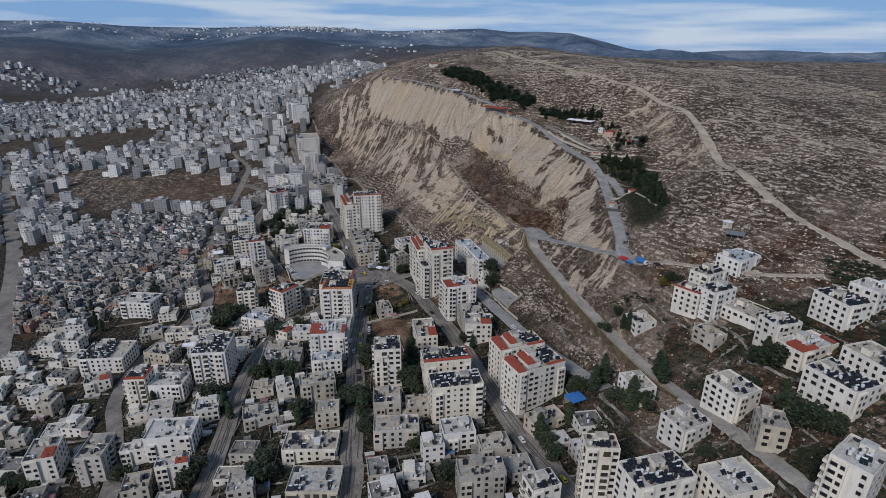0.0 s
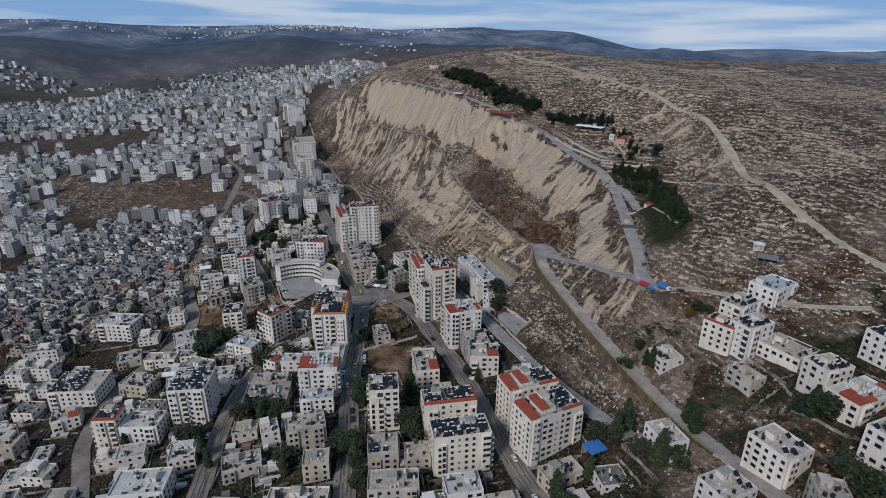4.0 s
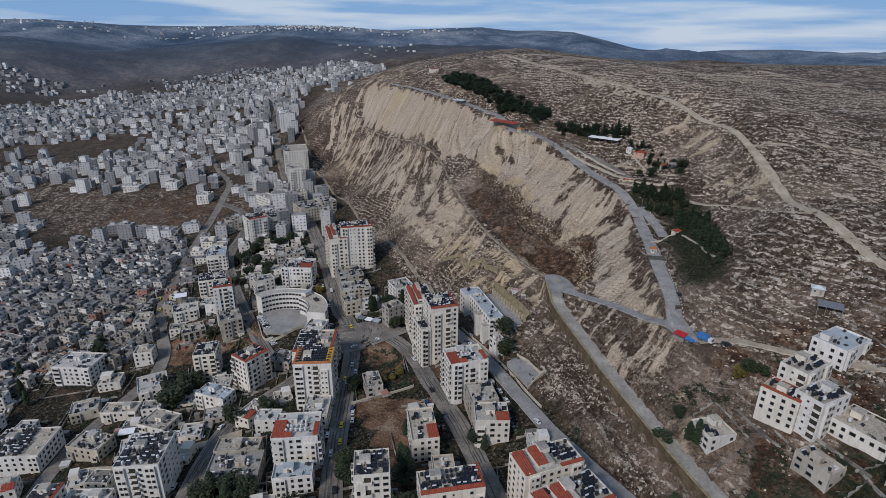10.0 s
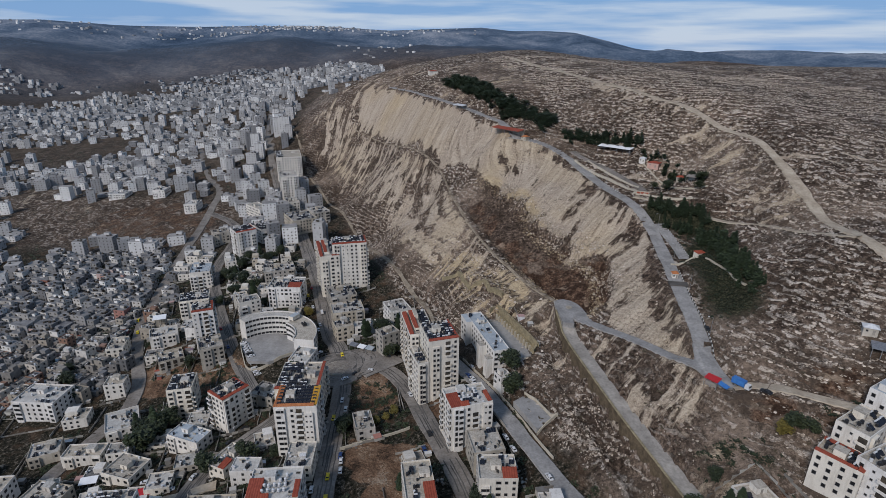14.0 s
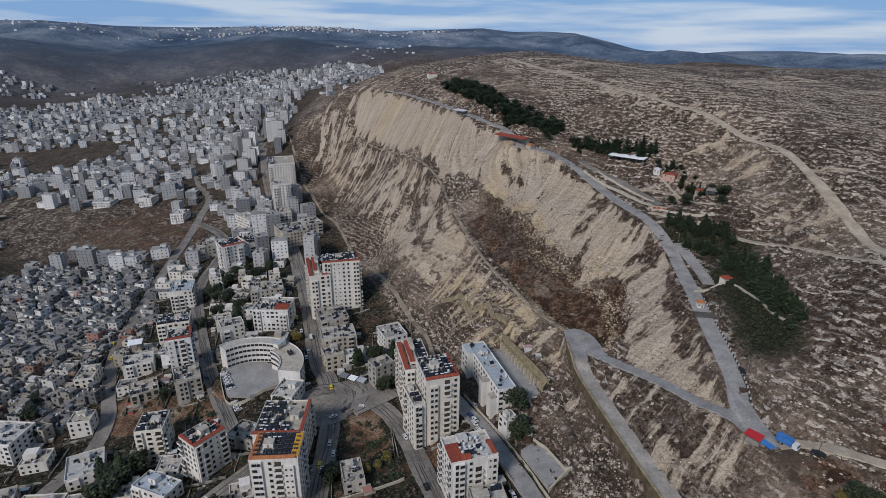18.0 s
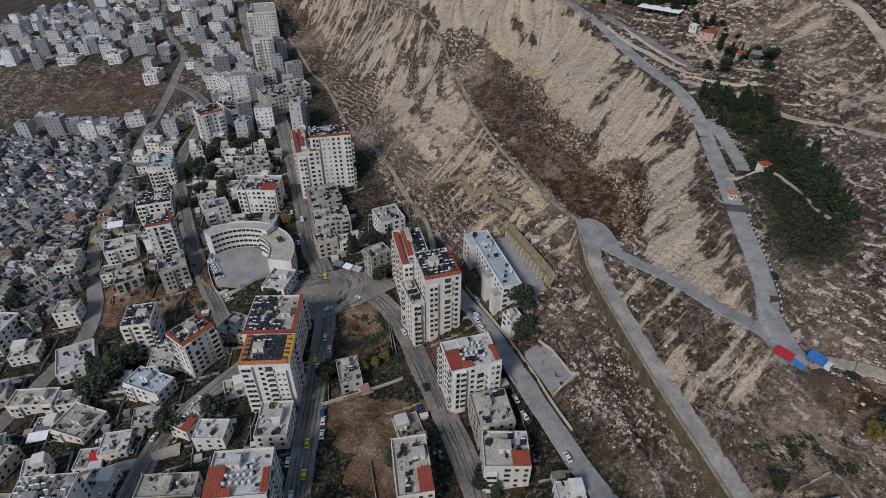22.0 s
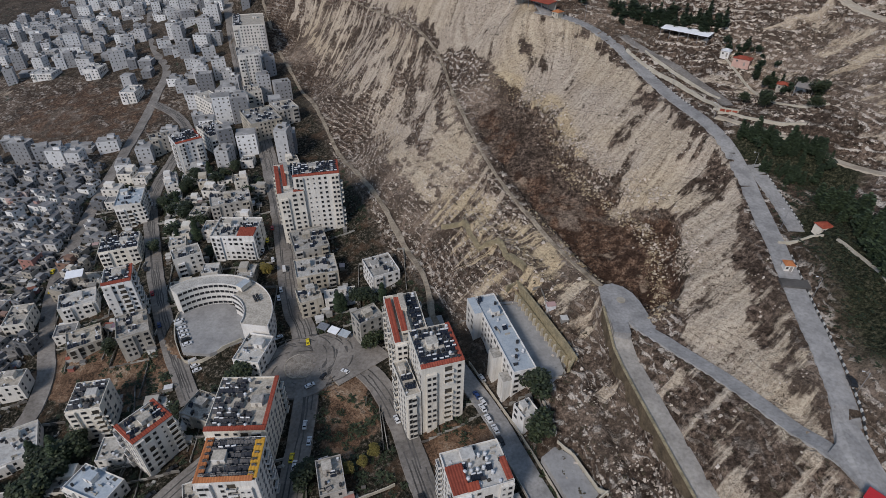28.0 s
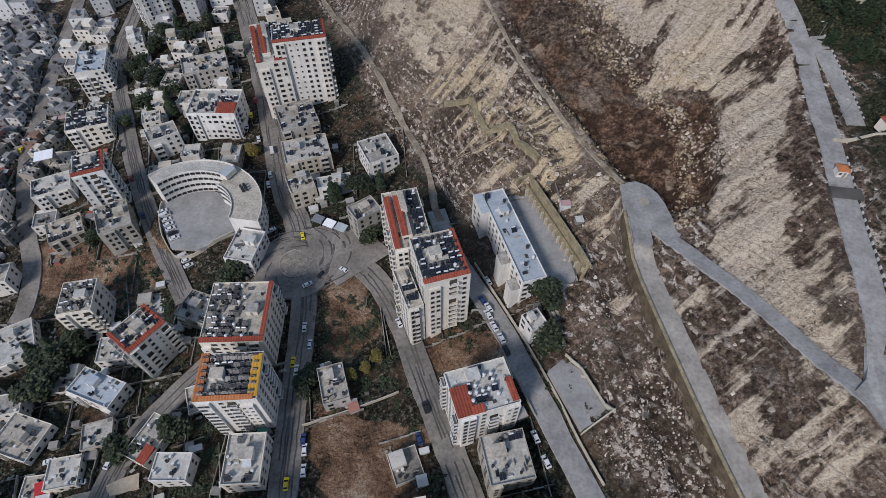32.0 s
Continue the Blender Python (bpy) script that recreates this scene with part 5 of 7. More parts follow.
# the hill road: pad at the bend, retaining wall, kerbs
HALF, _, wl, wh = LINES["wall_road"]
sd = sides(wl)
wall_pts = [(wl[i, 0] - sd[i, 0] * -4.3, wl[i, 1] - sd[i, 1] * -4.3) for i in range(0, len(wl), 2)]
cut = [i for i, p in enumerate(wall_pts) if 205 < p[1] < 400]
wall_line("wall_hill_road", [wall_pts[i] for i in cut], 0.9, 0.8, RETAIN, "long brown retaining wall under the hill road", 9, level=[float(wh[2 * i]) for i in cut])
wall_line("trim_wall_hill_road", [wall_pts[i] for i in cut], 1.15, 1.0, QUARRY, "worn coping along the retaining wall", -0.88, level=[float(wh[2 * i]) for i in cut])
slab("road_turning_pad", [(67.6, 400), (67.4, 404), (68.2, 408), (70.5, 410.8), (74, 411.6), (78, 409.6), (81, 405.5), (82.6, 400), (83.6, 393), (85.6, 388), (83, 382), (79, 383.5), (75.6, 389), (74.4, 388), (74, 382), (68, 383)], ASPHALT, "grey asphalt turning circle", "road", 0.3, 4, level=45.0)
slab("road_fork", [(113.5, 326), (109.6, 323), (113, 311), (117.5, 304), (122, 306), (121.6, 316), (121.4, 330), (117.2, 334)], ASPHALT, "grey asphalt fork of two roads", "road", 0.32, 3, beside="crest_road")
isl = Geo()
isl.cyl(0, 0, -0.5, 0.25, 1.8, 14)
tagged(new("traffic_island", isl.mesh("traffic_island", [CONCRETE])), "low round island on the turning circle", "traffic island").matrix_basis = pose(75, 401, 45.3)
KERB_W = simple("white_kerb_paint", (0.6, 0.6, 0.58), (0.45, 0.45, 0.43), 0.8, 0.8)
KERB_B = simple("black_kerb_paint", (0.04, 0.04, 0.04), (0.07, 0.07, 0.07), 0.8, 0.8)


def kerb(name, line, h, off, gap=1.1):
    g = Geo()
    s = sides(line)
    fine = along([tuple(p) for p in line], gap)
    fh = np.interp(np.linspace(0, 1, len(fine)), np.linspace(0, 1, len(h)), h)
    fs = sides(fine)
    for i in range(len(fine)):
        a = math.atan2(fs[i, 1], fs[i, 0])
        g.box(fine[i, 0] + fs[i, 0] * off, fine[i, 1] + fs[i, 1] * off, fh[i] - 0.6, fh[i] + 0.3, 0.32, gap * 0.92, a, i % 2)
    return tagged(new(name, g.mesh(name, [KERB_W, KERB_B])), "black and white painted kerb stones", "kerb", kind="stuff")


cl, ch = LINES["crest_road"][2], LINES["crest_road"][3]
kerb("kerb_crest_east", cl[2:int(len(cl) * 0.3)], ch[2:int(len(cl) * 0.3)], 4.1)
kerb("kerb_crest_upper", cl[int(len(cl) * 0.62):], ch[int(len(cl) * 0.62):], 4.1)
kerb("kerb_layby", LINES["layby"][2][:-1], LINES["layby"][3][:-1], -3.2)
wall_line("wall_crest_stone", [(141, 492), (141, 503), (131, 530), (122, 547), (112, 566)], 1.0, 1.6, PALE, "rough stone bank beside the hill road", 3)

# roundabout: ring kerb and rubble island
rb = Geo()
zc = float(LINES["circus"][3].mean()) + 0.15
for r, z in ((6.9, 0.5),):
    rb.cyl(0, 0, -0.5, z, r, 36)
rb.cyl(0, 0, 0.5, 1.1, 6.2, 24, r2=2.5)
tagged(new("roundabout_island", rb.mesh("roundabout_island", [simple("rubble_fill", (0.2, 0.175, 0.15), (0.33, 0.3, 0.26), 0.5, 0.95, fine=2, spots=0.5, relief=0.4)])), "round rubble-filled traffic island", "traffic island").matrix_basis = pose(-63, 405, zc + 0.2)
ring = [(-63 + 7.2 * math.cos(a * math.pi / 20), 405 + 7.2 * math.sin(a * math.pi / 20)) for a in range(41)]
ringo = tagged(new("roundabout_kerb", None), "worn concrete kerb ring of a roundabout", "kerb", kind="structure")
rk = Geo()
for i in range(40):
    a = (i + 0.5) * math.pi / 20
    rk.box(7.25 * math.cos(a), 7.25 * math.sin(a), -0.4, 0.45, 0.4, 1.05, a)
child("kerb", rk.mesh("kerb", [CONCRETE]), ringo)
ringo.matrix_basis = pose(-63, 405, zc + 0.2)
SKID = simple("tyre_marks", (0.07, 0.066, 0.062), (0.13, 0.123, 0.115), 0.12, 0.9)
rnd = random.Random(5)
marks = Geo()
for k in range(34):
    a0, r, cx = rnd.uniform(0, 6.3), rnd.choice((9.0, 10.4, 12.0, 13.6, 15.4)), rnd.choice((-63, -63, -56))
    arc = rnd.uniform(0.4, 1.5)
    ln2 = np.array([(cx + (r + 0.35 * i) * math.cos(a0 + arc * i / 12), 405 + (r + 0.35 * i) * math.sin(a0 + arc * i / 12)) for i in range(13)])
    h2 = np.array([LINES["plaza"][3][((LINES["plaza"][2] - p) ** 2).sum(1).argmin()] for p in ln2]) + 0.33 + 0.004 * k
    v, q = ribbon(ln2, h2, [(-0.28, 0), (0.28, 0)])
    marks.add(v, q)
for street, spread in (("west_street", 3.4), ("east_street", 3.4), ("main_street", 4.2), ("valley_street", 2.8), ("school_street", 2.6)):
    order = list(LINES).index(street)
    half, _, line, h = LINES[street]
    for k in range(5):
        off = -spread + 2 * spread * (k + rnd.uniform(0.2, 0.8)) / 5
        i = rnd.randint(0, 4)
        while i < len(line) - 4:
            n = rnd.randint(5, 16)
            piece = line[i:i + n]
            if len(piece) > 3 and piece[:, 1].max() < 900:
                wob = np.array([rnd.uniform(-0.25, 0.25) for _ in piece])
                sd2 = sides(piece)
                ln2 = piece + sd2 * (off + wob)[:, None]
                v, q = ribbon(ln2, h[i:i + n] + 0.02 + 0.012 * order + 0.012 + 0.002 * k, [(-0.3, 0), (0.3, 0)])
                marks.add(v, q)
            i += n + rnd.randint(0, 6)
tagged(new("tyre_marks", marks.mesh("tyre_marks", [SKID])), "dark curved tyre marks on the junction", "road marks", kind="stuff")
# hill-top structures
def zat(x, y):
    return float(ground(np.array([x]), np.array([y]), 0)[0])


def shed(x, y, w, d, h, rot, roof_mat, label, name="open_shed", posts=6, slope=0.8):
    z = zat(x, y)
    ob = thing(name, x, y, z, rot, label, "shed")
    g = Geo()
    v = [(-w / 2, -d / 2, h), (w / 2, -d / 2, h), (w / 2, d / 2, h + slope), (-w / 2, d / 2, h + slope)]
    v += [(a, b, c - 0.2) for a, b, c in v]
    g.add(v, [(0, 1, 2, 3), (7, 6, 5, 4), (0, 4, 5, 1), (1, 5, 6, 2), (2, 6, 7, 3), (3, 7, 4, 0)])
    child("roof", g.mesh("roof", [roof_mat]), ob)
    for i in range(posts):
        for b in (-1, 1):
            p = Geo()
            p.box(0, 0, -1.5, h - 0.1 + (slope if b > 0 else 0), 0.22, 0.22)
            child("post", p.mesh("post", [STEEL]), ob, pose(-w / 2 + 0.4 + (w - 0.8) * i / (posts - 1), b * (d / 2 - 0.4), 0))
    bk = Geo()
    bk.box(0, d / 2 - 0.15, -1.5, h + slope - 0.25, w - 0.6, 0.2)
    child("back_wall", bk.mesh("back_wall", [GREY]), ob)
    FOOTPRINTS.append((x, y, max(w, d) / 2))
    return ob


SHEET = simple("white_sheet_roof", (0.84, 0.85, 0.86), (0.76, 0.77, 0.78), 0.4, 0.6, spots=0.1)
shed(143, 562, 28, 8.0, 3.6, -42, SHEET, "long open shed with a white sheet roof")
shed(60, 612, 34, 8.0, 3.4, -50, TILE, "long low hall with a dark red roof", "roadside_hall", 7, 1.0)
shed(20, 694, 17, 6, 3.2, -55, WHITE_TANK, "grey sheet shelter at the road's end", "roadside_shelter", 4)


def hut(x, y, w, d, h, rot, roof, wall, label, name):
    z = zat(x, y)
    ob = thing(name, x, y, z, rot, label, "hut")
    g = Geo()
    g.box(0, 0, -1.5, h, w, d)
    child("wall", g.mesh("wall", [wall]), ob)
    r = Geo()
    o = 0.45
    v = [(-w / 2 - o, -d / 2 - o, h), (w / 2 + o, -d / 2 - o, h), (w / 2 + o, d / 2 + o, h), (-w / 2 - o, d / 2 + o, h), (-w * 0.12, 0, h + 1.2), (w * 0.12, 0, h + 1.2)]
    r.add(v, [(0, 1, 5, 4), (1, 2, 5), (2, 3, 4, 5), (3, 0, 4), (3, 2, 1, 0)])
    child("roof", r.mesh("roof", [roof]), ob, None, "tiled hip roof")
    child("window", WIN_SMALL, ob, pose(-w * 0.25, -d / 2, h - 1.6))
    dr = Geo()
    dr.box(0, -0.04, 0, 2.0, 0.9, 0.08, bottom=True)
    child("door", dr.mesh("door", [RUST]), ob, pose(w * 0.22, -d / 2, 0))
    FOOTPRINTS.append((x, y, w))
    return ob


hut(149.5, 409, 5.0, 4.0, 2.8, 10, TILE, BEIGE, "small stone hut with a red tiled roof", "hut")
hut(129.5, 392.5, 3.0, 3.0, 2.7, -8, ORANGE_TILE, WHITE, "white guard booth with an orange roof on the road", "guard_booth")
hut(74, 596, 5, 5, 3.0, -50, ORANGE_TILE, PALE, "kiosk with an orange roof beside the hall", "kiosk")
hump = slab("road_ramp", [(123.5, 383), (133, 381.5), (133.4, 385.5), (124, 387)], SKID, "dark speed ramp across the road", "road", 0.62, 2)

# the stall and truck at the fork
def stall():
    x, y = 113.5, 307
    z = zat(x, y)
    ob = thing("market_stall", x, y, z, -52, "stall with a red sheet roof and blue tarpaulin", "stall")
    g = Geo()
    v = [(-4.0, -2.0, 2.7), (1.6, -2.0, 2.7), (1.6, 2.0, 3.2), (-4.0, 2.0, 3.2)]
    v += [(a, b, c - 0.15) for a, b, c in v]
    g.add(v, [(0, 1, 2, 3), (7, 6, 5, 4), (0, 4, 5, 1), (1, 5, 6, 2), (2, 6, 7, 3), (3, 7, 4, 0)])
    child("roof", g.mesh("roof", [RED_PAINT]), ob)
    for a in (-3.8, -1.2, 1.4):
        for b in (-1.8, 1.8):
            p = Geo()
            p.box(0, 0, -1, 2.7, 0.15, 0.15)
            child("post", p.mesh("post", [STEEL]), ob, pose(a, b, 0))
    t = Geo()
    v = [(1.8, -1.9, 2.5), (5.6, -2.0, 1.9), (5.8, 0.6, 2.1), (1.8, 0.8, 2.8)]
    v += [(a, b, c - 0.1) for a, b, c in v]
    t.add(v, [(0, 1, 2, 3), (7, 6, 5, 4), (0, 4, 5, 1), (1, 5, 6, 2), (2, 6, 7, 3), (3, 7, 4, 0)])
    child("tarpaulin", t.mesh("tarpaulin", [BLUE_PAINT]), ob, None, "faded blue tarpaulin")
    c = Geo()
    c.box(-1.2, 0, -1, 1.0, 4.6, 1.6)
    child("counter", c.mesh("counter", [RUST]), ob)


stall()

TYRE = simple("tyre_rubber", (0.012, 0.012, 0.012), (0.022, 0.022, 0.022), 3, 0.9)
CARS = {k: simple(n, c, tuple(v * 0.85 for v in c), 0.4, 0.35, spots=0.1) for k, n, c in (
    ("W", "white_car_paint", (0.66, 0.67, 0.68)), ("K", "black_car_paint", (0.02, 0.021, 0.024)), ("B", "blue_car_paint", (0.02, 0.05, 0.16)),
    ("Y", "yellow_car_paint", (0.72, 0.56, 0.02)), ("R", "red_car_paint", (0.35, 0.02, 0.02)), ("V", "white_van_paint", (0.6, 0.6, 0.59)))}


def wheel_mesh():
    g = Geo()
    g.rod((-0.11, 0, 0), (0.11, 0, 0), 0.33, 12, 0)
    g.rod((0.11, 0, 0), (0.125, 0, 0), 0.2, 8, 1)
    return g.mesh("wheel", [TYRE, STEEL])


WHEEL = wheel_mesh()


def car_meshes(mat, van):
    L, Wd = (5.2, 1.95) if van else (4.4, 1.75)
    prof = ([(-L / 2, 0.35), (-L / 2, 1.1), (-L / 2 + 0.25, 2.05), (L / 2 - 1.2, 2.1), (L / 2 - 0.5, 1.2), (L / 2, 1.0), (L / 2, 0.35)] if van else
            [(-L / 2, 0.35), (-L / 2, 0.95), (-L / 2 + 0.5, 1.02), (-L / 2 + 0.95, 1.45), (0.45, 1.47), (1.2, 0.98), (L / 2 - 0.1, 0.82), (L / 2, 0.35)])
    g = Geo()
    n = len(prof)
    v = []
    for sx in (-1, 1):
        v += [(sx * (Wd / 2 - (0.16 if z > 1.2 else 0.0)), y, z) for y, z in prof]
    g.add(v, [(i, (i + 1) % n, n + (i + 1) % n, n + i) for i in range(n)] + [tuple(range(n - 1, -1, -1)), tuple(range(n, 2 * n))])
    w = Geo()
    if van:
        w.add([(-0.75, L / 2 - 1.16, 2.0), (0.75, L / 2 - 1.16, 2.0), (0.85, L / 2 - 0.5, 1.3), (-0.85, L / 2 - 0.5, 1.3)], [(0, 3, 2, 1)])
        glass = [(0.9, L / 2 - 2.2, L / 2 - 1.2, 1.35, 1.95)]
    else:
        w.add([(-0.62, 0.5, 1.46), (0.62, 0.5, 1.46), (0.76, 1.17, 1.03), (-0.76, 1.17, 1.03)], [(0, 3, 2, 1)])
        w.add([(-0.62, -L / 2 + 0.94, 1.46), (0.62, -L / 2 + 0.94, 1.46), (0.74, -L / 2 + 0.52, 1.06), (-0.74, -L / 2 + 0.52, 1.06)], [(0, 1, 2, 3)])
        glass = [(0.83, -1.0, 0.7, 1.05, 1.38)]
    for x, y0, y1, z0, z1 in glass:
        for sx in (-1, 1):
            w.box(sx * x, (y0 + y1) / 2, z0, z1, 0.06, y1 - y0)
    v2 = [(x, y, z + 0.015) for x, y, z in w.v]
    w.v = v2
    return g.mesh("car_body", [mat], False), w.mesh("window", [GLASS]), L, Wd


CAR_PARTS = {k: car_meshes(m, k == "V") for k, m in CARS.items()}
CAR_LABEL = {"W": "white saloon car", "K": "black saloon car", "B": "dark blue car", "Y": "yellow taxi", "R": "red car", "V": "white van"}


def car(x, y, kind, turn=None):
    """A parked or standing car, lined up with the nearest street."""
    best = None
    for half, _, line, h in LINES.values():
        d = np.hypot(line[:, 0] - x, line[:, 1] - y)
        i = int(d.argmin())
        if best is None or d[i] < best[0]:
            j = min(max(i, 1), len(line) - 2)
            t = line[j + 1] - line[j - 1]
            best = (d[i], math.degrees(math.atan2(t[1], t[0])) - 90, h[i] if d[i] < half + 1 else None)
    z = best[2] + 0.25 if best[2] is not None else zat(x, y)
    body, glass, L, Wd = CAR_PARTS[kind]
    ob = thing("van" if kind == "V" else "car", x, y, z, best[1] if turn is None else turn, CAR_LABEL[kind] + " standing beside the street", "car", "cars in the streets")
    child("body", body, ob)
    child("window", glass, ob)
    for sx in (-1, 1):
        for sy in (-1, 1):
            child("wheel", WHEEL, ob, pose(sx * (Wd / 2 - 0.08), sy * (L / 2 - 0.85), 0.33, 0, 0, 0 if sx > 0 else 180))
    return ob


def truck(x, y, rot):
    z = zat(x, y) + 0.3
    ob = thing("truck", x, y, z, rot, "blue box truck with a white cab", "truck")
    for name, m, b in (("cargo_box", BLUE_PAINT, (0, 1.0, 0.9, 3.3, 2.4, 5.2)), ("cab", CARS["W"], (0, -2.75, 0.6, 2.5, 2.3, 1.9)), ("chassis", TYRE, (0, 0, 0.5, 0.9, 1.2, 7.0))):
        g = Geo()
        g.box(b[0], b[1], b[2], b[3], b[4], b[5], bottom=True)
        if name == "cab":
            g.v = [(x2, y2 + (0.35 if y2 < -3 and z2 > 2 else 0), z2) for x2, y2, z2 in g.v]
        child(name, g.mesh(name, [m]), ob)
    ws = Geo()
    ws.box(0, -3.6, 1.5, 2.2, 1.9, 0.1)
    child("windscreen", ws.mesh("windscreen", [GLASS]), ob)
    for sx in (-1, 1):
        for sy in (-2.6, 1.2, 2.6):
            child("wheel", WHEEL, ob, pose(sx * 1.05, sy, 0.33, 0, 0, 0 if sx > 0 else 180))


truck(123.5, 305.5, 35)
for i in range(11):
    car(-113.6 - 1.72 * i, 408.4 + 2.65 * i, "WWVWWKW"[i % 7], -57)
car(129.5, 298.5, "K", 40)
car(-56.7, 358.0, "Y")
car(-54.6, 373.3, "W")
car(-51.4, 365.6, "W")
car(-56.3, 393.4, "W")
car(-47.8, 327.8, "B")
car(-46.9, 324.4, "W")
car(-46.0, 317.3, "W")
car(-60.6, 345.7, "V")
car(-60.8, 351.5, "K")
car(-148.4, 333.2, "W")
car(-139.4, 333.5, "K")
car(-142.6, 324.1, "W")
car(-117.5, 321.9, "W")
car(-126.0, 315.7, "W")
car(-108.7, 345.9, "K")
car(-104.9, 357.2, "K")
car(-5.0, 337.4, "K")
car(-7.1, 326.4, "B")
car(-16.3, 372.7, "W")
car(-50.9, 398.4, "K")
car(-41.4, 399.7, "W")
car(18.9, 387.0, "W")
car(16.3, 377.4, "B")
car(18.2, 370.9, "W")
car(20.1, 365.6, "W")
car(22.4, 360.4, "W")
car(23.9, 355.4, "K")
car(33.7, 316.4, "W")
car(31.1, 324.3, "W")
car(-121.7, 541.2, "V")
car(-102.3, 500.6, "Y")
car(-94.7, 482.5, "W")
car(-86.3, 474.3, "V")
car(-84.3, 457.6, "W")
car(-84.1, 451.4, "W")
car(-103.1, 492.7, "W")
car(-102.0, 512.0, "R")
car(-77.8, 423.7, "W")
car(-62.4, 419.5, "Y")
car(-232.7, 491.7, "Y")
car(-224.6, 474.6, "Y")
car(-215.9, 452.0, "K")
car(-204.2, 440.1, "K")
car(-155.4, 459.2, "R")
car(-169.1, 481.9, "K")
car(-141.9, 435.5, "B")
car(-50.9, 312.8, "Y")
car(-49.2, 298.8, "Y")
car(-56.4, 304.2, "W")
car(-54.9, 354.7, "W")
car(46.4, 297.4, "W")
car(18.5, 373.9, "W")
car(125.7, 343.1, "K")
car(-76.1, 150.9, "W")
car(52.1, 175.6, "Y")
car(57.3, 165.7, "Y")
car(39.1, 204.3, "W")
car(34.5, 234.5, "W")
car(-127.3, 302.7, "W")
car(-122.7, 278.7, "W")
car(-121.3, 271.6, "K")
car(-118.0, 257.3, "W")
car(-46.1, 266.3, "K")
car(-44.6, 259.4, "K")
car(-52.0, 290.2, "W")
car(33.6, 229.2, "W")
car(68.2, 237.4, "K")

# ---- trees ----
def leaf_mat(name, c1, c2):
    m, t, b = nodes(name, 0.75)
    r = nd(t, "NewGeometry").outputs["Random Per Island"]
    col = mix(t, r, c1, c2)
    o = nd(t, "ObjectInfo").outputs["Random"]
    col = mix(t, 1.0, col, ramp_of(t, o, [(0, (0.6, 0.65, 0.6)), (1, (1.1, 1.05, 0.95))]), "MULTIPLY")
    t.links.new(col, b.inputs["Base Color"])
    return m


LEAF = leaf_mat("dark_leaves", (0.012, 0.02, 0.009), (0.042, 0.058, 0.024))
PINE = leaf_mat("pine_needles", (0.016, 0.03, 0.016), (0.05, 0.078, 0.036))
AUTUMN = leaf_mat("yellowing_leaves", (0.16, 0.12, 0.02), (0.26, 0.2, 0.05))
SCRUB = leaf_mat("dry_scrub", (0.045, 0.038, 0.022), (0.1, 0.08, 0.05))
BARK = simple("bark", (0.09, 0.07, 0.05), (0.14, 0.11, 0.08), 2, 0.95)


def crown_mesh(seed, mat, tall, count=1100):
    """Leaf clumps gathered on a few limbs; unit height 1 for a broad crown, 2.2 for a tall one."""
    r = random.Random(seed)
    g = Geo()
    if tall:
        for i in range(count):
            z = r.random()
            rad = 0.36 * math.sin(math.pi * min(1.0, 0.12 + 0.88 * z)) ** 0.6 * (1.05 - 0.55 * z) * (0.85 + 0.25 * math.sin(z * 19 + seed))
            a, q = r.uniform(0, 6.28), math.sqrt(r.random())
            leaf(g, r, (rad * q * math.cos(a), rad * q * math.sin(a), 0.15 + 2.0 * z), 0.085 if count > 600 else 0.12)
    else:
        lobes = [(r.uniform(-.3, .3), r.uniform(-.3, .3), r.uniform(0.35, 0.8), r.uniform(0.2, 0.34)) for _ in range(8)]
        for i in range(count):
            x, y, z, rad = lobes[i % 8]
            d = Vector((r.gauss(0, 1), r.gauss(0, 1), r.gauss(0, 0.8))).normalized() * rad * (r.random() ** 0.35)
            leaf(g, r, (x + d.x, y + d.y, z + d.z), 0.06 if count > 600 else 0.1)
    return g.mesh("crown", [mat])


def leaf(g, r, p, s):
    a, b = r.uniform(0, 6.28), r.uniform(-0.9, 0.9)
    u = Vector((math.cos(a), math.sin(a), b * 0.5)).normalized() * s * r.uniform(0.6, 1.3)
    v = Vector((-math.sin(a), math.cos(a), r.uniform(-.7, .7))).normalized() * s * r.uniform(0.5, 1.1)
    c = Vector(p)
    g.add([tuple(c - u), tuple(c + v), tuple(c + u), tuple(c - v)], [(0, 1, 2, 3)])


def trunk_mesh(tall):
    g = Geo()
    g.cyl(0, 0, -0.15, 0.55 if not tall else 1.4, 0.035, 7, r2=0.015)
    if not tall:
        for a in (0.4, 2.5, 4.4):
            g.rod((0, 0, 0.3), (0.22 * math.cos(a), 0.22 * math.sin(a), 0.6), 0.014, 5)
    return g.mesh("trunk", [BARK])


BROAD = [crown_mesh(k, LEAF, False) for k in range(3)]
TALL = [crown_mesh(10 + k, PINE, True) for k in range(3)]
GOLD = crown_mesh(20, AUTUMN, False)
TRUNK, TRUNK_T = trunk_mesh(False), trunk_mesh(True)
tree_rnd = random.Random(3)


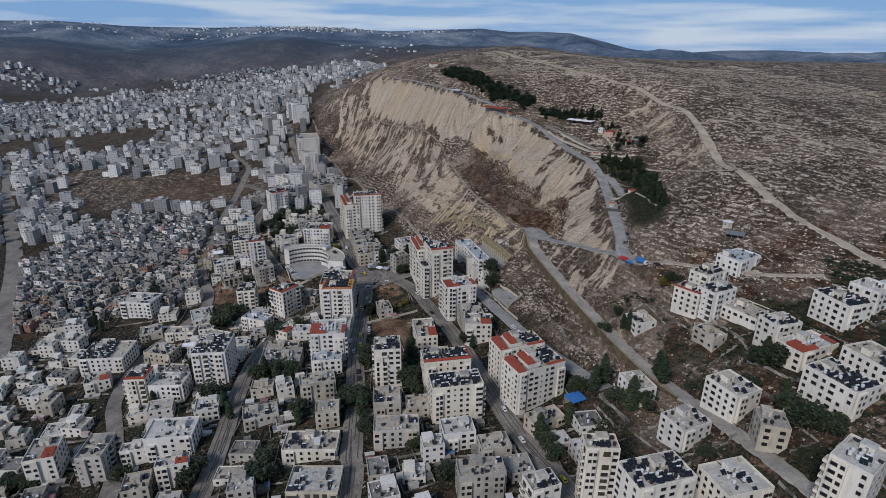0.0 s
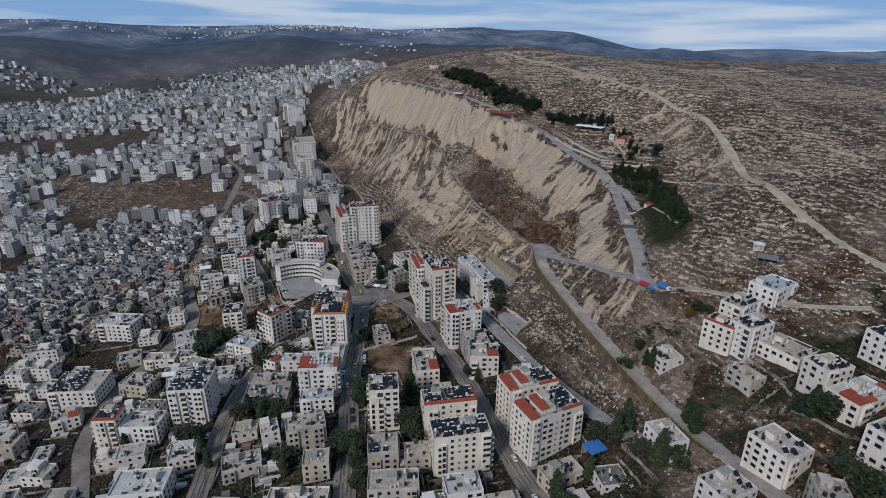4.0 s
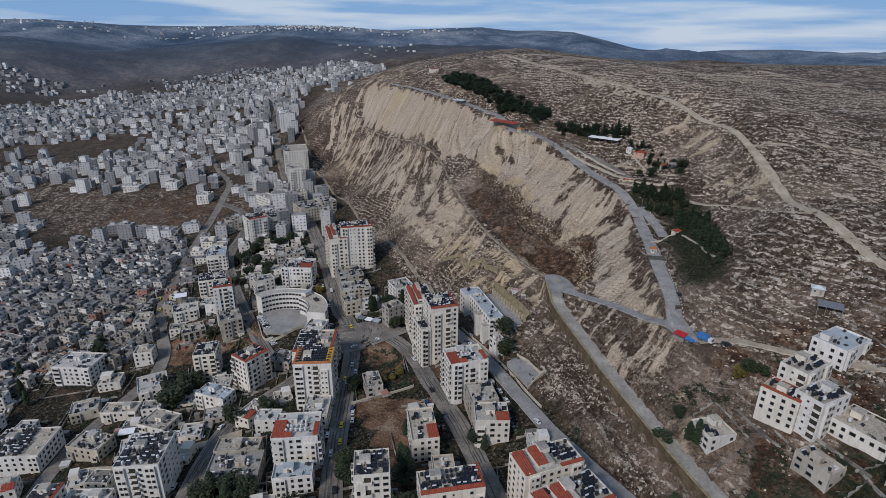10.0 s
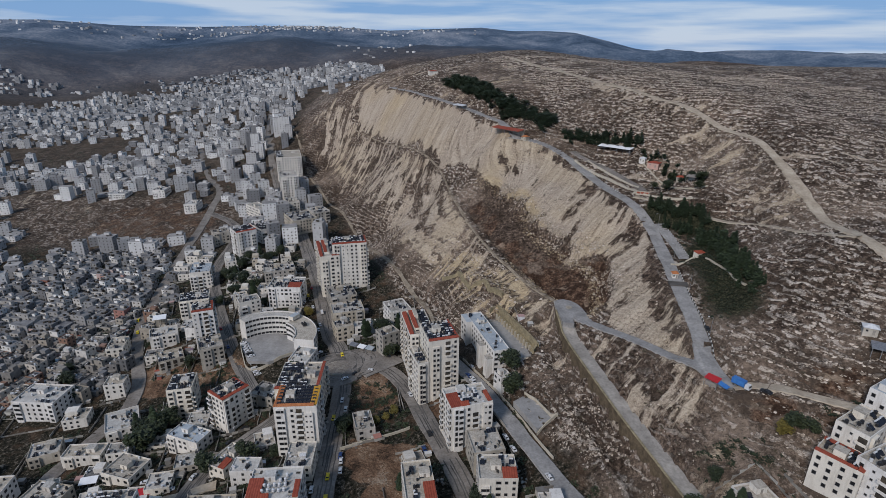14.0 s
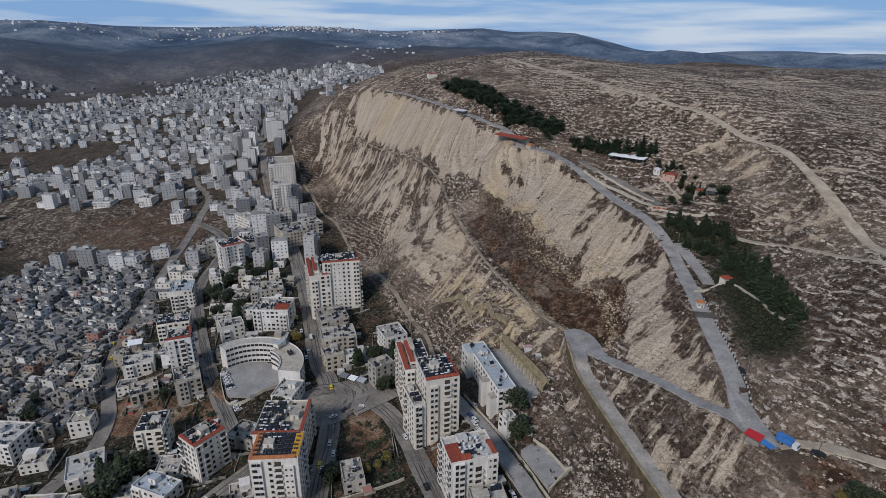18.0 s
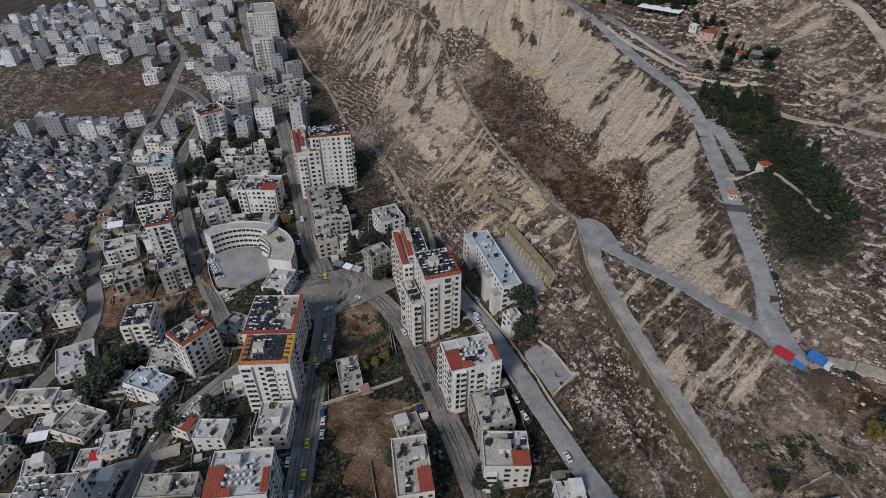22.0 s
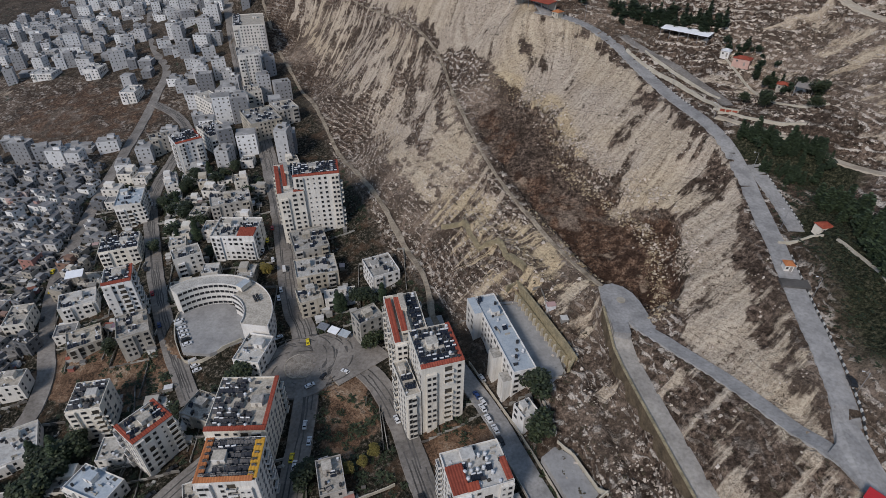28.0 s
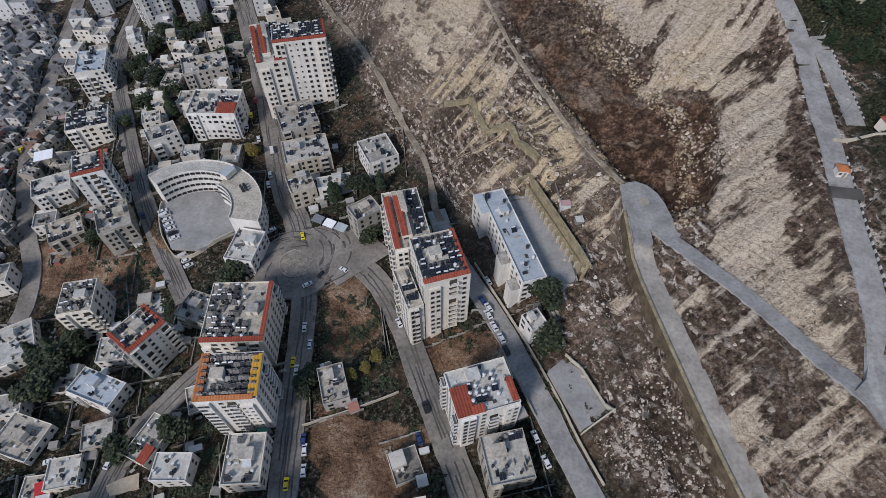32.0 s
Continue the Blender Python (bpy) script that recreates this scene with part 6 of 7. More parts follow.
def tree(x, y, size, tall=None):
    """size: crown width in metres; 2 stands for a small yellowing tree."""
    tall = tree_rnd.random() < 0.3 if tall is None else tall
    gold = size == 2
    s = (5.5 if gold else size * 2.1) * tree_rnd.uniform(0.8, 1.2)
    for fx, fy, fr in FOOTPRINTS:
        dx, dy = x - fx, y - fy
        dd = math.hypot(dx, dy)
        if dd < fr * 0.8:
            x, y = fx + dx / max(dd, 0.1) * fr * 0.95, fy + dy / max(dd, 0.1) * fr * 0.95
    z = zat(x, y)
    ob = thing("tree", x, y, z, tree_rnd.uniform(0, 360), "small yellowing street tree" if gold else "tall dark green conifer tree" if tall else "dark green broad-leaved tree", "tree", "trees")
    sc = Matrix.Diagonal((s * (0.8 if tall else 1.0), s * (0.8 if tall else 1.0), s * (0.62 if tall else 0.95), 1))
    child("trunk", TRUNK_T if tall else TRUNK, ob, sc)
    child("crown", GOLD if gold else TALL[tree_rnd.randrange(3)] if tall else BROAD[tree_rnd.randrange(3)], ob, sc)


for spot3 in ((-90, 401, 4), (-122, 501, 3), (-48, 440, 5), (-38, 445, 5), (-174, 546, 5), (-165, 536, 5), (-146, 505, 5), (-150, 521, 5), (-175, 569, 5), (-156, 570, 4),
              (-159, 507, 4), (-94, 472, 2), (-152, 579, 4), (-127, 553, 4), (38, 373, 5), (38, 356, 6), (-173, 578, 5), (-165, 584, 5), (-184, 546, 5), (-181, 554, 5),
              (-164, 532, 5), (-172, 499, 4), (-96, 472, 2), (-50, 439, 5), (-36, 445, 5), (-28, 443, 4), (-31, 417, 5), (-147, 586, 4), (-176, 536, 4), (-132, 489, 3)):
    tree(*spot3)
for spot3 in ((-88, 399, 6), (-159, 352, 6), (-155, 357, 6), (-49, 352, 4), (-50, 346, 4), (-88, 321, 4), (-81, 334, 3), (-68, 333, 3), (-24, 358, 2), (-28, 354, 2),
              (-33, 351, 2), (77, 226, 6), (83, 232, 6), (70, 232, 5), (88, 206, 6), (93, 207, 6), (86, 213, 5), (107, 219, 6), (107, 226, 5), (47, 204, 5),
              (49, 198, 5), (51, 189, 5), (144, 212, 5), (145, 208, 5), (148, 206, 5), (137, 176, 5), (140, 172, 5), (143, 168, 5), (143, 162, 5), (146, 162, 5)):
    tree(*spot3)
for spot3 in ((139, 166, 5), (51, 240, 5), (4, 184, 5), (62, 211, 4), (129, 194, 5), (142, 186, 4), (104, 167, 4), (-41, 236, 5), (-38, 226, 5), (-34, 212, 5),
              (-47, 233, 5), (-15, 269, 6), (-13, 250, 6), (-43, 280, 5), (-41, 271, 5), (-158, 298, 5), (-96, 274, 5), (-91, 262, 5), (-84, 262, 5), (-70, 230, 5),
              (-70, 225, 4), (-125, 253, 6), (-118, 241, 5), (-147, 222, 4), (-266, 375, 5), (-254, 363, 5), (-280, 394, 5), (-241, 416, 5), (-231, 396, 5), (-160, 369, 5)):
    tree(*spot3)
for spot3 in ((-151, 370, 5), (-17, 302, 4), (-204, 203, 4), (-198, 204, 4), (-191, 206, 4), (-112, 191, 5), (-111, 196, 5), (-78, 189, 5), (-80, 198, 4), (-62, 248, 4),
              (-109, 236, 4), (-16, 206, 3), (-149, 200, 4), (-44, 283, 5), (-43, 273, 5), (-156, 366, 6), (-164, 365, 5), (-97, 271, 5), (-92, 267, 5), (-88, 271, 5),
              (-63, 247, 4), (-49, 241, 5), (-40, 235, 5), (-14, 243, 5), (-18, 281, 5), (-16, 269, 5), (-61, 225, 4), (-160, 256, 4), (-156, 364, 6), (-162, 361, 5)):
    tree(*spot3)
for spot3 in ((-170, 369, 4), (-164, 425, 4), (-105, 328, 5), (-100, 330, 5), (-249, 432, 4), (-244, 419, 5), (-215, 437, 3), (-75, 353, 4), (-166, 513, 5), (-180, 544, 5),
              (-177, 565, 5), (17, 293, 4), (21, 289, 4), (102, 274, 3), (132, 283, 3), (128, 282, 2), (101, 263, 4), (103, 260, 4), (92, 266, 3), (135, 280, 3)):
    tree(*spot3)
# pine groves on the hill: a line, its width, how many, size
def grove(name, plan, seed, kinds=(0, 1, 2, 3, 2, 3)):
    r = random.Random(seed)
    crowns = [crown_mesh(40 + k, PINE, k < 2, 240) for k in range(4)]
    data = [np.array([tuple(q.co) for q in m.vertices]) for m in crowns]
    allv, mats = [], None
    for pts, wid, count, size in plan:
        ln3 = along(pts, 1.0)
        p = ln3[[r.randrange(len(ln3)) for _ in range(count)]] + np.array([(r.uniform(-wid, wid), r.uniform(-wid, wid)) for _ in range(count)])
        z = ground(p[:, 0], p[:, 1], 0)
        for (x, y), h in zip(p, z):
            k = r.choice(kinds)
            s, a = size * r.uniform(0.7, 1.3), r.uniform(0, 6.28)
            v = data[k] * np.array((s, s, s * (0.75 if k < 2 else 0.95)))
            allv.append(np.stack([x + v[:, 0] * math.cos(a) - v[:, 1] * math.sin(a), y + v[:, 0] * math.sin(a) + v[:, 1] * math.cos(a), h - 0.3 + v[:, 2]], 1))
    v = np.concatenate(allv)
    f = np.arange(len(v)).reshape(-1, 4)
    me = bpy.data.meshes.new(name)
    me.from_pydata(v.tolist(), [], f.tolist())
    me.materials.append(PINE)
    tagged(new(name, me), "dense dark green pine grove on the hill", "grove", kind="stuff")


grove("pine_grove", [([(98, 612), (78, 640), (55, 686), (31, 742), (10, 792)], 9, 270, 7.0)], 1, (2, 3))
grove("pine_belt", [([(108, 594), (135, 580), (158, 560)], 5, 100, 5), ([(164, 545), (175, 524), (179, 500)], 5, 30, 4)], 2, (0, 2, 3))
grove("pine_row", [([(143, 472), (153, 463), (168, 454)], 3.6, 64, 4.6), ([(150, 448), (158, 446), (166, 446)], 6, 30, 4)], 3, (0, 1, 0, 2))
grove("pine_bank", [([(158, 424), (159, 402), (153, 376), (151, 356)], 4.4, 115, 5.0)], 4, (0, 1, 0, 1, 3))

# ---- the rest of the town ----
fill = random.Random(11)
GRID = {}


def free(x, y, r):
    """Whether a house of radius r may stand there: no road, no other house."""
    for i in range(-1, 2):
        for j in range(-1, 2):
            for a, b, c in GRID.get((int(x // 40) + i, int(y // 40) + j), ()):
                if (x - a) ** 2 + (y - b) ** 2 < (r + c) ** 2:
                    return False
    for half, _, line, _ in LINES.values():
        if ((line[:, 0] - x) ** 2 + (line[:, 1] - y) ** 2).min() < (half + r * 0.8) ** 2:
            return False
    return True


def take(x, y, r):
    GRID.setdefault((int(x // 40), int(y // 40)), []).append((x, y, r))


for a, b, c in FOOTPRINTS:
    take(a, b, c * 0.85)
take(-330, 715, 55), take(-390, 745, 55), take(-440, 690, 50), take(-285, 690, 20), take(-470, 770, 40), take(-520, 795, 55), take(-575, 850, 45), take(-420, 800, 32), take(-345, 775, 30), take(-420, 655, 30)      # the bare field
take(-175, 415, 13), take(-155, 409, 13), take(-140, 405, 11), take(-187, 400, 10)
take(10, 358, 9), take(-28, 378, 22), take(-25, 345, 18), take(-28, 298, 16), take(-26, 275, 10), take(-240, 365, 22)
CAMP = [(-384, 630), (-264, 618), (-215, 520), (-207, 425), (-226, 385), (-321, 366), (-408, 480), (-395, 551)]


def inside(x, y, poly):
    hit, n = False, len(poly)
    for i in range(n):
        (a, b), (c, d) = poly[i], poly[(i + 1) % n]
        if (b > y) != (d > y) and x < (c - a) * (y - b) / (d - b) + a:
            hit = not hit
    return hit


CAMP_WALL = [simple("bare_block_%d" % k, c, tuple(v * 0.75 for v in c), 0.4, 0.95, fine=1.6, spots=0.4, vary=0.3) for k, c in
             enumerate(((0.28, 0.28, 0.282), (0.2, 0.208, 0.222), (0.4, 0.385, 0.355), (0.62, 0.615, 0.6), (0.3, 0.2, 0.165)))]


CAMP_DECK = simple("dark_screed", (0.17, 0.172, 0.178), (0.27, 0.268, 0.265), 0.3, 0.95, fine=1.2, vary=0.35, spots=0.5)


def cottage(x, y, w, d, rot, floors, wall, deck, label):
    """A small plain house further off: walls with parapet, roof deck with a tank, windows."""
    c, s = math.cos(radians(rot)), math.sin(radians(rot))
    cor = np.array([(x + c * a * w / 2 - s * b * d / 2, y + s * a * w / 2 + c * b * d / 2) for a, b in ((-1, -1), (1, -1), (1, 1), (-1, 1))])
    lo = float(ground(cor[:, 0], cor[:, 1], 0).min())
    h = floors * 3.0 + 0.6
    g = Geo()
    half = fill.random() < 0.45
    g.box(0, 0, -3, h - 0.6, w, d)
    for a, b, lw, ld in ((0, -d / 2 + 0.12, w, 0.24), (0, d / 2 - 0.12, w, 0.24), (-w / 2 + 0.12, 0, 0.24, d - 0.48), (w / 2 - 0.12, 0, 0.24, d - 0.48)):
        g.box(a, b, h - 0.6, h, lw, ld)
    if half:
        g.box(w * fill.choice((-.2, .2)), d * 0.2, h - 0.6, h + 2.2, w * 0.5, d * 0.5)
    ob = new("house", g.mesh("house", [wall]))
    ob.matrix_basis = pose(x, y, lo, 0, 0, rot)
    tagged(ob, label, "building", "houses")
    r = Geo()
    r.box(0, 0, h - 0.62, h - 0.55, w - 0.5, d - 0.5)
    for k in range(fill.choice((1, 2, 3, 4))):
        r.cyl(fill.uniform(-.4, .4) * w, fill.uniform(-.42, -.1) * d, h - 0.56, h + fill.uniform(0.4, 0.9), 0.6, 8, mat=fill.choice((1, 1, 2)))
    child("roof", r.mesh("roof", [deck, BLACK_TANK, WHITE_TANK]), ob)
    wn = Geo()
    for face in (0, 1, 3):
        n = max(1, int((w if face == 0 else d) / 3.2))
        for i in range(n):
            for k in range(floors):
                u = ((i + 0.5) / n - 0.5) * (w if face == 0 else d)
                if fill.random() < 0.15:
                    continue
                zz = k * 3.0 + 1.1
                if face == 0:
                    wn.box(u, -d / 2, zz, zz + 1.3, 1.2, 0.12, bottom=True)
                else:
                    wn.box((1 if face == 1 else -1) * w / 2, u, zz, zz + 1.3, 0.12, 1.2, bottom=True)
    if wn.v:
        tagged(child("window", wn.mesh("window", [GLASS]), ob), kind="stuff")
    take(x, y, max(w, d) / 2)
    DECKS.append((x, y, w, d, rot, lo + h - 0.55, "old"))


def block(g, x, y, z, w, d, rot, h, wall, deck, glass):
    """One house of the joined far town, with its windows."""
    rot = radians(rot)
    g.box(x, y, z - 4, z + h, w, d, rot, wall, top_mat=deck)
    c, s = math.cos(rot), math.sin(rot)
    if fill.random() < 0.7:
        a, b = fill.uniform(-.25, .25) * w, fill.uniform(-.1, .3) * d
        g.box(x + c * a - s * b, y + s * a + c * b, z + h, z + h + 2.2, w * 0.35, d * 0.35, rot, wall, top_mat=deck)
    for k in range(fill.choice((0, 1, 2, 3))):
        a, b = fill.uniform(-.4, .4) * w, fill.uniform(-.4, .1) * d
        g.box(x + c * a - s * b, y + s * a + c * b, z + h, z + h + 1.1, 1.6, 1.4, rot, glass)
    n, m, fl = max(2, int(w / 3.4)), max(2, int(d / 3.6)), int(h / 3.1)
    for k in range(fl):
        zz = z + h - 3.1 * (k + 1) + 1.0
        for i in range(n):
            if fill.random() < 0.85:
                u, o = ((i + 0.5) / n - 0.5) * w, -d / 2 - 0.05
                g.add([(x + c * (u + e) - s * o, y + s * (u + e) + c * o, zz + f) for e, f in ((-.55, 0), (.55, 0), (.55, 1.2), (-.55, 1.2))], [(0, 1, 2, 3)], glass)
        for i in range(m):
            if fill.random() < 0.8:
                u, o = ((i + 0.5) / m - 0.5) * d, (w / 2 + 0.05) * (1 if x < 0 else -1)
                q = [(x + c * o - s * (u + e), y + s * o + c * (u + e), zz + f) for e, f in ((-.55, 0), (.55, 0), (.55, 1.2), (-.55, 1.2))]
                g.add(q, [(0, 1, 2, 3)], glass)


# the crowded old quarter: narrow grey houses
old = Geo()
near_camp = 0
for gy in range(40):
    for gx in range(34):
        x, y = -415 + gx * 7.6 + fill.uniform(-1.3, 1.3) + (gy % 3) * 2, 362 + gy * 7.6 + fill.uniform(-1.3, 1.3)
        if not inside(x, y, CAMP) or fill.random() < 0.07:
            continue
        w, d, fl = fill.uniform(6, 9.5), fill.uniform(5.5, 8.5), fill.choice((1, 1, 2, 2, 2, 3))
        if not free(x, y, 3.0):
            continue
        rot = -12 + fill.uniform(-8, 8)
        if near_camp < 150 and math.hypot(x + 100, y - 200) < 330:
            cottage(x, y, w, d, rot, fl, fill.choice(CAMP_WALL[:4] + CAMP_WALL[:3] + CAMP_WALL), fill.choice((CAMP_DECK, CAMP_DECK, CAMP_DECK, DECK, RUST)), "small bare concrete-block house in a crowded quarter")
            near_camp += 1
        else:
            z = zat(x, y)
            block(old, x, y, z, w, d, rot, fl * 3.0 + 0.4, 0, 1, 2)
            take(x, y, 3.5)
BLOCKS = island_mix("grey_house_walls", [(0, (0.13, 0.135, 0.145)), (0.35, (0.27, 0.27, 0.27)), (0.65, (0.42, 0.4, 0.37)), (0.93, (0.72, 0.72, 0.7)), (1, (0.3, 0.12, 0.09))])
TOPS = simple("grey_roofs", (0.14, 0.142, 0.15), (0.26, 0.258, 0.258), 0.12, 0.95, fine=0.5, spots=0.5)
tagged(new("old_quarter_houses", old.mesh("old_quarter_houses", [BLOCKS, TOPS, SHUTTER])), "crowded small grey concrete houses of an old quarter", "houses", kind="stuff")

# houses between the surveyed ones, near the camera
tries = made = 0
while made < 175 and tries < 9000:
    tries += 1
    x, y = fill.uniform(-290, 105), fill.uniform(120, 600)
    if y > 420 and x > -95 or town_side(np.array([x + 12]), np.array([y]))[0] < 0.5 or inside(x, y, CAMP):
        continue
    w, d = fill.uniform(8, 13), fill.uniform(8, 12)
    if not free(x, y, max(w, d) / 2 + 1.0):
        continue
    cottage(x, y, w, d, fill.uniform(-5, 25), fill.choice((1, 2, 2, 3)), fill.choice((GREY, WHITE, BEIGE, WHITE)), fill.choice((DECK, CAMP_DECK, DECK, DECK_WHITE)), "weathered flat-roofed stone house among gardens")
    made += 1

# the wide town beyond
far_town = Geo()
count = tries = 0
while count < 2300 and tries < 60000:
    tries += 1
    q = fill.random()
    y = 560 + 1750 * q ** 1.35
    x = fill.uniform(-0.62 * y - 500, 300)
    if town_side(np.array([x + 14]), np.array([y]))[0] < 0.9 and y < 1500 or y >= 1500 and x > -0.1 * (y - 130):
        continue
    if float(fbm(np.array([x]), np.array([y]), 230.0, 3)[0]) < fill.uniform(-0.3, 0.08):
        continue
    tall = fill.random()
    d0 = abs(x - float(np.interp(y, [420, 820, 1450], [-57, -214, -405])))
    fl = fill.choice((4, 5, 6, 7, 8)) if d0 < 45 else 6 if tall < 0.06 else fill.choice((3, 4, 5)) if tall < 0.45 else fill.choice((1, 2, 3))
    w, d = fill.uniform(8, 16), fill.uniform(8, 13)
    if not free(x, y, (w + d) * 0.26):
        continue
    z = float(ground(np.array([x]), np.array([y]), 0)[0])
    block(far_town, x, y, z, w, d, fill.uniform(-6, 30), fl * 3.1 + 0.6, 0, 1, 2)
    take(x, y, (w + d) * 0.26)
    count += 1
outskirts = Geo()
for k in range(5200):                 # thinly built slopes further out
    a, rr = radians(fill.uniform(-47, -6)), 1650 + 950 * fill.random() ** 1.3
    x, y = rr * math.sin(a), 130 + rr * math.cos(a)
    if float(fbm(np.array([x]), np.array([y]), 420.0, 3)[0]) < fill.uniform(-0.15, 0.35):
        continue
    z = float(ground(np.array([x]), np.array([y]), 0)[0])
    w, d, h = fill.uniform(8, 14), fill.uniform(8, 13), 3.1 * fill.choice((1, 1, 2, 2, 3, 3))
    outskirts.box(x, y, z - 6, z + h, w, d, fill.uniform(0, 1.5), 0, top_mat=1)
FAR_WALL = island_mix("pale_house_walls", [(0, (0.19, 0.195, 0.205)), (0.35, (0.36, 0.362, 0.366)), (0.75, (0.58, 0.58, 0.576)), (1, (0.8, 0.8, 0.785))], grime=0.25)
FAR_TOP = simple("pale_roofs", (0.24, 0.236, 0.23), (0.42, 0.41, 0.395), 0.05, 0.95, fine=0.3, spots=0.4)
tagged(new("far_town_houses", far_town.mesh("far_town_houses", [FAR_WALL, FAR_TOP, SHUTTER])), "pale flat-roofed houses spread over the far town", "houses", kind="stuff")

# distance haze is mixed into these wall tones: duller greys, cooled towards blue
HAZY_WALL = island_mix("hazed_far_walls", [(0, (0.13, 0.14, 0.155)), (0.5, (0.26, 0.27, 0.285)), (0.85, (0.42, 0.425, 0.435)), (1, (0.6, 0.6, 0.6))], grime=0.3)
tagged(new("outskirt_houses", outskirts.mesh("outskirt_houses", [HAZY_WALL, FAR_TOP])), "haze-greyed houses thinly spread over the valley slopes", "houses", kind="stuff")

# small villages on the far ridges
hamlets = Geo()
for az0, r0, n, wide in ((-16, 4450, 150, 3.2), (-11, 4500, 90, 2.5), (-24, 4300, 40, 3), (-33, 4200, 30, 3), (-2, 4300, 40, 3), (-7, 2900, 20, 2.5)):
    for k in range(n):
        a, rr = radians(az0 + fill.gauss(0, wide)), r0 + fill.uniform(-260, 260)
        x, y = rr * math.sin(a), 130 + rr * math.cos(a)
        z = float(ground(np.array([x]), np.array([y]), 0)[0])
        hamlets.box(x, y, z - 6, z + fill.uniform(4, 10), fill.uniform(9, 18), fill.uniform(9, 14), fill.uniform(0, 3), 0, top_mat=1)
tagged(new("hamlet_houses", hamlets.mesh("hamlet_houses", [FAR_WALL, FAR_WALL])), "pale villages on the far ridges", "houses", kind="stuff")

# ---- loose stones and scrub of the hillside ----
def scatter_stuff(name, mats, label, category, count, place_fn, shape, seed, stretch=0.0):
    r = np.random.RandomState(seed)
    base_v, base_f = shape
    k = len(base_v)
    pts = place_fn(r, count)
    x, y, size = pts
    z = ground(x, y, 0.1)
    n = len(x)
    a = r.uniform(0, 6.28, n)
    sx, sy, sz = size * r.uniform(0.6, 1.4, n), size * r.uniform(0.6, 1.4, n), size * r.uniform(0.35, 0.8, n)
    if stretch:                    # long pieces lie along the contours
        gx, gy = base(x + 3, y) - base(x - 3, y), base(x, y + 3) - base(x, y - 3)
        a = np.arctan2(gx, -gy) + r.normal(0, 0.25, n)
        sx, sy = size * stretch * r.uniform(0.6, 1.4, n), size * r.uniform(0.5, 1.0, n)
    v = np.empty((n, k, 3))
    jit = 1 + r.uniform(-0.28, 0.28, (n, k))
    bx, by, bz = base_v[:, 0][None] * jit * sx[:, None], base_v[:, 1][None] * jit * sy[:, None], base_v[:, 2][None] * jit * sz[:, None]
    v[:, :, 0] = x[:, None] + bx * np.cos(a)[:, None] - by * np.sin(a)[:, None]
    v[:, :, 1] = y[:, None] + bx * np.sin(a)[:, None] + by * np.cos(a)[:, None]
    v[:, :, 2] = z[:, None] + bz
    f = (np.array(base_f)[None] + (np.arange(n) * k)[:, None, None]).reshape(-1, len(base_f[0]))
    me = bpy.data.meshes.new(name)
    me.from_pydata(v.reshape(-1, 3).tolist(), [], f.tolist())
    me.materials.append(mats)
    return tagged(new(name, me), label, category, kind="stuff")


def rock_shape():
    """A blunt angular stone: a square prism with a smaller, turned top."""
    v = [(0.5 * math.cos(a), 0.5 * math.sin(a), -0.3) for a in (0.4, 1.7, 3.3, 4.9)] + [(0.4 * math.cos(a), 0.4 * math.sin(a), 0.42) for a in (0.9, 2.4, 3.9, 5.5)]
    f = [(4, 5, 6), (4, 6, 7)] + [t for i in range(4) for t in ((i, (i + 1) % 4, 4 + (i + 1) % 4), (i, 4 + (i + 1) % 4, 4 + i))]
    return np.array(v), f


def leaf_shape(n, seed, size=0.2):
    r = random.Random(seed)
    g = Geo()
    for i in range(n):
        d = Vector((r.gauss(0, 1), r.gauss(0, 1), abs(r.gauss(0, 0.7)))).normalized() * 0.5 * r.random() ** 0.4
        leaf(g, r, tuple(d), size)
    return np.array(g.v), g.f


ROCKY = island_mix("limestone_boulders", [(0, (0.25, 0.208, 0.168)), (0.5, (0.44, 0.375, 0.31)), (1, (0.64, 0.565, 0.485))], grime=0.3)


def off_road(x, y):
    keep = np.ones(len(x), bool)
    for half, _, line, _ in LINES.values():
        for i in range(0, len(x), 8000):
            d2 = ((x[i:i + 8000, None] - line[None, :, 0]) ** 2 + (y[i:i + 8000, None] - line[None, :, 1]) ** 2).min(1)
            keep[i:i + 8000] &= d2 > (half + 1.5) ** 2
    for a, b, c in FOOTPRINTS:
        keep &= (x - a) ** 2 + (y - b) ** 2 > (c * 0.9) ** 2
    return keep


GROVE_LINE = [(143, 352), (146, 368), (152, 395), (154, 420), (160, 448)]


def on_hill(lo, hi, power=2.0):
    def fn(r, n):
        x, y = r.uniform(-60, 420, n), r.uniform(130, 130 + 620, n)
        wild = 1 - town_side(x, y)
        clump = fbm(x, y, 30, 3) + 0.5 * fbm(x, y, 9, 2) - 2 * faces(x, y)[1] - 0.55 * faces(x, y)[0]
        k = (wild > 0.6) & off_road(x, y) & (clump > r.uniform(-0.5, 0.45, n)) & (zone(x, y, GROVE_LINE, 15, 22) < 0.4)
        x, y = x[k], y[k]
        return x, y, lo + (hi - lo) * r.random_sample(len(x)) ** power
    return fn


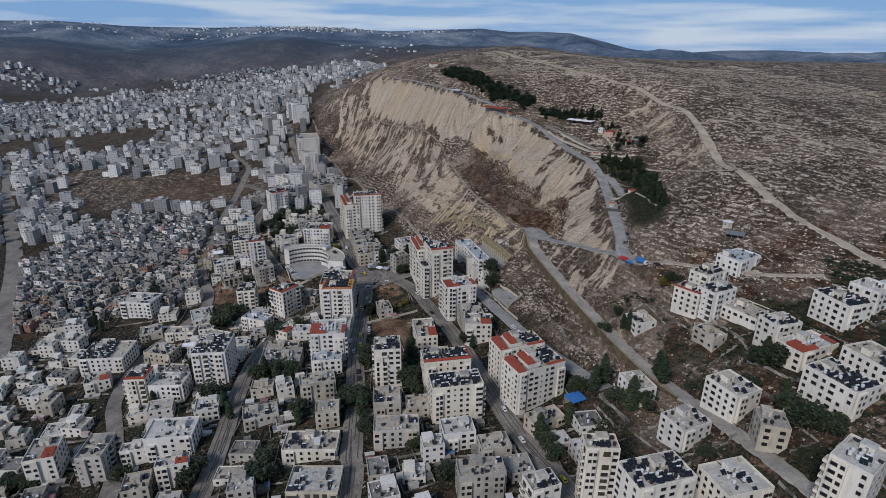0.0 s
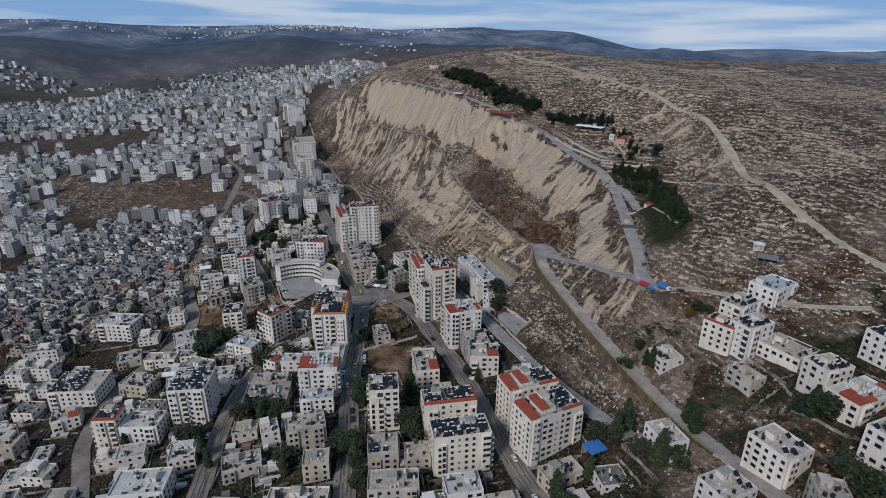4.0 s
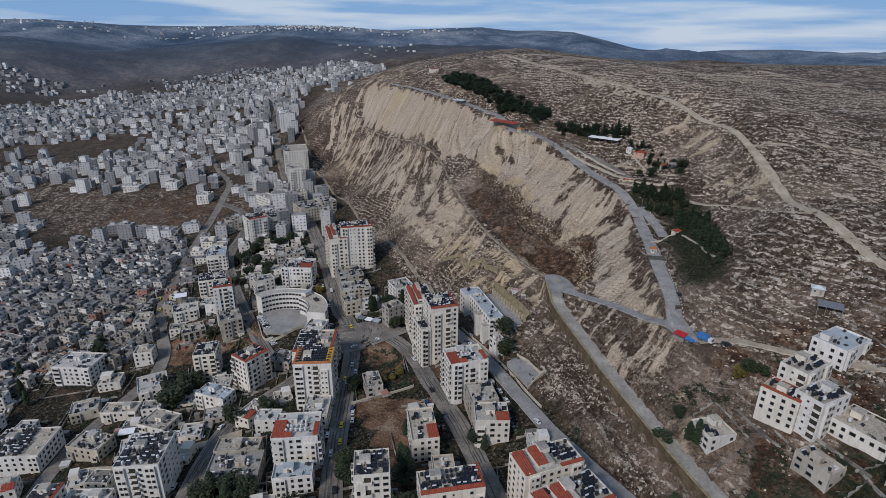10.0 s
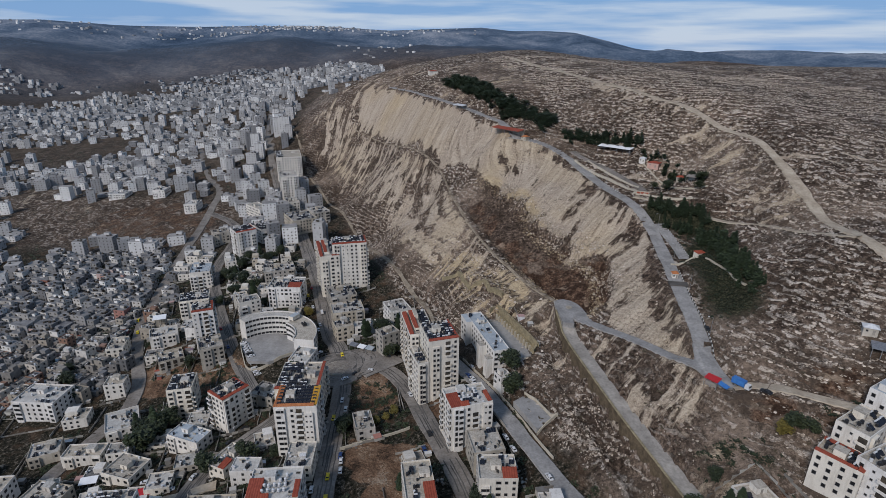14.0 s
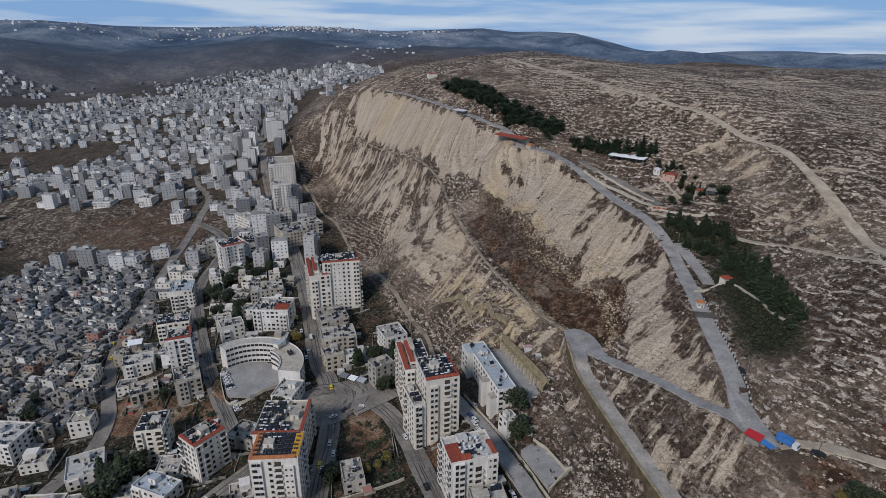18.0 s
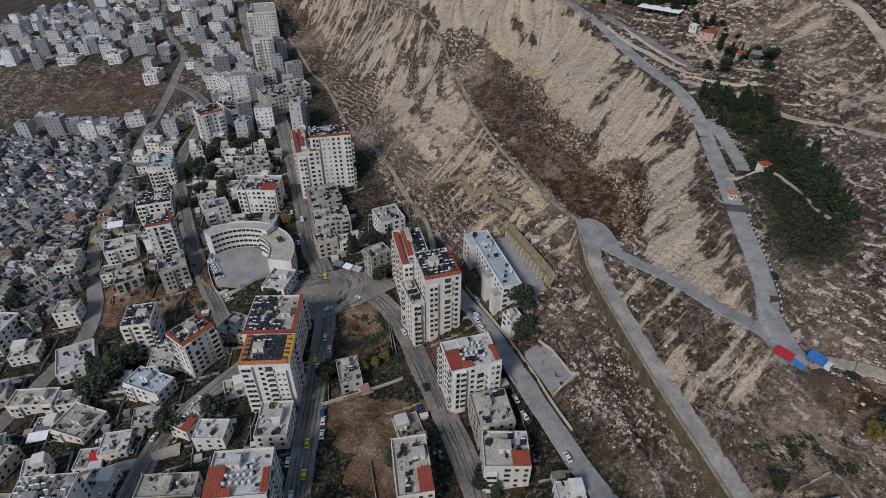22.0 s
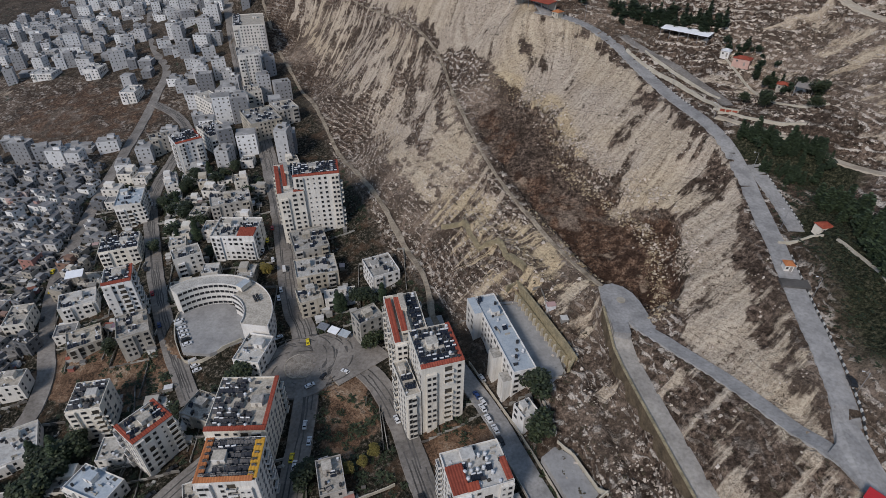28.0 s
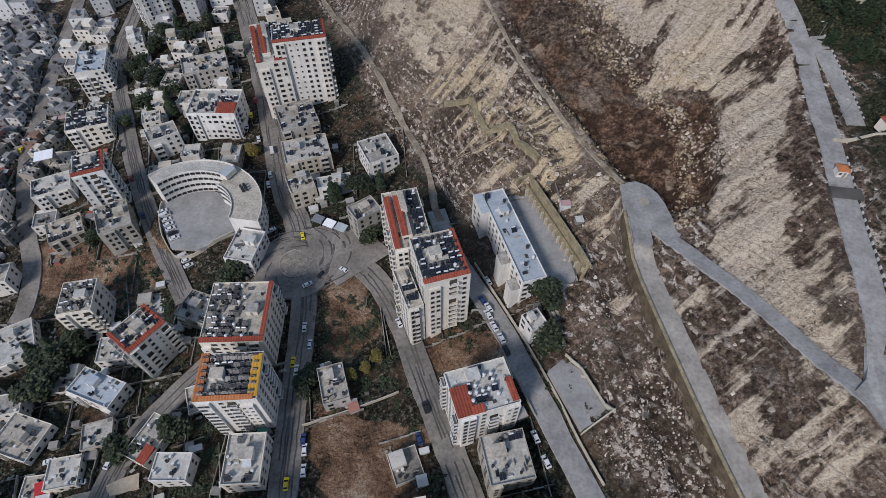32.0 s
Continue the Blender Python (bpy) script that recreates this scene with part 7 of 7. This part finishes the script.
def ledges(r, n):
    """Outcrops in rows along the contours of the terraced slopes."""
    x, y = r.uniform(60, 460, n), r.uniform(240, 900, n)
    h = base(x, y) + 0.13 * (x + y) + 6 * fbm(x, y, 50, 3)
    band = np.abs(((h / 2.6) % 1) - 0.5)
    road_x = np.interp(y, [300, 391, 449, 533, 606, 900], [125, 140, 150, 150, 110, 60])
    k = (band < 0.2) & (x > road_x) & (town_side(x - 40, y) < 0.1) & off_road(x, y) & (fbm(x, y, 45, 2) + 0.6 * fbm(x, y, 11, 2) > r.uniform(-0.35, 0.25, n)) & (zone(x, y, GROVE_LINE, 17, 24) < 0.4)
    x, y = x[k], y[k]
    return x, y, (0.4 + 1.45 * r.random_sample(len(x)) ** 2.2) * np.interp(y, [330, 480], [0.8, 1.0])


scatter_stuff("boulders", ROCKY, "pale limestone boulders strewn on the slope", "rocks", 30000, on_hill(0.4, 2.0, 3.5), rock_shape(), 1)
scatter_stuff("rock_ledges", ROCKY, "broken limestone ledges along the terraced hillside", "rocks", 270000, ledges, rock_shape(), 2, 1.55)
scatter_stuff("scrub", SCRUB, "low dry brown scrub on the slope", "scrub", 15000, on_hill(0.9, 2.6), leaf_shape(9, 4), 3)


def pit(r, n):
    x, y = r.uniform(0, 105, n), r.uniform(390, 590, n)
    k = (faces(x, y)[1] > r.uniform(0.2, 0.9, n)) & off_road(x, y) & (fbm(x, y, 14, 3) > r.uniform(-0.4, 0.4, n))
    return x[k], y[k], r.uniform(0.5, 2.0, int(k.sum()))


scatter_stuff("pit_scrub", leaf_mat("rust_brown_scrub", (0.016, 0.01, 0.008), (0.085, 0.042, 0.024)), "rust-brown bushes in the quarry hollow", "scrub", 5000, pit, leaf_shape(9, 6), 4)


def gardens(r, n):
    x, y = r.uniform(-290, 110, n), r.uniform(110, 600, n)
    k = (town_side(x, y) > 0.5) & off_road(x, y) & (fbm(x, y, 40, 3) > r.uniform(-0.25, 0.5, n))
    x, y = x[k], y[k]
    return x, y, r.uniform(1.2, 4.6, len(x))


scatter_stuff("garden_bushes", LEAF, "dark green bushes in the gardens", "bushes", 19000, gardens, leaf_shape(38, 8, 0.13), 5)


def grove_floor(r, n):
    line = along([(141, 348), (143, 366), (150, 395), (150, 440), (165, 450)], 1.0)
    p = line[r.randint(0, len(line), n)] + r.uniform(-11, 11, (n, 2))
    k = off_road(p[:, 0], p[:, 1])
    return p[k, 0], p[k, 1], r.uniform(0.8, 2.4, int(k.sum()))


scatter_stuff("grove_bushes", LEAF, "olive green undergrowth beside the hill road", "bushes", 1100, grove_floor, leaf_shape(12, 9), 6)


def town_green(r, n):
    x, y = r.uniform(-1500, 100, n), 520 + 1500 * r.random_sample(n) ** 1.3
    k = (town_side(x, y) > 0.5) & off_road(x, y) & (fbm(x, y, 90, 3) > r.uniform(-0.2, 0.5, n)) & (np.hypot(x + 350, y - 730) > 95)
    return x[k], y[k], r.uniform(2.0, 6.0, int(k.sum()))


scatter_stuff("town_greenery", LEAF, "dark trees and bushes among the far houses", "bushes", 10000, town_green, leaf_shape(14, 12), 7)
def foot_ledges(r, n):
    x, y = r.uniform(-110, 70, n), r.uniform(400, 760, n)
    h = base(x, y) + 2 * fbm(x, y, 40, 2)
    k = (np.abs(((h / 2.1) % 1) - 0.5) < 0.17) & (town_side(x, y) < 0.4) & off_road(x, y) & (h < 48) & (x < 45) & (fbm(x, y, 45, 2) + 0.5 * fbm(x, y, 9, 2) > r.uniform(-0.35, 0.3, n))
    return x[k], y[k], 0.3 + 0.85 * r.random_sample(int(k.sum())) ** 2


scatter_stuff("terrace_ledges", ROCKY, "narrow stone ledges along the foot of the slope", "rocks", 110000, foot_ledges, rock_shape(), 8, 2.6)

# ---- yards of the town: garden walls, lean-tos and heaps ----
yard_rnd = random.Random(77)


def street_gap(x, y):
    return min(float(((line[:, 0] - x) ** 2 + (line[:, 1] - y) ** 2).min()) ** 0.5 - half for half, _, line, _ in NEAR_LINES)


NEAR_LINES = [(half, s, line[(line[:, 1] < 640) & (line[:, 0] > -330)], h) for half, s, line, h in LINES.values() if ((line[:, 1] < 640) & (line[:, 0] > -330)).any()]
GARDEN_WALL = island_mix("garden_walls", [(0, (0.12, 0.11, 0.1)), (0.5, (0.23, 0.215, 0.19)), (1, (0.4, 0.385, 0.35))], grime=0.45)
LEAN_TO = island_mix("lean_to_walls", [(0, (0.14, 0.135, 0.13)), (0.4, (0.3, 0.285, 0.26)), (0.7, (0.5, 0.485, 0.45)), (0.86, (0.62, 0.63, 0.64)), (0.93, (0.32, 0.1, 0.06)), (1, (0.1, 0.19, 0.3))], grime=0.35)
fences, lean, heaps = Geo(), Geo(), Geo()
homes = [(a, b, c) for a, b, c in FOOTPRINTS if -300 < a < 260 and 110 < b < 560 and not (a > 88 and b > 322)] + [q for cell in GRID.values() for q in cell if -300 < q[0] < 110 and 110 < q[1] < 560 and q[2] < 9]
for hx, hy, hr in homes:
    rot = radians(yard_rnd.uniform(0, 22))
    c, s = math.cos(rot), math.sin(rot)
    ex, ey = hr * 0.8 + yard_rnd.uniform(2.5, 6), hr * 0.8 + yard_rnd.uniform(2.5, 6)
    cor = [(hx + c * a * ex - s * b * ey, hy + s * a * ex + c * b * ey) for a, b in ((-1, -1), (1, -1), (1, 1), (-1, 1))]
    for k in range(4):
        if yard_rnd.random() < 0.5:
            continue
        (ax, ay), (bx, by) = cor[k], cor[(k + 1) % 4]
        n = max(2, int(math.hypot(bx - ax, by - ay) / 3.2))
        run = [(ax + (bx - ax) * (i + 0.5) / n, ay + (by - ay) * (i + 0.5) / n) for i in range(n)]
        gz = ground(np.array([p[0] for p in run]), np.array([p[1] for p in run]), 0.2)
        up = yard_rnd.uniform(0.7, 1.5)
        for (px, py), z in zip(run, gz):
            if street_gap(px, py) > 0.4 and all((px - q[0]) ** 2 + (py - q[1]) ** 2 > (q[2] * 0.75) ** 2 for q in homes if abs(q[0] - px) < 20 and abs(q[1] - py) < 20):
                fences.box(px, py, z - 1.2, z + up, math.hypot(bx - ax, by - ay) / n, 0.28, math.atan2(by - ay, bx - ax))
    for k in range(yard_rnd.choice((2, 3, 4, 5)) if hx < 92 else 0):
        a = yard_rnd.uniform(0, 6.28)
        px, py = hx + math.cos(a) * (hr + yard_rnd.uniform(0, 4)), hy + math.sin(a) * (hr + yard_rnd.uniform(0, 4))
        if street_gap(px, py) < 1.5 or any((px - q[0]) ** 2 + (py - q[1]) ** 2 < (q[2] * 0.9) ** 2 for q in homes if abs(q[0] - px) < 20 and abs(q[1] - py) < 20):
            continue
        z = float(ground(np.array([px]), np.array([py]), 0.2)[0])
        if yard_rnd.random() < 0.5:
            w, d, h = yard_rnd.uniform(1.8, 4.5), yard_rnd.uniform(1.6, 3.6), yard_rnd.uniform(1.6, 2.8)
            lean.box(px, py, z - 1.5, z + h, w, d, rot)
            lean.box(px, py, z + h, z + h + 0.12, w + 0.3, d + 0.3, rot, bottom=True)
        else:
            for m in range(4):
                heaps.box(px + yard_rnd.gauss(0, 1.2), py + yard_rnd.gauss(0, 1.2), z - 0.6, z + yard_rnd.uniform(0.2, 0.8), yard_rnd.uniform(0.5, 1.8), yard_rnd.uniform(0.4, 1.2), yard_rnd.uniform(0, 3))
tagged(new("garden_walls", fences.mesh("garden_walls", [GARDEN_WALL])), "weathered masonry walls round yards and gardens", "walls", kind="stuff")
tagged(new("lean_tos", lean.mesh("lean_tos", [LEAN_TO])), "small sheds and lean-tos beside the houses", "sheds", kind="stuff")
tagged(new("rubble_heaps", heaps.mesh("rubble_heaps", [GARDEN_WALL])), "heaps of rubble and blocks in the yards", "rubble", kind="stuff")

# ---- single small structures ----
shed(-207, 476, 9, 7, 10.5, 20, SHEET, "white sheet canopy on slender posts", "roof_canopy", 3, 0.4)
shed(-172, 327, 8, 5, 3.6, 15, SHEET, "white sheet canopy over a yard", "roof_canopy", 3, 0.3)
for k in range(3):
    shed(-139 + 4.0 * k, 313.5 + 1.6 * k, 3.6, 5.5, 2.8, 22, RED_PAINT if k < 2 else GREEN_PAINT, "small shed with a red sheet roof" if k < 2 else "small shed with a green sheet roof", "roof_shed", 2, 0.4)
for k in range(3):
    shed(-61.2 - 0.4 * k, 318 + 5.5 * k, 3.6, 4.6, 3.2, 4, GREEN_PAINT, "green awning in front of shops", "awning", 2, 0.3)
for k, (roof, tint) in enumerate(((STEEL, "grey"), (SHEET, "white"), (DECK_BLUE, "pale blue"))):
    shed(-56.0 + 5.6 * k, 427.2 - 2.7 * k, 5.2, 4.2, 2.9, -26, roof, "street kiosk with a %s sheet roof" % tint, "kiosk", 2, 0.4)
shed(68, 225, 9, 7, 3.4, 25, BLUE_PAINT, "shed with a faded blue tin roof", "tin_shed", 3, 0.6)
hut(165.4, 534, 8.5, 6, 3.4, -38, TILE, simple("pink_render", (0.55, 0.36, 0.3), (0.46, 0.3, 0.25), 0.5, 0.9), "small pink house with a red tiled roof", "hut")
hut(159, 541.5, 4.5, 4, 2.8, -38, WHITE_TANK, WHITE, "little white hut beside the pink house", "hut")
hut(176, 508, 5, 4.5, 3.0, -35, TILE, GREY, "stone outbuilding with a red roof", "hut")
shed(180, 493, 12, 8, 3.2, -38, RUST, "ruined stone shed with a rusty roof", "ruined_shed", 4, 0.5)
hut(174, 311, 5, 4, 2.8, -30, WHITE_TANK, GREY, "hut with a white roof on the slope", "hut")
shed(174, 301, 10, 6, 2.8, -32, STEEL, "grey sheet-roofed glasshouse shed", "greenhouse", 4, 0.7)
hut(-10, 862, 11, 8, 4.0, 20, TILE, BEIGE, "lone house with a red roof on the crest", "hut")


def sign_board(x, y, rot):
    ob = thing("sign_board", x, y, zat(x, y), rot, "low stone entrance wall with three dark panels", "sign")
    g = Geo()
    g.box(0, 0, -1.5, 2.2, 9.0, 0.6)
    g.box(0, 0, 2.2, 2.4, 9.3, 0.8, bottom=True)
    child("wall", g.mesh("wall", [PALE]), ob)
    for k in (-1, 0, 1):
        p = Geo()
        p.box(k * 2.8, -0.33, 0.5, 1.8, 2.2, 0.06, bottom=True)
        child("panel", p.mesh("panel", [TILE]), ob, None, "dark red panel")


wall_line("wall_terrace_upper", [(157, 544), (163, 528), (166, 514), (168, 490), (182, 478)], 0.9, 0.7, PALE, "pale dry-stone terrace wall beside the huts", 1.5)
wall_line("wall_terrace_lower", [(139, 498), (148, 485), (159, 477), (170, 471)], 0.9, 0.9, PALE, "pale stone terrace wall above the lane", 1.5)
wall_line("wall_terrace_road", [(121, 560), (131, 538), (140, 520), (146, 508)], 0.8, 0.8, PALE, "pale stone edge of the terrace by the hill road", 1.5)
for spot3 in ((180, 501, 3), (180, 488, 4), (170, 523, 3), (173, 515, 3), (163, 500, 3), (160, 490, 3), (155, 503, 2.5), (176, 480, 3)):
    tree(*spot3, tall=False)
wall_line("wall_grove_path", [(148.5, 399), (149.5, 386), (149, 372), (150, 360)], 0.6, 1.0, PALE, "broken pale stone path edge under the pines", 1.5)
wall_line("wall_grove_step", [(133, 407), (139, 406), (146, 403)], 0.6, 0.8, PALE, "low pale stone wall under the pines", 1.5)
sign_board(143.2, 491, -25)


def street_lamp(x, y, rot, z):
    ob = thing("street_lamp", x, y, z, rot, "tall grey street lamp beside the hill road", "lamp", "street lamps")
    for name, a, b, r in (("pole", (0, 0, -0.8), (0, 0, 8.5), 0.09), ("arm", (0, 0, 8.4), (-1.8, 0, 8.9), 0.05)):
        g = Geo()
        g.rod(a, b, r, 6)
        child(name, g.mesh(name, [STEEL]), ob)
    g = Geo()
    g.box(-2.0, 0, 8.8, 8.98, 0.8, 0.3, bottom=True)
    child("lamp_head", g.mesh("lamp_head", [WHITE_TANK]), ob)


cs = sides(cl)
for i in range(8, len(cl) - 4, 9):
    street_lamp(cl[i, 0] + cs[i, 0] * 5.0, cl[i, 1] + cs[i, 1] * 5.0, math.degrees(math.atan2(cs[i, 1], cs[i, 0])), float(ch[i]))

# graveyard beside the low street
graves = Geo()
gr = random.Random(8)
for k in range(190):
    x, y = -256 + gr.uniform(-24, 22), 357 + gr.uniform(-13, 13)
    if street_gap(x, y) > 1 and free(x, y, 1.5):
        z = zat(x, y)
        graves.box(x, y, z - 0.5, z + 0.35, 0.8, 1.9, 0.5, bottom=False)
        graves.box(x - 0.45, y + 0.8, z - 0.3, z + gr.uniform(0.7, 1.1), 0.7, 0.2, 0.5)
tagged(new("gravestones", graves.mesh("gravestones", [WHITE_TANK])), "rows of small white gravestones", "graves", kind="stuff")
wall_line("wall_garden_plot", [(-49, 333), (-32, 338), (-15, 344)], 1.6, 0.3, PALE, "pale masonry wall across the vacant plot", 1.5)


def rubble_slope(r, n):
    x, y = r.uniform(44, 96, n), r.uniform(250, 372, n)
    k = (town_side(x, y) < 0.6) & off_road(x, y) & (x < np.interp(y, [250, 372], [96, 70])) & (fbm(x, y, 16, 3) > r.uniform(-0.1, 0.5, n)) & (zone(x, y, [(44, 347), (52, 331)], 7, 9) < 0.5)
    return x[k], y[k], 0.25 + 0.95 * r.random_sample(int(k.sum())) ** 3


scatter_stuff("rubble_slope", ROCKY, "pale broken stone tipped down the slope", "rocks", 16000, rubble_slope, rock_shape(), 21)


def talus(r, n):
    """Small stones and dark tufts on the bare faces."""
    x, y = r.uniform(-120, 140, n), r.uniform(320, 900, n)
    f, h, s, _ = faces(x, y)
    k = (f + 0.8 * s > r.uniform(0.3, 1.0, n)) & off_road(x, y) & (fbm(x, y, 13, 3) > r.uniform(-0.3, 0.45, n))
    return x[k], y[k], 0.25 + 0.9 * r.random_sample(int(k.sum())) ** 3


scatter_stuff("talus", ROCKY, "small pale stones on the bare faces", "rocks", 42000, talus, rock_shape(), 22)
scatter_stuff("face_tufts", SCRUB, "dark dry tufts on the bare faces", "scrub", 16000, talus, leaf_shape(6, 31), 23)


def east_gardens(r, n):
    x, y = r.uniform(95, 290, n), r.uniform(130, 288, n)
    k = off_road(x, y) & (fbm(x, y, 26, 3) > r.uniform(-0.12, 0.4, n)) & (x - 60 > (330 - y) * 0.2)
    return x[k], y[k], r.uniform(1.0, 4.0, int(k.sum()))


scatter_stuff("hillside_bushes", LEAF, "dark bushes between the houses on the slope", "bushes", 11000, east_gardens, leaf_shape(30, 18, 0.14), 24)


def brink(r, n):
    """Broken rock along the wall of the hollow and the old quarry cuts."""
    line = np.vstack([along([(86, 388), (93, 404), (95, 424), (98, 436), (92, 455), (68, 491), (66, 509), (60, 535), (44, 558), (32, 575)], 0.5),
                      along([(44, 431), (36, 449), (30, 454), (21, 452), (15, 469)], 0.5), along([(70, 412), (60, 436), (44, 470)], 1.0)])
    p = line[r.randint(0, len(line), n)] + r.normal(0, 2.2, (n, 2))
    k = off_road(p[:, 0], p[:, 1])
    return p[k, 0], p[k, 1], 0.3 + 1.3 * r.random_sample(int(k.sum())) ** 3


def scree(r, n):
    """Broken stone below the bare face, between the cliff and the fork."""
    line = along([(52, 552), (66, 520), (74, 500), (84, 480), (94, 462), (101, 444), (104, 430), (103, 412)], 0.5)
    p = line[r.randint(0, len(line), n)] + r.normal(0, 3.6, (n, 2))
    k = off_road(p[:, 0], p[:, 1]) & (fbm(p[:, 0], p[:, 1], 8, 3) > r.uniform(-0.3, 0.3, n))
    return p[k, 0], p[k, 1], 0.3 + 1.2 * r.random_sample(int(k.sum())) ** 2.5


scatter_stuff("scree", ROCKY, "broken stone and scree below the bare face", "rocks", 9000, scree, rock_shape(), 33)
scatter_stuff("scree_tufts", SCRUB, "dark dry tufts between the stones of the scree", "scrub", 3500, scree, leaf_shape(8, 34, 0.26), 35)
OCHRE_ROCK = island_mix("ochre_rock", [(0, (0.14, 0.1, 0.065)), (0.4, (0.28, 0.22, 0.14)), (0.8, (0.42, 0.34, 0.23)), (1, (0.5, 0.45, 0.36))], grime=0.4)
scatter_stuff("quarry_rocks", OCHRE_ROCK, "broken ochre rock along the edge of the hollow", "rocks", 3600, brink, rock_shape(), 27)


# ---- odds and ends on the roofs: tanks, blocks, sheets, rails ----
JUNK = [BLACK_TANK, WHITE_TANK, CONCRETE, RUST, SHUTTER]
junk = Geo()
jr = random.Random(41)
for x, y, w, d, rot, z, style in DECKS:
    if math.hypot(x, y) > 620 or style in ("redroof",):
        continue
    c, s = math.cos(radians(rot)), math.sin(radians(rot))
    for k in range(int(min(16, 3 + w * d / 18))):
        a, b = jr.uniform(-0.44, 0.44) * w, jr.uniform(-0.44, 0.44) * d
        px, py, kind = x + c * a - s * b, y + s * a + c * b, jr.random()
        turn = radians(rot + jr.choice((0, 0, 90)) + jr.uniform(-6, 6))
        if kind < 0.3:
            junk.cyl(px, py, z, z + jr.uniform(0.9, 1.4), 0.5, 8, 0 if kind < 0.2 else 1)
        elif kind < 0.55:
            junk.box(px, py, z, z + jr.uniform(0.25, 0.7), jr.uniform(0.5, 1.6), jr.uniform(0.4, 0.9), turn, jr.choice((1, 2, 3)))
        elif kind < 0.75:
            junk.box(px, py, z, z + jr.uniform(0.5, 1.2), jr.uniform(1.2, 3.0), 0.16, turn, 2)
        elif kind < 0.9:
            n = len(junk.v)
            junk.box(px, py, z + 0.25, z + 0.33, 1.9, 1.0, turn, 0, bottom=True)
            junk.v[n:] = [(p, q, r + (0.55 if i % 4 >= 2 else 0.0)) for i, (p, q, r) in enumerate(junk.v[n:])]
        else:
            junk.box(px, py, z, z + 0.06, jr.uniform(1.0, 2.6), jr.uniform(0.8, 2.2), turn, 4)
tagged(new("rooftop_clutter", junk.mesh("rooftop_clutter", JUNK)), "water tanks, blocks and sheets scattered on flat roofs", "clutter", kind="stuff")
